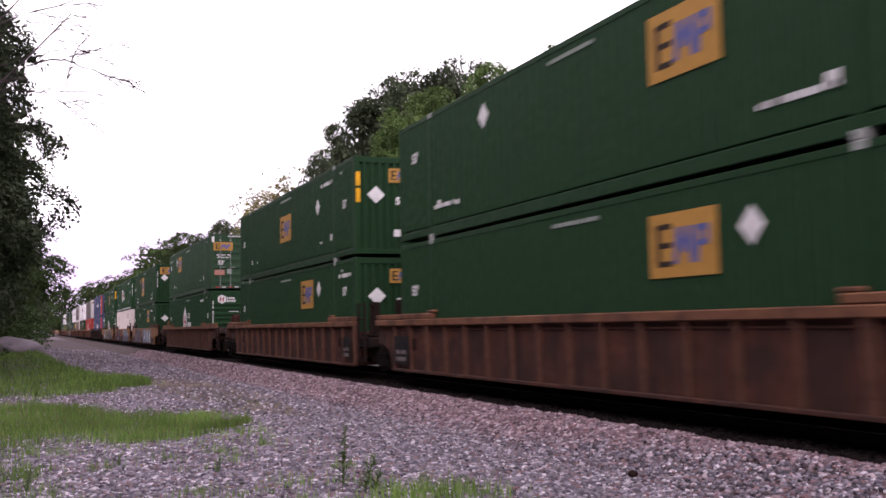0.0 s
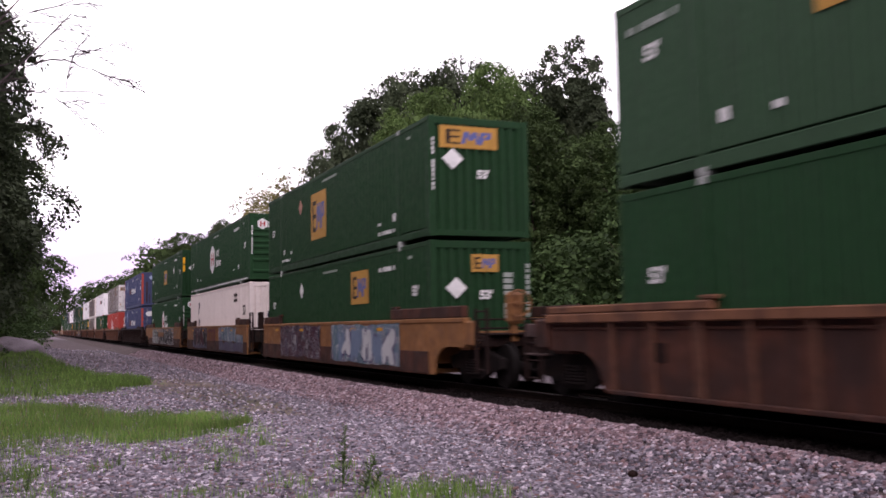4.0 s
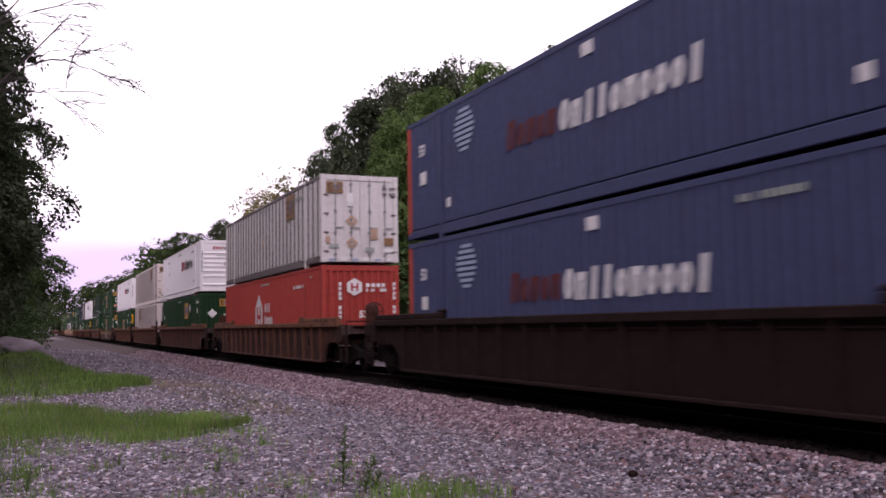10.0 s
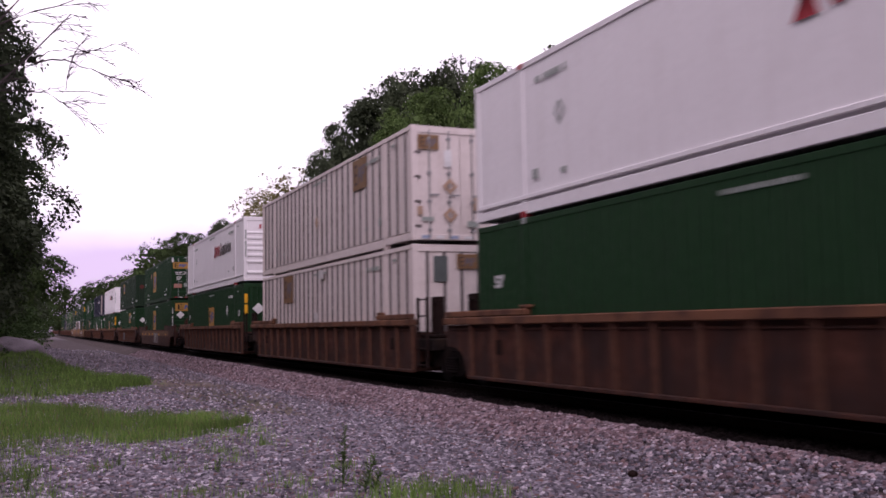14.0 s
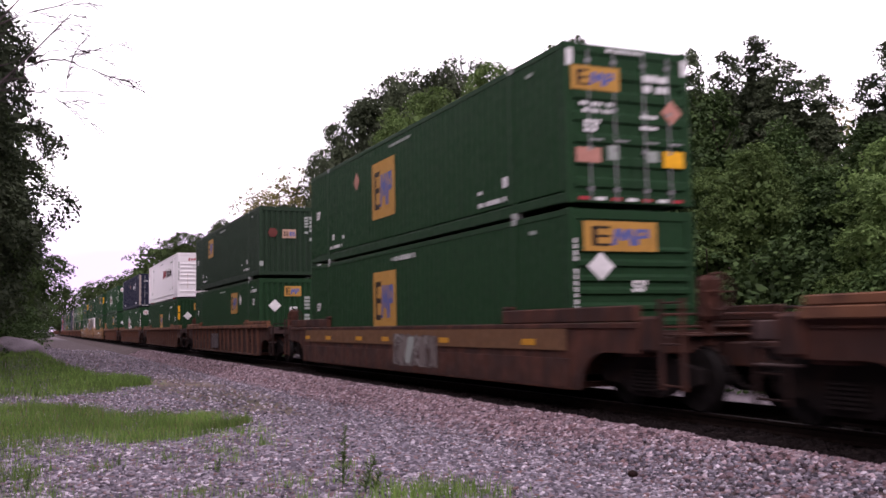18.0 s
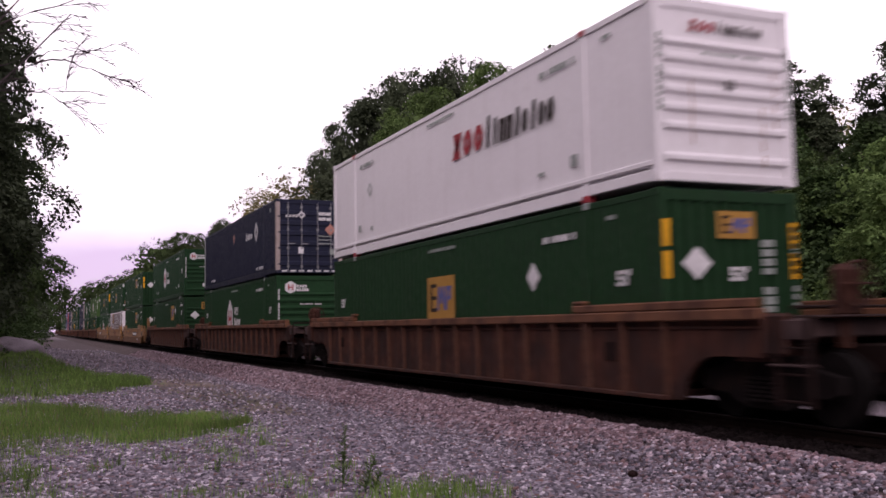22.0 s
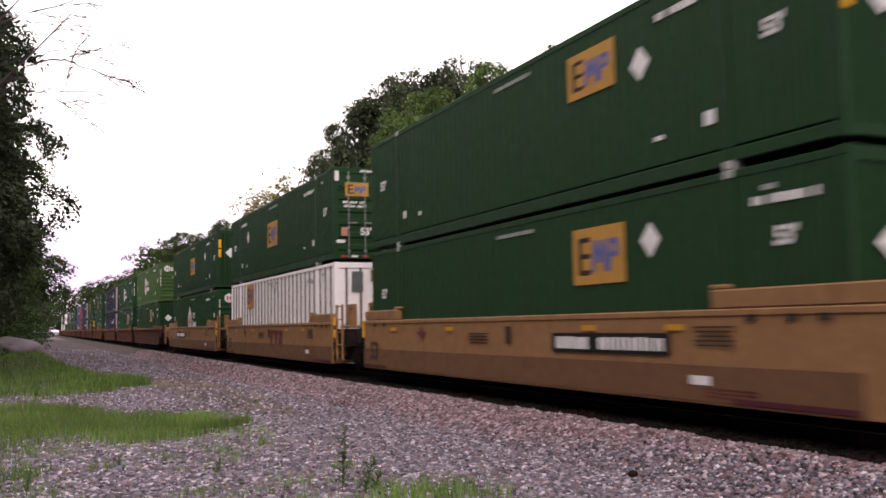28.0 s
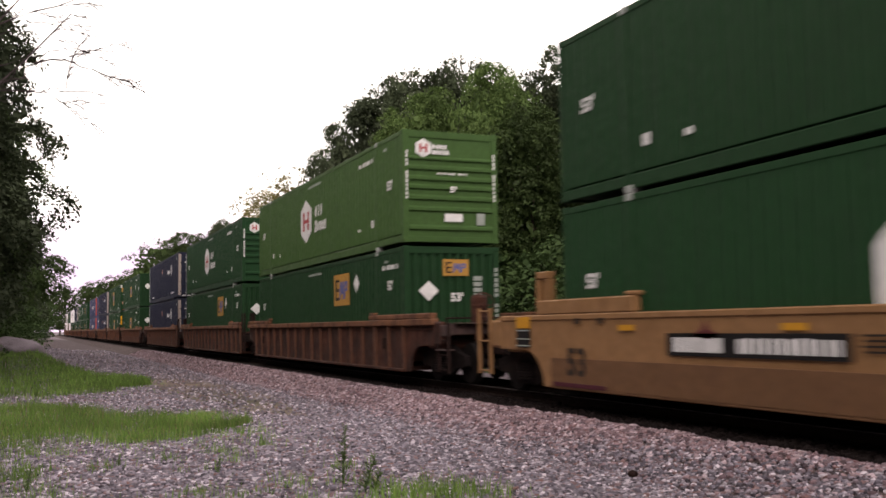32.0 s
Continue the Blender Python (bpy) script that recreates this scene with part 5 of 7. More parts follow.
LAYOUTS = {
    "a": dict(logo=(8.02, 1.6, 1.6, 0.94), diamond=(3.78, 1.86)),
    "a_low": dict(logo=(8.05, 1.55, 1.5, 0.94), nums=((2.3, 3.4, 2.4),), diamond=(3.8, 1.78)),
    "a_rear": dict(logo=(8.07, 1.6, 1.6, 0.94), nums=((12.71, 13.86, 2.47), (2.2, 3.4, 2.47)), diamond=(12.47, 1.87)),
    "b": dict(logo=(5.12, 2.02, 1.5, 0.92), nums=((0.42, 1.55, 2.43),), n53=((1.0, 1.95), (15.2, 1.75)), diamond=(3.72, 2.14)),
    "b_rear": dict(logo=(5.12, 2.02, 1.5, 0.92), nums=((2.3, 3.5, 2.4),), n53=((0.95, 1.75), (15.2, 1.75)), diamond=(11.3, 2.17)),
    "b_high": dict(logo=(4.95, 2.0, 1.6, 1.0), nums=((2.2, 3.45, 0.7), (12.8, 13.95, 0.7)), n53=((15.1, 2.0),), diamond=(11.35, 2.25)),
    "b_short": dict(logo=(5.2, 2.14, 1.4, 0.76), nums=((2.2, 3.4, 2.47),), n53=((1.06, 1.65), (15.2, 1.65)), diamond=(3.83, 1.9)),
    "c": dict(logo=(11.3, 2.05, 1.45, 0.92), nums=((14.55, 15.8, 2.45),), n53=((15.2, 2.0),), diamond=(12.55, 2.24), faint=True),
    "c_low": dict(logo=(11.3, 2.05, 1.45, 0.92), nums=((1.85, 3.0, 0.45), (12.5, 13.6, 0.45)), n53=((15.3, 1.55),)),
    "big": dict(logo=(9.2, 1.6, 1.7, 1.5), nums=((2.25, 3.5, 0.44), (12.8, 14.0, 0.44)), n53=((15.3, 1.55),), diamond=(11.4, 2.1), rosy=True),
    "big_plain": dict(logo=(9.2, 1.6, 1.7, 1.5), nums=((7.0, 8.4, 2.62),), n53=((15.3, 1.55),)),
}


def panel_box(label="dark green steel container with yellow emblem panel", layout="a", end="corr", green=None, end_style="emblem", strips=False, n53=False, **kw):
    g = green or GREEN
    c = container(label, g, "soft", end, cast_m=CASTING, **kw)
    spec = dict(LAYOUTS[layout])
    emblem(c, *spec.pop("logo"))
    numbers(c, dmat=PINKISH if spec.pop("rosy", False) else None, **spec)
    if end == "doors":
        door_marks(c, n53)
    else:
        end_marks(c, end_style, out=0.026 if end == "ribs" else 0.0)
    if strips:
        for a in (0.1, 2.49):
            for z in (2.23, 1.76):
                plate("yellow_strip", c, 0.13, 0.4, on_end(a, z, 0.004), SAFETY, "yellow warning strip")
        plate("label_plate", c, 0.5, 0.2, on_end(1.42, 0.7), MARK)
    return c


def sign_box(layout="house", end="ribs", green=None, **kw):
    c = container(kw.pop("label", "dark green steel container with white emblem and lettering"), green or GREEN_H, "soft", end, cast_m=CASTING, **kw)
    if layout == "house":
        house_mark(c)
    else:
        hexagon_mark(c)
    numbers(c)
    end_marks(c, "sign")
    return c


def dashed(c):
    """White reflective dashes along the lower rail."""
    bars("reflective_dashes", c, 15.6, 0.075, 30, on_side(8.08, 0.17, 0.004), MARK, 2)
    return c


def white_logistics(rusty=False):
    c = container("white steel container with red and black lettering", WHITE, "plain", "ribs", cast_m=LOGO_RED)
    wordmark(c, on_side, 5.05, 1.85, 4.4, 0.55, [(LOGO_RED, 0.36, 3), (LOGO_DARK, 0.64, 9)])
    wordmark(c, on_end, 1.35, 2.47, 1.4, 0.17, [(LOGO_RED, 0.36, 3), (LOGO_DARK, 0.64, 9)])
    numbers(c, FAINT, nums=((12.5, 13.6, 2.45), (2.2, 3.4, 2.47)), n53=())
    ring_sign("round_label", c, on_side(12.78, 1.72), 0.17, 0.2, 0.7, FAINT)
    box_part("sill_ledge", WHITE, c, -HL + 0.12, HL - 0.12, -HW - 0.012, -HW + 0.03, 0.33, 0.41, 0.01)
    bars("number_bar", c, 1.2, 0.05, 14, on_end(1.45, 2.05, 0.035), FAINT, 9)
    part("length_number", text_mesh("53", 0.2, LOGO_DARK, 0.006), LOGO_DARK, c, "dark length number", on_end(1.35, 1.58, 0.035))
    for a in (0.08, 2.51):
        bars("number_bar", c, 1.2, 0.07, 12, on_end(a, 1.7, 0.004) @ pose(0, 0, 0, 0, 0, -90), FAINT, 20)
    if rusty:
        for a, z, h in ((0.62, 1.5, 1.1), (1.95, 1.2, 0.9), (2.2, 1.8, 0.7)):
            for k in range(4):
                plate("rust_streak", c, 0.02, h * 0.2, on_end(a + 0.012 * (k % 2), z - 0.25 * k, 0.03), STREAKY)
    return c


def white_ribbed(paint_m=None, layout="low", end="flat"):
    faded = paint_m is not None
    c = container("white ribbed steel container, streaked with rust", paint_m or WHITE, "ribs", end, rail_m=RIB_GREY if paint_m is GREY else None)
    if layout == "low":
        emblem(c, 12.06, 2.28, 1.3, 0.95, faded=faded)
        for d, z in ((7.75, 2.58), (8.37, 1.25)):
            plate("data_plate", c, 0.5, 0.28, on_side(d, z, 0.03), GREY, "grey data plate")
    else:
        emblem(c, 3.94, 2.28, 1.22, 0.86, faded=True)
        shape("diamond_placard", 0.2, c, [(-0.2, 0), (0, -0.22), (0.2, 0), (0, 0.22)], on_side(8.32, 1.38), STREAKY)
    numbers(c, FAINT, n53=())
    emblem(c, 1.42 if end == "flat" else 0.44, 2.48, 0.55, 0.36, lambda a, z: on_end(a, z, 0.012), faded=True)
    if end == "plain_doors":
        for z in (1.42, 0.71):
            ring_sign("diamond_placard", c, on_end(1.0, z, 0.02), 0.2, 0.2, 0.45, STREAKY, "faded brown placard")
        for a, z, w, h, m in ((2.25, 0.76, 0.32, 0.24, TAN_PANEL), (1.6, 0.5, 0.3, 0.14, FAINT), (2.25, 0.48, 0.3, 0.12, MARK), (0.4, 0.6, 0.3, 0.1, FAINT), (0.95, 2.1, 0.2, 0.42, MARK), (0.2, 0.8, 0.14, 0.22, STREAKY), (1.75, 1.0, 0.24, 0.34, STREAKY)):
            plate("label_plate", c, w, h, on_end(a, z, 0.02), m)
        for z in (2.49, 2.3):
            bars("number_bar", c, 0.46, 0.1, 6, on_end(2.28, z, 0.02), RIB_GREY, 5)
        for k in range(6):
            plate("reflector", c, 0.2, 0.07, on_end(0.35 + 0.38 * k, 0.17, 0.004), MARK if k % 2 else PALE_BLUE)
    return c


def striped_blue(end):
    c = container("blue steel container with orange-red corner posts and white lettering", BLUE, "fine", end, post_m=ORANGE, rear_m=ORANGE)
    for i in range(8):
        w = 0.85 * math.sin(math.pi * (i + 1) / 9.5) + 0.12
        plate("stripe", c, w, 0.07, on_side(12.85, 1.75 + 0.12 * i), PALE_BLUE)
    wordmark(c, on_side, 9.9, 1.62, 1.9, 0.55, [(DULL_RED, 1.0, 5)])
    wordmark(c, on_side, 6.95, 1.6, 3.9, 0.55, [(MARK, 1.0, 10)])
    for d, z, w, h in ((7.97, 2.55, 0.35, 0.22), (0.88 if end == "corr" else 4.6, 1.6 if end == "corr" else 0.8, 0.36, 0.36), (2.4, 0.72, 0.2, 0.2), (15.15, 1.45, 0.36, 0.3), (13.7, 0.72, 0.2, 0.2)):
        plate("label_plate", c, w, h, on_side(d, z), MARK)
    bars("number_bar", c, 1.2, 0.11, 9, on_side(3.9, 2.5), FAINT, 3)
    for d in (0.75, 15.2) if end == "corr" else (15.2,):
        part("length_number", text_mesh("53", 0.36, MARK, 0.012), MARK, c, "white length number", on_side(d, 2.1))
    if end == "corr":
        part("length_number", text_mesh("53", 0.38, MARK, 0.012), MARK, c, "white length number", on_end(1.4, 2.1))
        plate("label_plate", c, 0.55, 0.3, on_end(1.4, 1.6), MARK)
        plate("label_plate", c, 0.5, 0.22, on_end(1.4, 0.85), MARK)
        shape("diamond_placard", "p", c, [(-0.17, 0), (0, -0.2), (0.17, 0), (0, 0.2)], on_end(0.75, 2.45), PALE_BLUE)
        for a, z, h, w in ((0.42, 1.25, 1.7, 0.09), (0.62, 0.7, 0.7, 0.05), (1.95, 1.55, 1.5, 0.06), (2.12, 0.8, 0.8, 0.09), (1.2, 0.5, 0.4, 0.06)):
            plate("rust_streak", c, w, h, on_end(a, z, -0.002), RUST)
    else:
        for a in (0.72, 1.9):
            shape("arrow_sign", "a", c, [(-0.42, 0), (-0.22, -0.2), (0.22, -0.2), (0.42, 0), (0.22, 0.2), (-0.22, 0.2)], on_end(a, 2.3, 0.02), MARK, "white arrow-shaped emblem")
        for a, z, w, h in ((1.75, 0.8, 0.34, 0.22), (2.25, 0.85, 0.25, 0.3), (0.4, 0.9, 0.24, 0.24)):
            plate("label_plate", c, w, h, on_end(a, z, 0.02), MARK)
        for k in range(6):
            plate("reflector", c, 0.2, 0.06, on_end(0.35 + 0.38 * k, 0.17, 0.004), (LOGO_RED, MARK)[k % 2])
    return c


def navy_box(end="doors", post=None):
    c = container("navy blue steel container with white lettering", NAVY, "fine", end, post_m=post or POST_TAN, rear_m=CASTING)
    wordmark(c, on_side, 4.77, 1.9, 1.34, 0.34, [(MARK, 1.0, 4)])
    ring_sign("emblem", c, on_side(3.42, 1.95), 0.36, 0.4, 0.5, MARK, "open white diamond")
    for a, b in ((2.16, 3.42), (12.9, 14.0)):
        bars("number_bar", c, b - a, 0.12, 8, on_side((a + b) / 2, 0.44), MARK, 3)
    ring_sign("diamond_placard", c, on_side(8.1, 2.08), 0.2, 0.24, 0.3, PINKISH, "faded pink placard")
    plate("label_plate", c, 0.2, 0.16, on_side(0.9, 2.55), FAINT)
    out = 0.02
    wordmark(c, on_end, 0.62, 2.28, 0.5, 0.16, [(MARK, 1.0, 4)])
    ring_sign("emblem", c, on_end(0.98, 2.3, out), 0.14, 0.16, 0.5, MARK)
    for a, z in ((1.9, 2.36), (1.9, 2.16)):
        bars("number_bar", c, 0.5, 0.12, 5, on_end(a, z, out), MARK, 5)
    for z in (1.5, 1.36, 1.22):
        bars("number_bar", c, 0.5, 0.05, 8, on_end(1.9, z, out), FAINT, 6)
    plate("label_plate", c, 0.2, 0.25, on_end(0.95, 0.95, out), MARK)
    plate("label_plate", c, 0.24, 0.2, on_end(2.2, 0.9, out), FAINT)
    shape("diamond_placard", "o", c, [(-0.2, 0), (0, -0.22), (0.2, 0), (0, 0.22)], on_end(2.1, 1.75, out), PINKISH)
    for k in range(7):
        plate("reflector", c, 0.2, 0.06, on_end(0.32 + 0.325 * k, 0.17, 0.004), MARK)
    return c


def ivory_box():
    c = container("ivory corrugated steel container with dark lettering", IVORY, "bold", "corr")
    part("length_number", text_mesh("53", 0.6, LOGO_DARK, 0.01), LOGO_DARK, c, "dark length number", on_side(1.1, 1.7))
    part("length_number", text_mesh("53", 0.58, LOGO_DARK, 0.01), LOGO_DARK, c, "dark length number", on_end(1.35, 2.25))
    wordmark(c, on_end, 1.3, 1.55, 1.1, 0.44, [(NAVY, 1.0, 3)])
    for dz in (2.45, 2.2):
        bars("number_bar", c, 0.8, 0.14, 6, on_side(3.0, dz), LOGO_DARK, 4)
    for dz in (2.2, 1.3):
        plate("label_plate", c, 0.34, 0.34, on_side(13.1, dz), NAVY)
    shape("slash_mark", "s", c, [(-0.3, 0.0), (-0.12, 0.0), (-0.05, 0.3), (-0.2, 0.3), (-0.3, 0.12)], on_side(13.12, 1.73), NAVY)
    return c


def red_box():
    c = container("red steel container with white house emblem", RED, "fine", "corr")
    house_mark(c, MARK)
    numbers(c, MARK, nums=((2.16, 3.5, 2.32),), n53=())
    s = shape("hexagon_sign", "r", c, [(-0.25, -0.14), (0, -0.28), (0.25, -0.14), (0.25, 0.14), (0, 0.28), (-0.25, 0.14)], on_end(1.08, 2.2), MARK, "white hexagonal emblem")
    part("red_block", h_shape(0.26, 0.26), LOGO_RED, s)
    for z, h, n in ((2.26, 0.13, 4), (2.1, 0.1, 9)):
        bars("lettering", c, 0.7, h, n, on_end(1.82, z), MARK, 7)
    part("length_number", text_mesh("53'", 0.3, MARK, 0.012), MARK, c, "white length number", on_end(1.4, 1.32))
    for a in (0.6, 2.42):
        bars("number_bar", c, 1.2, 0.09, 8, on_end(a, 1.75) @ pose(0, 0, 0, 0, 0, -90), MARK, 20)
    return c


# position of each container's front at mid-clip, the unit, and its load (upper, lower)
FRONT = [201.87]
PITCH = [19.75, 23.64, 23.78, 19.72, 19.72, 23.74, 23.70, 23.62, 19.76, 19.85, 23.58, 24.02, 23.60, 23.62, 23.64, 23.76, 19.62, 19.74, 23.72, 19.66, 19.70]
PITCH += [23.65, 19.7, 19.7, 23.65, 23.65, 19.7, 19.7, 23.65, 23.65, 23.65]
for p_ in PITCH:
    FRONT.append(FRONT[-1] - p_)
CJ, JJ, JC, CC = ("coupled", "joined"), ("joined", "joined"), ("joined", "coupled"), ("coupled", "coupled")
BROWN, DARKB, YEL, OLD = "ribbed rust-brown well car", "ribbed dark brown well car", "smooth yellow well car", "faded yellow well car covered in graffiti"
CONSIST = [
    (JJ, BROWN, lambda: panel_box(layout="b_high"), lambda: panel_box(layout="b")),
    (JC, BROWN, lambda: panel_box(strips=True), lambda: panel_box(layout="b")),
    (CC, BROWN, lambda: panel_box(layout="c", end="doors", green=GREEN_F), lambda: sign_box()),
    (CJ, OLD, lambda: panel_box(layout="big", end_style="wide_emblem"), lambda: panel_box(layout="b_rear")),
    (JJ, OLD, lambda: dashed(sign_box("hex")), ivory_box),
    (JC, OLD, lambda: panel_box(strips=True), lambda: sign_box()),
    (CC, DARKB, lambda: striped_blue("corr"), lambda: striped_blue("doors")),
    (CC, BROWN, lambda: white_ribbed(GREY, "high", "plain_doors"), red_box),
    (CJ, BROWN, white_logistics, lambda: panel_box(layout="b")),
    (JJ, BROWN, lambda: white_ribbed(IVORY, "high", "plain_doors"), lambda: white_ribbed(IVORY)),
    (JC, BROWN, white_logistics, lambda: panel_box(layout="a_low", strips=True)),
    (CC, "smooth brown well car with white scrawl", lambda: panel_box(layout="big", end="doors", end_style="wide_emblem"), lambda: panel_box(layout="big_plain", end="ribs", end_style="wide_emblem")),
    (CC, BROWN, lambda: panel_box(layout="c_low", end_style="dull", green=GREEN_O), lambda: panel_box(layout="b")),
    (CC, BROWN, lambda: white_logistics(True), lambda: panel_box(layout="a_low", strips=True)),
    (CC, BROWN, navy_box, lambda: sign_box()),
    (CC, BROWN, lambda: sign_box("hex"), lambda: panel_box(layout="b", end="ribs")),
    (CJ, YEL, lambda: panel_box(layout="b_short", strips=True), lambda: panel_box(layout="b")),
    (JJ, YEL, lambda: panel_box(layout="a_rear", end="doors", n53=True), white_ribbed),
    (JC, YEL, lambda: panel_box(strips=True), lambda: sign_box()),
    (CJ, BROWN, lambda: sign_box("hex", green=GREEN_L, label="leaf green steel container with white emblem"), lambda: panel_box(layout="b")),
    (JJ, BROWN, lambda: sign_box("hex"), lambda: panel_box(layout="b")),
    (JC, BROWN, navy_box, navy_box),
    (CJ, BROWN, lambda: panel_box(), lambda: panel_box()),
    (JJ, BROWN, lambda: panel_box(layout="big", end="doors", end_style="wide_emblem"), lambda: panel_box(strips=True)),
    (JC, BROWN, navy_box, navy_box),
    (CC, BROWN, lambda: striped_blue("corr"), lambda: striped_blue("doors")),
    (CJ, BROWN, lambda: panel_box(), lambda: panel_box()),
    (JJ, BROWN, lambda: sign_box("hex"), lambda: panel_box()),
    (JC, BROWN, navy_box, lambda: panel_box()),
    (CC, BROWN, white_logistics, lambda: panel_box()),
    (CC, BROWN, lambda: panel_box(), white_ribbed),
    (CC, BROWN, lambda: white_ribbed(), lambda: white_ribbed()),
]
RESTS = {12: (0.41, 0.04)}  # height of the well floor, and the lock between the two boxes
STENCILS = {0: (-8.1, -7.15, 0.4, 1.05), 1: (7.45, 8.1, 0.45, 1.0)}
for n_car, ((ends, car_label, upper, lower), front) in enumerate(zip(CONSIST, FRONT)):
    if "ribbed" in car_label:
        dark = car_label == DARKB
        car = well_car("ribbed", ends, car_label, RUST_DK if dark else RUST, RUST_DK if dark else RUST_TOP, far=n_car > 22)
    elif car_label == YEL:
        car = well_car("smooth", ends, car_label, TAN)
        car_marks(car, "yellow", ends)
    elif car_label == OLD:
        car = well_car("smooth", ends, car_label, TAN_OLD)
        car_marks(car, "old", ends)
    else:
        car = well_car("smooth", ends, car_label, RUST, z_hi=1.30)
        car_marks(car, "brown", ends)
    if n_car in STENCILS:
        x0, x1, z0, z1 = STENCILS[n_car]
        p = plate("stencil_panel", car, x1 - x0, z1 - z0, pose((x0 + x1) / 2, -SIDE - 0.003, (z0 + z1) / 2, 90, 0, 0), PLATE_BLACK, "black panel with faded marks")
        for k in range(2):
            bars("number_bar", p, (x1 - x0) * 0.7, 0.1, 6, pose(0, -0.05 - 0.16 * k, 0.004), GHOST, 5 + k)
    if n_car == 12:
        sprayed(car, -1.85, -0.05, 0.36, 1.1, SPRAY_SMUDGE, 31)
    if n_car == 3:
        sprayed(car, -5.5, -0.4, 0.3, 1.38, SPRAY_DARK, 3)
        sprayed(car, 0.8, 6.5, 0.3, 1.38, SPRAY_BLUE, 4)
        graffiti(car, 1.2, 6.0, 0.42, 1.2, [SLATE, CHALK], PURPLE, 3)
    if n_car == 4:
        sprayed(car, 1.9, 6.0, 0.7, 1.4, SPRAY_BLUE, 8)
        sprayed(car, 6.1, 7.55, 0.66, 1.06, SPRAY_BLUE, 9)
        sprayed(car, 1.95, 7.6, 0.28, 0.72, SPRAY_VIOLET, 10, 0.003)
        sprayed(car, -6.0, -1.45, 0.62, 1.4, SPRAY_DARK, 11)
        sprayed(car, -6.1, -1.5, 0.3, 0.66, SPRAY_VIOLET, 12, 0.003)
        graffiti(car, -5.8, -1.7, 0.5, 1.15, [BLACK_SPRAY, MAROON], FAINT, 9)
        block_sign(car, 0.0, 1.0, 2.05, 0.56)
    if n_car == 5:
        sprayed(car, -5.8, -1.9, 0.32, 1.38, SPRAY_MINT, 14)
        sprayed(car, -1.6, 5.6, 0.32, 1.38, SPRAY_PALE, 15)
        graffiti(car, -1.2, 5.4, 0.4, 1.3, [BLACK_SPRAY], CHALK, 14)
        p = plate("number_plate", car, 2.7, 0.3, pose(-3.5, -SIDE - 0.026, 0.98, 90, 0, 0), PLATE_BLACK, "black plate with white bars")
        bars("number_bar", p, 1.0, 0.18, 4, pose(-0.7, 0, 0.004), FAINT, 5)
        bars("number_bar", p, 1.1, 0.18, 6, pose(0.65, 0, 0.004), FAINT, 1)
        plate("stencil_band", car, 2.9, 0.3, pose(-0.6, -SIDE - 0.028, 0.98, 90, 0, 0), TAN_OLD, "bare yellow strip over the graffiti")
        for k in range(3):
            ring_sign("spray_scribble", car, pose(6.95 + 0.08 * k, -SIDE - 0.004 - 0.004 * k, 0.85, 90, 0, 25 * k), 0.4, 0.46 - 0.06 * k, 0.94, GHOST)
    MOVERS.append((car, front - HL, 0.0))
    rest = RESTS.get(n_car, (0.36, 0.004))
    MOVERS.append((lower(), front - HL, rest[0]))
    MOVERS.append((upper(), front - HL, rest[0] + HT + rest[1]))

# ---- plants ----


def mesh_from(name, verts, faces, material, smooth_=False):
    me = bpy.data.meshes.new(name)
    verts = np.asarray(verts, dtype=np.float32)
    faces = np.asarray(faces, dtype=np.int32)
    k = faces.shape[1]
    me.vertices.add(len(verts))
    me.vertices.foreach_set("co", verts.ravel())
    me.loops.add(faces.size)
    me.loops.foreach_set("vertex_index", faces.ravel())
    me.polygons.add(len(faces))
    me.polygons.foreach_set("loop_start", np.arange(0, faces.size, k, dtype=np.int32))
    me.polygons.foreach_set("loop_total", np.full(len(faces), k, dtype=np.int32))
    me.update(calc_edges=True)
    me.materials.append(material)
    return me


def leaves_at(rng, centres, size, facing):
    """A bent four-cornered leaf at each centre, turned towards its facing."""
    n = len(centres)
    nrm = facing / np.linalg.norm(facing, axis=1)[:, None]
    d = np.cross(nrm, rng.normal(size=(n, 3)))
    d /= np.linalg.norm(d, axis=1)[:, None]
    e = np.cross(d, nrm)
    s = size * rng.uniform(0.55, 1.45, size=(n, 1))
    v = np.stack([centres - d * s, centres + e * s * 0.62 + nrm * s * 0.25, centres + d * s, centres - e * s * 0.62 + nrm * s * 0.25], axis=1).reshape(-1, 3)
    return v, np.arange(4 * n).reshape(-1, 4)


def wobble(kind, radius, a, h):
    """How far the crown reaches at a height share h towards the angle a."""
    if kind == "slim":
        return radius * (1.05 - h) ** 0.8 * (1 + 0.2 * math.sin(3 * a + 9 * h) + 0.1 * math.sin(17 * h + a))
    if kind == "bush":
        return radius * math.sqrt(max(0.05, 1 - h * h)) * (1 + 0.25 * math.sin(4 * a + 3 * h))
    w = 1 + 0.16 * math.sin(3 * a + 8 * h) + 0.12 * math.sin(5 * a - 5 * h) + 0.1 * math.sin(11 * h + 2 * a)
    if kind == "column":
        return radius * w * (0.92 if h < 0.7 else 0.92 - 1.9 * (h - 0.7))
    return radius * w * math.sqrt(max(0.04, 1 - (2 * h - 0.85) ** 2 / 1.5))


def level(kind, height, h):
    return height * (0.14 + 0.84 * h if kind in ("broad", "sparse") else 0.15 + 0.83 * h if kind == "column" else 0.03 + 0.94 * h)


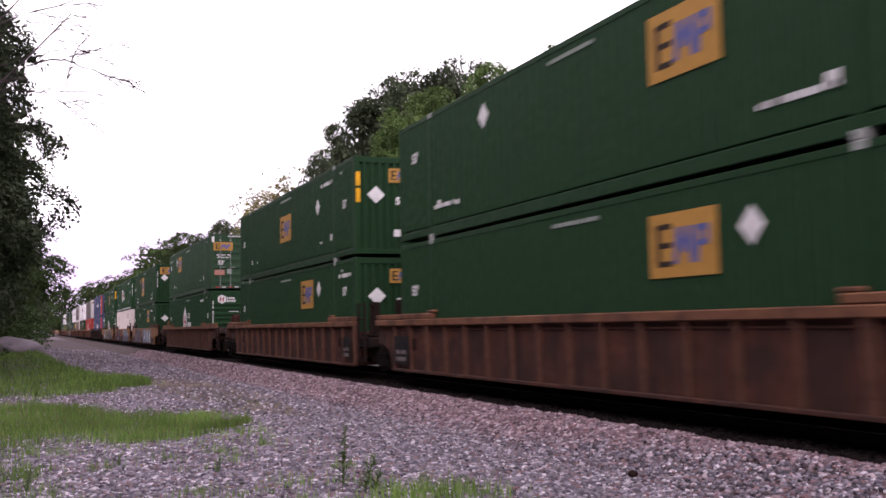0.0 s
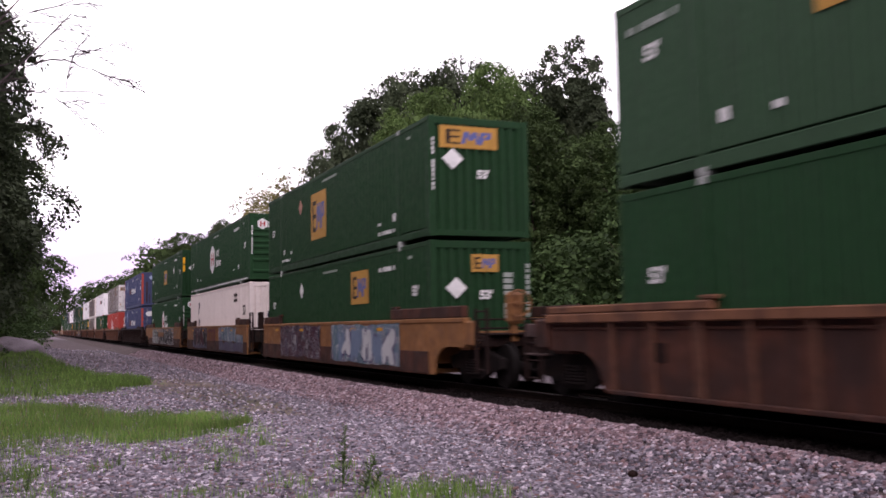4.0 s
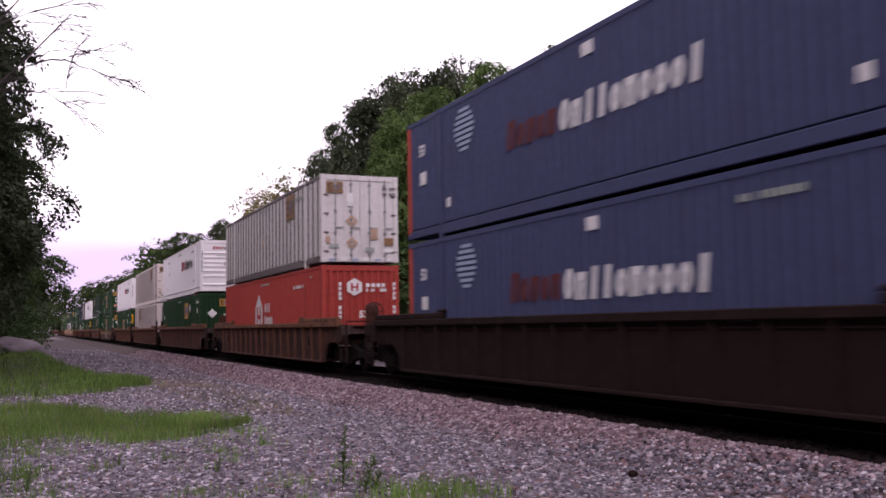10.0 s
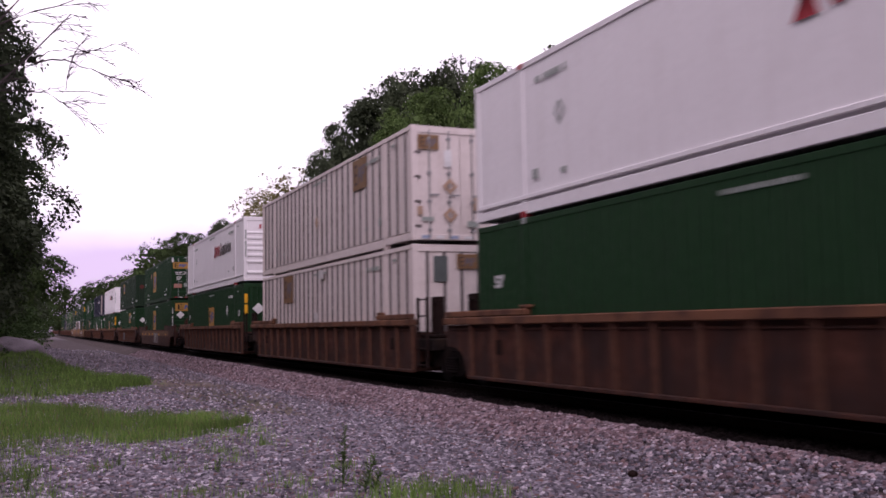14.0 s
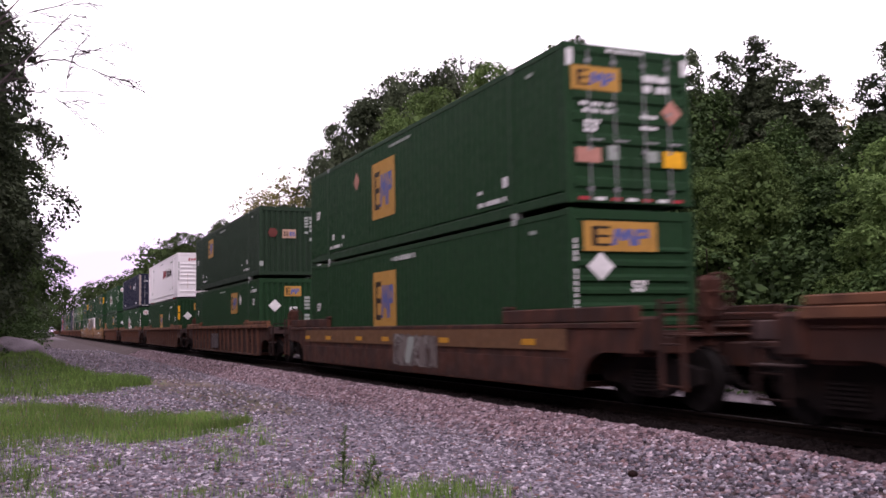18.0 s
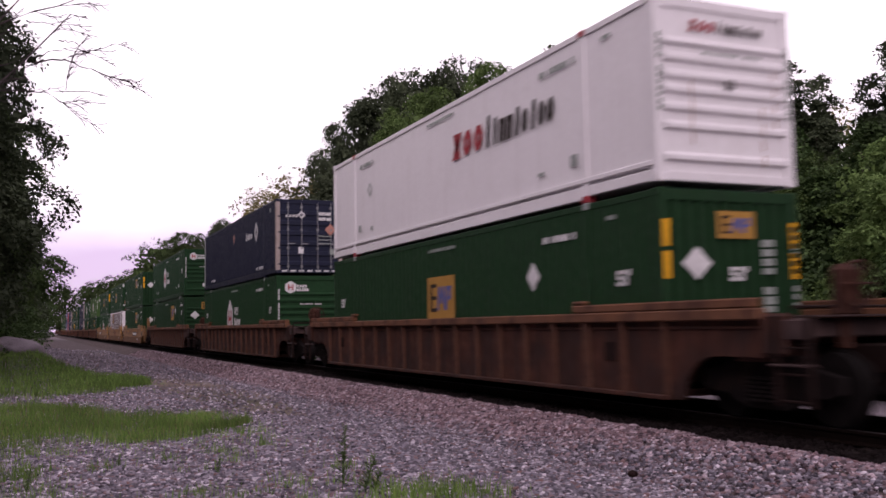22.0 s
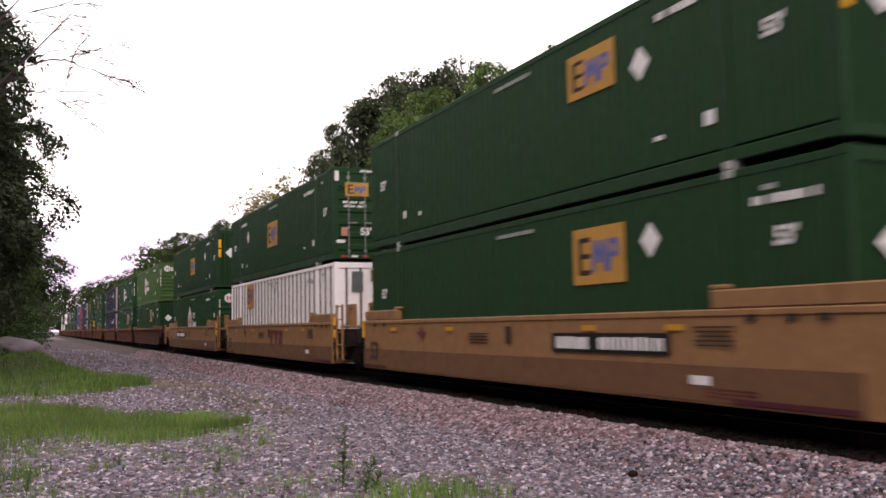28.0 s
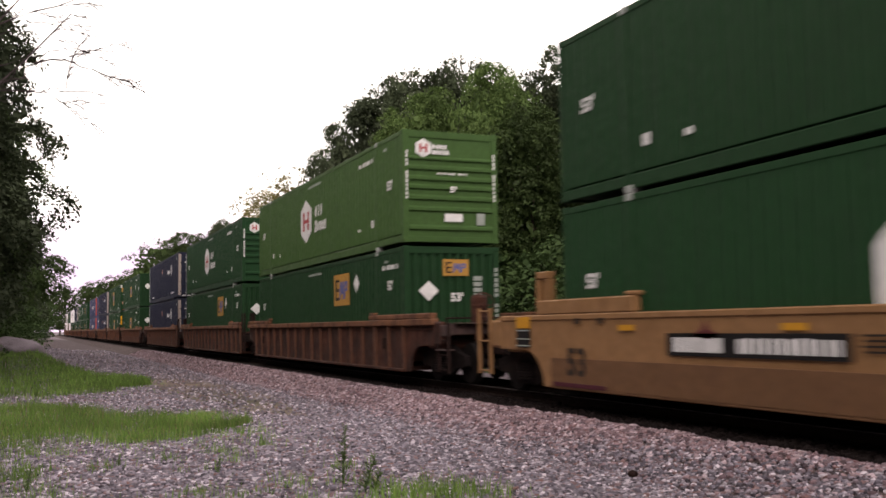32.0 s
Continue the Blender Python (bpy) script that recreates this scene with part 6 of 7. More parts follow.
def crown_leaves(rng, kind, height, radius, lobes, sprays, per, size, lump):
    """A crown of rounded boughs with dark gaps between them; each bough carries flat sprays of leaves."""
    pos, nor, big = [], [], []
    for i in range(lobes):
        a = i * 2.39996 + rng.uniform(-0.5, 0.5)
        h = ((i + rng.uniform(0, 1)) / lobes) ** (1.1 if kind == "slim" else 0.9)
        small = 1.22 - 0.78 * h if kind == "slim" else 1.08 - 0.3 * h
        rl = lump * rng.uniform(0.65, 1.3) * small
        r = max(0.0, wobble(kind, radius, a, h) * rng.uniform(0.55, 1.06) - 0.5 * rl)
        c = np.array([r * math.cos(a), r * math.sin(a), level(kind, height, h)])
        out = np.array([math.cos(a) * 0.8, math.sin(a) * 0.8, 0.55])
        for j in range(max(3, int(sprays * (rl / lump) ** 1.6))):
            d = rng.normal(size=3) + out * 0.75
            d /= np.linalg.norm(d)
            sc = c + d * rl * rng.uniform(0.72, 1.08) * np.array([1.0, 1.0, 0.78])
            k = int(per * rng.uniform(0.5, 1.4))
            w = lump * rng.uniform(0.2, 0.36)
            e1 = np.cross(d, (0.0, 0.0, 1.0)) + rng.normal(size=3) * 0.2
            e1 /= np.linalg.norm(e1)
            e2 = np.cross(e1, d * 0.55 + np.array([0, 0, 0.75]))
            e2 /= np.linalg.norm(e2)
            e3 = np.cross(e1, e2)
            g = np.clip(rng.normal(size=(k, 3)), -1.5, 1.5) * np.array([w * 0.75, w, w * 0.3])
            pos.append(sc + g @ np.stack([e1, e2, e3]))
            nor.append(d * 0.55 + np.array([0, 0, 0.75]) + rng.normal(size=(k, 3)) * 0.5)
    if kind != "sparse":
        for i in range(lobes * 60):
            a, h = rng.uniform(0, 2 * math.pi), rng.uniform(0.0, 0.9)
            r = wobble(kind, radius, a, h) * 0.72 * math.sqrt(rng.uniform(0.0, 1.0))
            big.append((r * math.cos(a), r * math.sin(a), level(kind, height, h)))
    p, nn = np.concatenate(pos), np.concatenate(nor)
    p[:, 2] *= height / np.percentile(p[:, 2], 99.7)
    p[:, 2] = np.maximum(p[:, 2], 0.05)
    v, f = leaves_at(rng, p, size, nn)
    if big:
        v2, f2 = leaves_at(rng, np.array(big), max(0.19, size * 1.9) if kind != "bush" else 0.09, rng.normal(size=(len(big), 3)))
        f = np.concatenate([f, f2 + len(v)])
        v = np.concatenate([v, v2])
    return v, f


def limbs(seed, height, radius, r0):
    r = random.Random(seed)
    bm = bmesh.new()

    def limb(a, b, ra, rb, segs=6):
        d = b - a
        m = Matrix.Translation((a + b) / 2) @ d.to_track_quat("Z", "Y").to_matrix().to_4x4()
        add_cyl(bm, ra, d.length, segs, m, rb)
    p = Vector((0, 0, -0.4))
    top = height * 0.9
    n = 6
    knots = [p]
    for i in range(1, n + 1):
        knots.append(Vector((r.uniform(-0.2, 0.2) * i * 0.4, r.uniform(-0.2, 0.2) * i * 0.4, -0.4 + (top + 0.4) * i / n)))
    for i in range(n):
        limb(knots[i], knots[i + 1], r0 * (1 - 0.93 * i / n), r0 * (1 - 0.93 * (i + 1) / n), 8)
    for i in range(14):
        h = r.uniform(0.2, 0.85)
        a = r.uniform(0, 2 * math.pi)
        k = min(n - 1, int(h * n))
        base = knots[k].lerp(knots[k + 1], h * n - k)
        reach = radius * r.uniform(0.5, 0.85) * (1.1 - 0.6 * h)
        mid = base + Vector((math.cos(a) * reach * 0.5, math.sin(a) * reach * 0.5, reach * 0.3))
        tip = base + Vector((math.cos(a + 0.2) * reach, math.sin(a + 0.2) * reach, reach * 0.75))
        limb(base, mid, r0 * 0.36 * (1.1 - h), r0 * 0.2 * (1.1 - h), 5)
        limb(mid, tip, r0 * 0.2 * (1.1 - h), 0.012, 5)
    return bm


TREES = {}


def tree_model(kind, seed, material, height, radius, lobes, sprays, per, size, lump):
    rng = np.random.default_rng(seed)
    v, f = crown_leaves(rng, kind, height, radius, lobes, sprays, per, size, lump)
    crown = mesh_from("crown", v, f, material)
    wood = to_mesh("trunk", limbs(seed, height, radius, 0.22 if kind != "bush" else 0.05))
    wood.materials.append(BARK)
    TREES[(kind, seed)] = (crown, wood, height)


tree_model("broad", 1, LEAF, 16, 4.4, 60, 26, 34, 0.098, 1.25)
tree_model("broad", 2, LEAF_DARK, 16, 4.1, 60, 26, 34, 0.098, 1.2)
tree_model("broad", 3, LEAF_BRIGHT, 14, 4.2, 56, 28, 34, 0.09, 1.15)
tree_model("slim", 4, LEAF_DARK, 15, 2.9, 74, 20, 30, 0.082, 0.8)
tree_model("slim", 5, LEAF_EDGE, 10, 2.9, 48, 24, 32, 0.08, 1.0)
tree_model("sparse", 6, LEAF_YOUNG, 12, 2.8, 50, 11, 16, 0.085, 0.85)
tree_model("bush", 7, LEAF_EDGE, 3.5, 2.6, 24, 20, 24, 0.058, 0.85)
tree_model("bush", 8, LEAF_EDGE, 4.0, 2.4, 24, 20, 24, 0.058, 0.85)
tree_model("broad", 9, LEAF, 16, 4.8, 40, 10, 14, 0.17, 1.5)
tree_model("column", 10, LEAF_DARK, 17, 3.6, 74, 26, 32, 0.09, 1.1)
tree_model("column", 11, LEAF, 15, 3.4, 70, 26, 32, 0.09, 1.05)


def plant(model, x, y, height, turn, label, wide=1.0):
    crown, wood, h = TREES[model]
    s = height / h
    nm = "bush" if model[0] == "bush" else "tree"
    ob = thing(nm, label, nm, "woodland along the track")
    ob.matrix_basis = pose(x, y, ground_z(x, y), 0, 0, turn) @ Matrix.Diagonal((s * wide, s * wide, s, 1))
    part("trunk", wood, None, ob)
    part("crown", crown, None, ob)


L_BROAD, L_DARK, L_FRESH = "tall leafy green tree with an uneven crown", "dark green leafy tree with a dense crown", "bright green leafy tree"
L_SLIM, L_THIN, L_BUSH = "slender dark green tree with a pointed top", "thin young tree with sparse yellowish leaves", "dense green undergrowth bush"
B1, B2, B3, S4, S5, SP, U7, U8, B9 = ("broad", 1), ("broad", 2), ("broad", 3), ("slim", 4), ("slim", 5), ("sparse", 6), ("bush", 7), ("bush", 8), ("broad", 9)
C10, C11 = ("column", 10), ("column", 11)
PLANTS = [
    (B9, -200, 23, 20.5, 0, L_DARK, 1), (B9, -235, 24, 18, 50, L_BROAD, 1.1), (B9, -280, 25, 19, 90, L_BROAD, 1.2), (B9, -330, 24, 20, 130, L_BROAD, 1.3),
    (B2, -175, 25, 17, 200, L_DARK, 1.1), (B1, -145, 21, 16.3, 30, L_BROAD, 1), (B2, -120, 22, 15.5, 80, L_DARK, 1), (B1, -105, 24, 14.5, 250, L_BROAD, 1),
    (SP, -88, 19.5, 15.0, 10, L_THIN, 1), (SP, -77, 19, 15.2, 140, L_THIN, 1), (SP, -80, 22, 13.5, 220, L_THIN, 1.1), (SP, -83, 20, 14.2, 300, L_THIN, 1.1),
    # tall dark oaks with fresher growth before them
    (B2, -77.5, 23, 17.0, 60, L_DARK, 0.85), (B2, -71.5, 23.5, 18.3, 170, L_DARK, 0.88), (B2, -65.2, 23.8, 19.9, 290, L_DARK, 0.85), (B2, -60.5, 24.5, 19.6, 30, L_DARK, 0.82), (B2, -56.8, 26, 19.5, 120, L_DARK, 0.82),
    (B3, -52.3, 21.8, 16.0, 20, L_FRESH, 0.74), (B3, -57.0, 21.2, 14.6, 200, L_FRESH, 0.7), (B3, -46, 23, 16.2, 120, L_FRESH, 0.66), (B2, -50.5, 27.5, 17.2, 300, L_DARK, 0.7),
    (S4, -51.2, 30, 19.2, 0, L_SLIM, 0.85), (S4, -49.2, 30.5, 19.3, 70, L_SLIM, 0.85), (S4, -45.6, 29.5, 17.0, 100, L_SLIM, 0.8), (B1, -41.5, 23, 12.8, 220, L_BROAD, 0.9), (B1, -38, 26, 11.5, 10, L_BROAD, 1),
    # pointed dark trees in a row, with a gap of sky
    (S4, -40.8, 31, 15.0, 40, L_SLIM, 1.0), (S4, -39.0, 31, 15.7, 140, L_SLIM, 0.95), (S4, -36.2, 31, 14.9, 240, L_SLIM, 0.95), (S4, -34.0, 31, 15.0, 300, L_SLIM, 1.1), (S4, -32.2, 31, 13.3, 10, L_SLIM, 1.2), (S4, -30.9, 31.5, 12.4, 80, L_SLIM, 1.2),
    (S4, -27.6, 31, 11.6, 60, L_SLIM, 1.1), (B2, -25.6, 32, 13.0, 150, L_DARK, 0.95), (B2, -21, 34, 13, 0, L_DARK, 1), (SP, -34.2, 36, 12.4, 200, L_THIN, 1.0),
    # lower fresh growth at the wood's edge
    (S5, -30.4, 25, 11.2, 20, L_FRESH, 0.95), (S5, -24.3, 23, 8.4, 80, L_FRESH, 1.05), (S5, -30.2, 23, 8.0, 180, L_FRESH, 1.1), (S5, -25.4, 22, 6.9, 230, L_FRESH, 1.1), (S5, -20.2, 22.5, 7.6, 320, L_FRESH, 1.2), (S5, -35, 24, 9.5, 30, L_FRESH, 1.0),
    (S5, -21.7, 22, 6.4, 130, L_FRESH, 1.2), (B1, -28, 27, 8.5, 20, L_BROAD, 1.1), (B1, -23, 26, 8.0, 200, L_BROAD, 1.1), (B1, -34, 27, 9.5, 100, L_BROAD, 1.0),
    (B3, -17.5, 21, 6.8, 90, L_FRESH, 1.2), (B3, -24, 21.5, 7.5, 330, L_FRESH, 1), (B1, -13, 22, 8, 70, L_BROAD, 1.2),
    (U7, -20.5, 20.3, 4.4, 0, L_BUSH, 1.2), (U8, -16.5, 19.6, 3.5, 60, L_BUSH, 1.3), (U7, -25, 21.0, 5.1, 110, L_BUSH, 1.2), (U7, -30, 21.3, 5.5, 200, L_BUSH, 1.2),
    (U8, -13, 20.3, 4.4, 20, L_BUSH, 1.2), (U7, -35.5, 21.3, 5.7, 300, L_BUSH, 1.3), (U7, -42, 21.3, 6.1, 30, L_BUSH, 1.3), (U7, -50, 21.6, 6.6, 90, L_BUSH, 1.4),
    (U7, -60, 21.4, 7.2, 150, L_BUSH, 1.5), (U8, -72, 21.4, 7.2, 220, L_BUSH, 1.5), (U7, -9, 20.8, 4.4, 40, L_BUSH, 1.3),
    # beside the clearing
    (C10, -40, -2.95, 16.6, 0, L_BROAD, 0.95), (C11, -47, -3.0, 14.8, 70, L_BROAD, 0.95), (C10, -36, -4.7, 18.0, 200, L_DARK, 1.0), (C11, -55, -3.1, 13.6, 40, L_DARK, 1.0), (B1, -63, -4.0, 13.0, 90, L_BROAD, 0.9), (B1, -76, -3.8, 12.5, 140, L_DARK, 1.0),
    (B1, -92, -3.4, 12.5, 200, L_BROAD, 1.1), (B2, -115, -3.0, 12.5, 260, L_DARK, 1.2), (B2, -145, -2.6, 13, 30, L_BROAD, 1.3), (U7, -47, -6.0, 4.6, 10, L_BUSH, 1.1), (U7, -56, -5.4, 5.2, 60, L_BUSH, 1.1), (U7, -40, -7.2, 4.2, 90, L_BUSH, 1.0),
    (U7, -70, -3.9, 5.5, 80, L_BUSH, 1.1), (U7, -88, -3.8, 6, 150, L_BUSH, 1.2), (U7, -120, -3.0, 6, 220, L_BUSH, 1.3), (U7, -180, -3.6, 7, 20, L_BUSH, 1.5), (B9, -230, -1, 15, 20, L_BROAD, 1.2),
    (B9, -150, -6, 17, 20, L_BROAD, 1.3), (B9, -190, -4, 17, 70, L_BROAD, 1.3),
    # woodland behind the path: unseen rows at y -14 to -18 added to shade cars
    (B9, 34, -16, 17, 20, L_BROAD, 1.5), (B9, 24, -18, 18, 80, L_BROAD, 1.5), (B9, 14, -15, 17, 140, L_BROAD, 1.5), (B9, 4, -17, 18, 200, L_BROAD, 1.5),
    (B9, -6, -15, 17, 260, L_BROAD, 1.5), (B9, -16, -17, 18, 320, L_BROAD, 1.5), (B9, -26, -15, 17, 10, L_BROAD, 1.5), (B9, -30, -14, 17, 110, L_BROAD, 1.4),
    (B9, 44, -4, 17, 30, L_BROAD, 1.5), (B9, 46, 24, 17, 60, L_BROAD, 1.5), (B9, 30, 26, 15, 90, L_BROAD, 1.4), (B9, 14, 26, 14, 120, L_BROAD, 1.4), (B9, -2, 25, 12, 150, L_BROAD, 1.3),
    (B9, -340, 8, 17, 20, L_BROAD, 1.4), (B9, -350, 18, 19, 60, L_DARK, 1.4), (B9, -345, -4, 18, 100, L_BROAD, 1.4),
]
for pl in PLANTS:
    plant(*pl)

# bare dead tree beside the path
def dead_tree():
    ob = thing("dead_tree", "bare dead tree with thin leafless branches", "tree", m=pose(-16, -2.9, -0.45))
    bm = bmesh.new()
    knots = [(0, 0, -0.3, 0.16), (0.05, 0.1, 1.6, 0.14), (0.0, 0.3, 3.4, 0.115), (-0.1, 0.5, 5.2, 0.08), (0.0, 0.6, 7.4, 0.035)]
    for (x0, y0, z0, r0), (x1, y1, z1, r1) in zip(knots, knots[1:]):
        a, c = Vector((x0, y0, z0)), Vector((x1, y1, z1))
        add_cyl(bm, r0, (c - a).length, 8, Matrix.Translation((a + c) / 2) @ (c - a).to_track_quat("Z", "Y").to_matrix().to_4x4(), r1)
    part("trunk", bm, DEADWOOD, ob)
    r = random.Random(12)

    def twig(bm, a, d, length, rad, depth):
        p = Vector(a)
        d = Vector(d).normalized()
        n = 7
        line, radii = [p.copy()], [rad]
        for i in range(n):
            p = p + d * (length / n)
            line.append(p.copy())
            radii.append(max(0.0055, rad * (1 - 0.8 * (i + 1) / n)))
            if depth and i > 0 and r.random() < 0.8:
                side = Vector((r.uniform(-0.5, 0.5), r.uniform(-0.1, 0.7), r.uniform(-0.75, 0.75)))
                twig(bm, p, d * 0.8 + side, length * r.uniform(0.25, 0.55), max(0.005, radii[-1] * 0.6), depth - 1)
            d = (d + Vector((r.uniform(-0.2, 0.2), r.uniform(-0.1, 0.1), r.uniform(-0.22, 0.2)))).normalized()
        add_tube(bm, line, radii, 5)
    # starts and ends, the bend at the middle, the thickness, and how finely it forks
    for a, c, bend, rad, forks in (((0, 0.35, 3.5), (0.1, 3.34, 6.8), -0.08, 0.024, 1), ((0, 2.85, 6.02), (0, 4.0, 6.42), -0.06, 0.012, 1), ((0, 3.25, 6.08), (0.1, 4.05, 5.82), 0.03, 0.009, 1),
                                   ((0, 0.5, 5.33), (0, 3.62, 5.6), 0.03, 0.016, 1), ((0, 0.5, 5.55), (0.1, 3.5, 7.1), 0.05, 0.02, 1), ((0, 2.7, 6.66), (0, 3.25, 6.62), 0.03, 0.007, 1), ((0, 3.2, 6.4), (0, 3.62, 6.27), 0.05, 0.007, 0),
                                   ((0, 2.9, 6.1), (0, 3.6, 6.28), 0.07, 0.007, 1), ((0, 0.6, 4.4), (-0.1, 2.62, 7.05), 0.0, 0.028, 0), ((0, 0.5, 5.1), (0, 2.95, 6.13), 0.03, 0.016, 0), ((0, 2.9, 5.6), (0, 3.4, 5.3), 0.0, 0.006, 1), ((0, 3.3, 5.62), (0, 3.35, 5.85), 0.02, 0.005, 1)):
        bm = bmesh.new()
        a, c = Vector(a), Vector(c)
        n = 9
        line = [a.lerp(c, i / n) + Vector((r.uniform(-0.03, 0.03), r.uniform(-0.02, 0.02), bend * math.sin(math.pi * i / n) + r.uniform(-0.025, 0.025))) for i in range(n + 1)]
        add_tube(bm, line, [max(0.007, rad * 1.5 * (1 - 0.75 * i / n)) for i in range(n + 1)], 5)
        for i in range(5, n + 1):
            if forks and r.random() < 0.75:
                twig(bm, line[i], (c - a).normalized() + Vector((r.uniform(-0.4, 0.4), r.uniform(-0.1, 0.5), r.uniform(-0.8, 0.8))), r.uniform(0.2, 0.5), 0.006, 1)
        part("branch", bm, DEADWOOD, ob)


dead_tree()


# ---- stones, grass and weeds ----
def stones(name, rng, xy, size, height, material, label, category, squash=0.75):
    """Broken stones: cubes with shaken corners, half sunk in the ground."""
    n = len(xy)
    cube = np.array([(x, y, z) for x in (-1, 1) for y in (-1, 1) for z in (-1, 1)], dtype=np.float32)
    quads = np.array([(0, 1, 3, 2), (4, 6, 7, 5), (0, 4, 5, 1), (2, 3, 7, 6), (0, 2, 6, 4), (1, 5, 7, 3)])
    v = cube[None] + rng.uniform(-0.45, 0.45, size=(n, 8, 3))
    v *= rng.uniform(0.55, 1.2, size=(n, 1, 3))
    q = rng.normal(size=(n, 4))
    q /= np.linalg.norm(q, axis=1)[:, None]
    w, x, y, z = q.T
    rot = np.stack([1 - 2 * (y * y + z * z), 2 * (x * y - z * w), 2 * (x * z + y * w), 2 * (x * y + z * w), 1 - 2 * (x * x + z * z), 2 * (y * z - x * w),
                    2 * (x * z - y * w), 2 * (y * z + x * w), 1 - 2 * (x * x + y * y)], axis=1).reshape(n, 3, 3)
    v = np.einsum("nij,nkj->nki", rot, v) * np.array([1, 1, squash])
    v *= (size * rng.uniform(0.55, 1.5, size=n) ** 1.3)[:, None, None] * 0.5
    base = np.array([height(a, c) for a, c in xy])
    v[:, :, 0] += xy[:, 0:1]
    v[:, :, 1] += xy[:, 1:2]
    v[:, :, 2] += base[:, None] + size * 0.16
    f = (np.arange(n)[:, None, None] * 8 + quads[None]).reshape(-1, 4)
    me = mesh_from(name, v.reshape(-1, 3), f, material)
    return tagged(new(name, me), label, category, kind="stuff")


def scatter(rng, x0, x1, y0, y1, per_m2):
    n = int((x1 - x0) * (y1 - y0) * per_m2)
    return np.stack([rng.uniform(x0, x1, n), rng.uniform(y0, y1, n)], axis=1)


rng = np.random.default_rng(4)
g_xy = np.concatenate([scatter(rng, -5, 9, -4, 6.4, 90), scatter(rng, -13, -5, -1, 6.6, 900), scatter(rng, -19, -13, -2, 6.6, 720), scatter(rng, -30, -19, -2, 6.6, 300), scatter(rng, -52, -30, -2, 6.4, 80), scatter(rng, -95, -52, 0.5, 6.3, 34)])
bare = np.hypot((g_xy[:, 0] + 28) / 9, (g_xy[:, 1] - 4.6) / 1.3) + 0.5 * np.array([noise.noise((a * 0.6, c * 0.9, 7)) for a, c in g_xy])
g_xy = g_xy[(bare > 0.95) | (rng.uniform(size=len(g_xy)) < 0.22)]
stones("gravel", rng, g_xy, 0.040, ground_z, GRAVEL_ST, "loose grey crushed gravel", "gravel", 0.62)
b_xy = np.concatenate([scatter(rng, -20, -4, 6.1, 7.95, 1000), scatter(rng, -4, 10, 6.1, 7.95, 150), scatter(rng, -38, -20, 6.1, 7.95, 480), scatter(rng, -75, -38, 6.1, 7.95, 150), scatter(rng, -25, 0, 11.2, 13.0, 90)])
foot = np.interp(b_xy[:, 0], [-35, -22, -13, -10.5, -8], [6.3, 6.6, 6.8, 7.35, 7.6])
share = np.clip((b_xy[:, 1] - foot + 0.3) / 0.7, 0, 1) ** 1.3 + 0.08 > rng.uniform(size=len(b_xy))
stones("gravel", rng, b_xy[~share], 0.038, lambda x, y: max(ground_z(x, y), ballast_z(x, y)), GRAVEL_ST, "grey gravel mixed into the foot of the ballast", "gravel", 0.62)
stones("ballast_stones", rng, b_xy[share], 0.044, ballast_z, BALLAST_ST, "pinkish brown crushed stone on the ballast shoulder", "ballast", 0.65)
# stones toned nearly black to carry the under-train shade
d_xy = np.concatenate([scatter(rng, -34, -2, 7.97, 8.75, 260), scatter(rng, -30, -2, 8.9, 10.2, 60)])
stones("track_bed_stones", rng, d_xy, 0.06, ballast_z, BED_ST, "stones between and beside the rails, coloured dark for the train's shade", "ballast")

tie_mesh = to_mesh("tie", boxed(-0.115, 0.115, -1.3, 1.3, -0.17, 0.0, bevel=0.015))
tie_mesh.materials.append(TIE)
for i in range(90):
    tie = new("tie", tie_mesh)
    tie.parent = track
    tie.matrix_basis = pose(-48 + 0.54 * i, TRACK_Y + rng.uniform(-0.03, 0.03), -0.175, 0, 0, rng.uniform(-1, 1))


def blades(name, rng, xy, tall, wide, material, label, category="grass"):
    """Grass: bent tapering blades."""
    n = len(xy)
    base = np.array([ground_z(a, c) for a, c in xy])
    a = rng.uniform(0, 2 * math.pi, n)
    h = tall * rng.uniform(0.35, 1.3, n) * np.array([1 + 0.55 * noise.noise((p * 0.8, q * 0.8, 9)) + 0.45 * noise.noise((p * 2.6, q * 2.6, 4)) for p, q in xy])
    lean = rng.uniform(0.05, 0.5, n) * h
    la = rng.uniform(0, 2 * math.pi, n)
    root = np.stack([xy[:, 0], xy[:, 1], base - 0.01], axis=1)
    side = np.stack([np.cos(a), np.sin(a), np.zeros(n)], axis=1) * (wide * rng.uniform(0.6, 1.3, n))[:, None]
    mid = root + np.stack([np.cos(la) * lean * 0.3, np.sin(la) * lean * 0.3, h * 0.6], axis=1)
    tip = root + np.stack([np.cos(la) * lean, np.sin(la) * lean, h], axis=1)
    v = np.stack([root - side, root + side, mid + side * 0.7, mid - side * 0.7, tip], axis=1).reshape(-1, 3)
    k = np.arange(n)[:, None] * 5
    f = np.concatenate([k + np.array([[0, 1, 2]]), k + np.array([[0, 2, 3]]), k + np.array([[3, 2, 4]])])
    me = mesh_from(name, v, f, material)
    return tagged(new(name, me), label, category, kind="stuff")


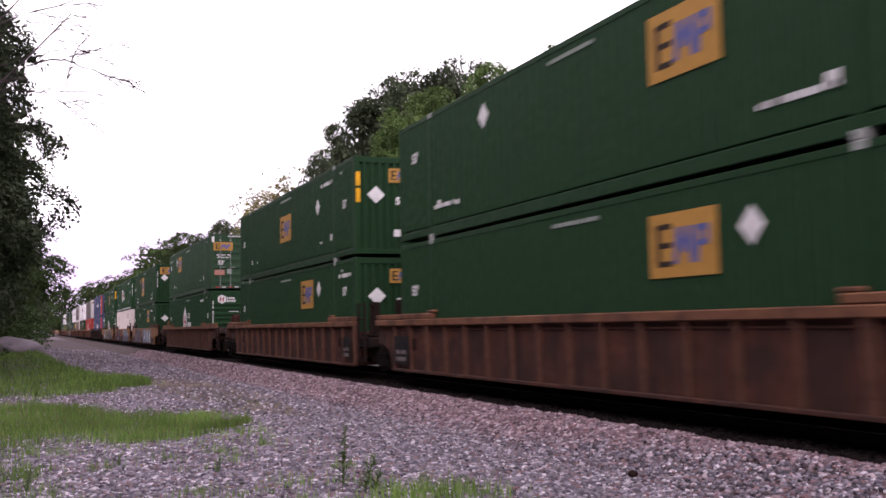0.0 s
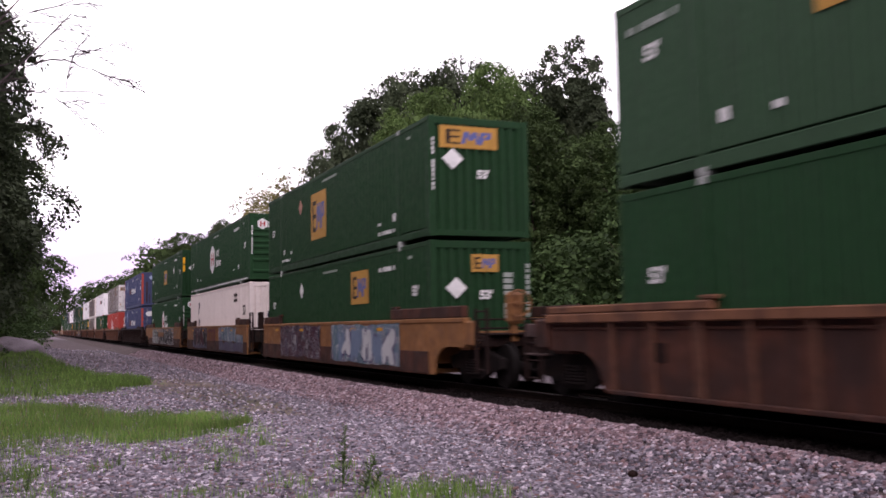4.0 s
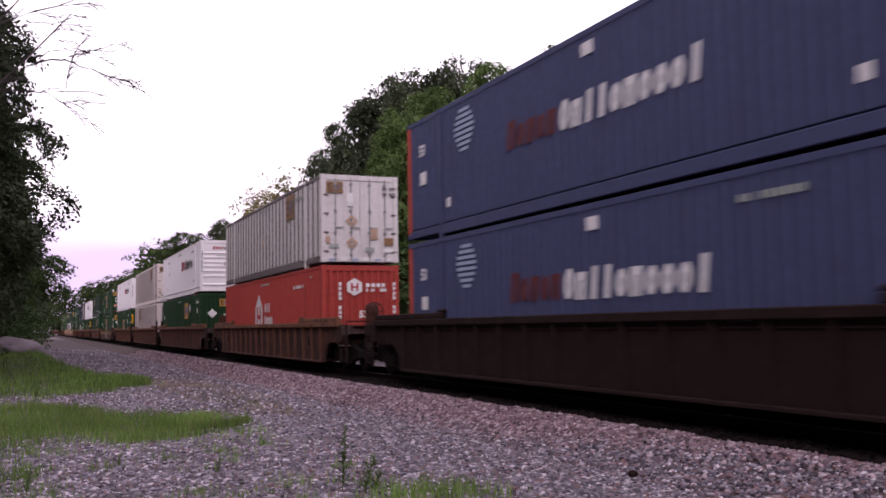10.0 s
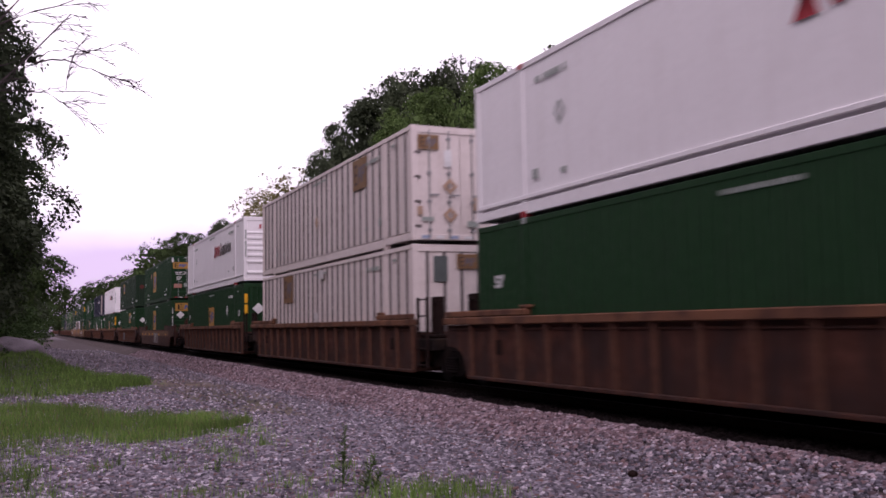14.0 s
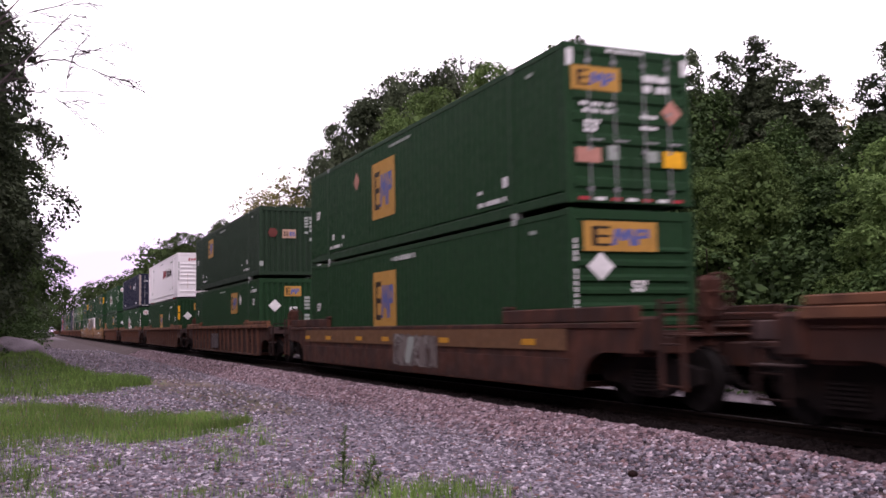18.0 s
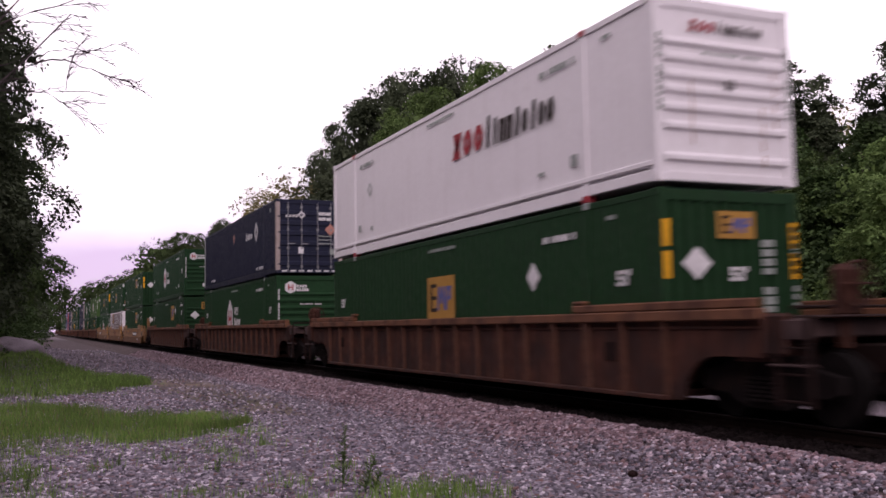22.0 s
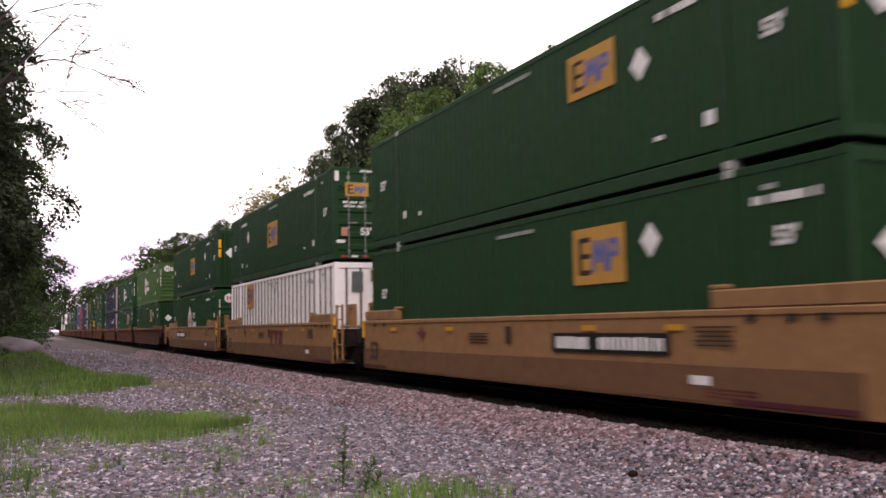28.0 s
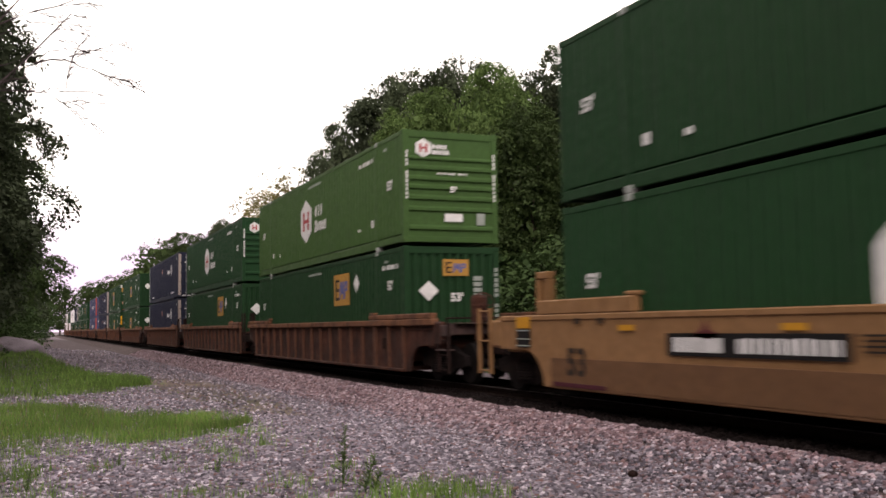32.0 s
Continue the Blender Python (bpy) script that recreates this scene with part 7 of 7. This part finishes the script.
def patch(rng, n, near, far, y0, y1, ragged):
    """Places between a near and a far edge, each given as y and x along it."""
    y = rng.uniform(y0, y1, n)
    lo, hi = np.interp(y, *near), np.interp(y, *far)
    x = lo + (hi - lo) * rng.uniform(0, 1, n)
    keep = np.array([noise.noise((a * 0.9, c * 0.9, 5)) + 0.5 * noise.noise((a * 3.1, c * 3.1, 1)) for a, c in zip(x, y)])
    edge = np.minimum(1.0, np.minimum(np.abs(x - lo), np.abs(x - hi)) / 2.4)
    ok = keep * 1.5 + edge * 0.95 + rng.uniform(-0.75, 0.75, n) > ragged
    return np.stack([x, y], axis=1)[ok]


tongue = patch(rng, 70000, ([-4, -0.4, 0.7, 1.9, 3.0, 4.05], [-16.2, -15.6, -15.3, -15.2, -16.4, -18.1]), ([-4, -0.7, 0.8, 2.0, 3.5, 4.1], [-26.5, -25.5, -23.4, -20.6, -19.1, -18.3]), -4, 4.1, 0.52)
pick = rng.uniform(size=len(tongue))
blades("grass", rng, tongue[pick < 0.62], 0.19, 0.0048, GRASS, "low bright green grass on the gravel")
blades("grass", rng, tongue[pick > 0.7], 0.16, 0.0048, GRASS_SHADED, "darker green blades among the grass")
bank = patch(rng, 60000, ([-8, -0.8, 0.2, 0.9, 2.1, 3.5], [-24, -25.0, -26.0, -27.6, -28.3, -31.5]), ([-8, 0.0, 1.5, 2.4, 3.5], [-75, -62, -46.5, -38, -34]), -8, 3.5, 0.5)
blades("dry_grass", rng, np.concatenate([tongue[::12], bank[::12]]), 0.19, 0.005, STRAW, "dry straw-coloured stalks among the grass")
pick = rng.uniform(size=len(bank))
blades("grass", rng, bank[pick < 0.6], 0.24, 0.009, GRASS, "taller green grass on the bank by the trees")
blades("grass", rng, bank[pick > 0.65], 0.22, 0.009, GRASS_SHADED, "darker green blades on the bank by the trees")
front = np.stack([rng.normal(-9.0, 0.28, 950), rng.normal(3.72, 0.42, 950)], axis=1)
blades("grass", rng, front, 0.17, 0.005, GRASS, "tuft of fresh green grass")
fringe = np.concatenate([tongue[::9] + np.stack([rng.exponential(1.1, len(tongue[::9])) + 0.3, rng.normal(0, 0.3, len(tongue[::9]))], axis=1) * np.array([1, 1]), bank[::9] + np.stack([rng.exponential(1.2, len(bank[::9])), rng.normal(0, 0.4, len(bank[::9]))], axis=1)])
blades("grass", rng, fringe[fringe[:, 0] < -11.0], 0.13, 0.005, GRASS, "sparse short grass at the edge of the gravel")
spots = [(-16.5 + 7.0 * u, -1.2 + 4.9 * w) for u, w in rng.uniform(0, 1, size=(64, 2)) if noise.noise((u * 3, w * 3, 2)) > -0.15]
spots += [(-16.2 + 5.6 * u, -0.55 + 0.95 * w * w) for u, w in rng.uniform(0, 1, size=(34, 2))]
tufts = np.concatenate([np.stack([rng.normal(x, rng.uniform(0.05, 0.2), k), rng.normal(y, rng.uniform(0.05, 0.2), k)], axis=1) for (x, y), k in zip(spots, rng.integers(8, 46, len(spots)))])
blades("grass", rng, tufts, 0.17, 0.005, GRASS, "thin scattered weeds in the gravel")


def weed(x, y, tall, n, leaf, label, lean=0.05):
    ob = thing("weed", label, "weed", m=pose(x, y, ground_z(x, y) - 0.02))
    r = np.random.default_rng(int(tall * 1000))
    bm = bmesh.new()
    add_bar(bm, (0, 0, 0), (lean * 0.4, lean * 0.3, tall * 0.6), 0.006)
    add_bar(bm, (lean * 0.4, lean * 0.3, tall * 0.6), (lean, lean * 0.5, tall), 0.004)
    part("stem", bm, WEED, ob)
    h = r.uniform(0.08, 1.0, n) ** 0.8
    a = r.uniform(0, 2 * math.pi, n)
    up = r.uniform(0.2, 1.1, n)
    ln = leaf * (1.15 - 0.6 * h) * r.uniform(0.6, 1.2, n)
    root = np.stack([lean * h * 0.7, lean * h * 0.45, tall * h], axis=1)
    d = np.stack([np.cos(a), np.sin(a), up], axis=1)
    d /= np.linalg.norm(d, axis=1)[:, None]
    s = np.stack([-np.sin(a), np.cos(a), np.zeros(n)], axis=1) * (ln * 0.075)[:, None]
    tip = root + d * ln[:, None]
    mid = root + d * ln[:, None] * 0.5 + np.array([0, 0, 1]) * (ln * 0.08)[:, None]
    v = np.stack([root, mid + s, tip, mid - s], axis=1).reshape(-1, 3)
    part("leaves", mesh_from("leaves", v, np.arange(4 * n).reshape(-1, 4), WEED), None, ob)


weed(-9.94, 3.08, 0.72, 150, 0.11, "tall upright weed with narrow green leaves")
weed(-9.72, 3.25, 0.42, 110, 0.13, "bushy low weed with feathery leaves", 0.16)
weed(-9.62, 3.32, 0.26, 90, 0.12, "small weed with narrow green leaves", 0.1)
weed(-11.5, -0.05, 0.24, 110, 0.06, "thin weed growing in the gravel", 0.08)
weed(-12.8, 1.0, 0.2, 100, 0.06, "small weed growing in the gravel", 0.06)
weed(-11.7, 2.05, 0.22, 110, 0.06, "low weed growing in the gravel", 0.07)

# gravel heap at the edge of the clearing
bm = bmesh.new()
bmesh.ops.create_icosphere(bm, subdivisions=4, radius=1.0)
for v in bm.verts:
    k = 1 + 0.12 * noise.noise(v.co * 2.0) + 0.06 * noise.noise(v.co * 6.0)
    v.co = Vector((v.co.x * 3.6 * k, v.co.y * 1.9 * k, v.co.z * 0.95 * k))
heap = part("mound", bm, GROUND, at=(-62, -1.2, 0.05))
for p in heap.data.polygons:
    p.use_smooth = True
tagged(heap, "low heap of grey gravel at the edge of the grass", "mound")
bm = bmesh.new()
bmesh.ops.create_icosphere(bm, subdivisions=2, radius=0.062)
for v in bm.verts:
    v.co *= 1 + 0.3 * noise.noise(v.co * 9)
    v.co.z *= 0.7
tagged(part("rock", bm, RUST_DK, at=(-9.3, 6.36, -0.44)), "dark brown fist-sized rock on the gravel", "rock")

# ---- what moves ----


def motions():
    """All that moves: cars and containers run along the track, wheels turn while they pass near."""
    for ob, x, z in MOVERS:
        walk(ob, [(t, pose(x + run(t), TRACK_Y, z)) for t in range(0, 33, 4)])
    for (ob, spin), (_, x, _) in zip(WHEELS, MOVERS[::3]):
        for w in spin:
            dx = w.location.x
            times = [0.0] + [k * 0.05 for k in range(1, 640) if -26 < x + run(k * 0.05) + w.parent.location.x < 6] + [32.0]
            rows, angle, last = [], 0.0, None
            for t in times:
                if last is not None and t - last < 0.06:
                    angle += math.degrees((run(t) - run(last)) / 0.482)
                rows.append((t, pose(dx, 0, 0.457, 0, angle, 0)))
                last = t
            walk(w, rows)


motions()
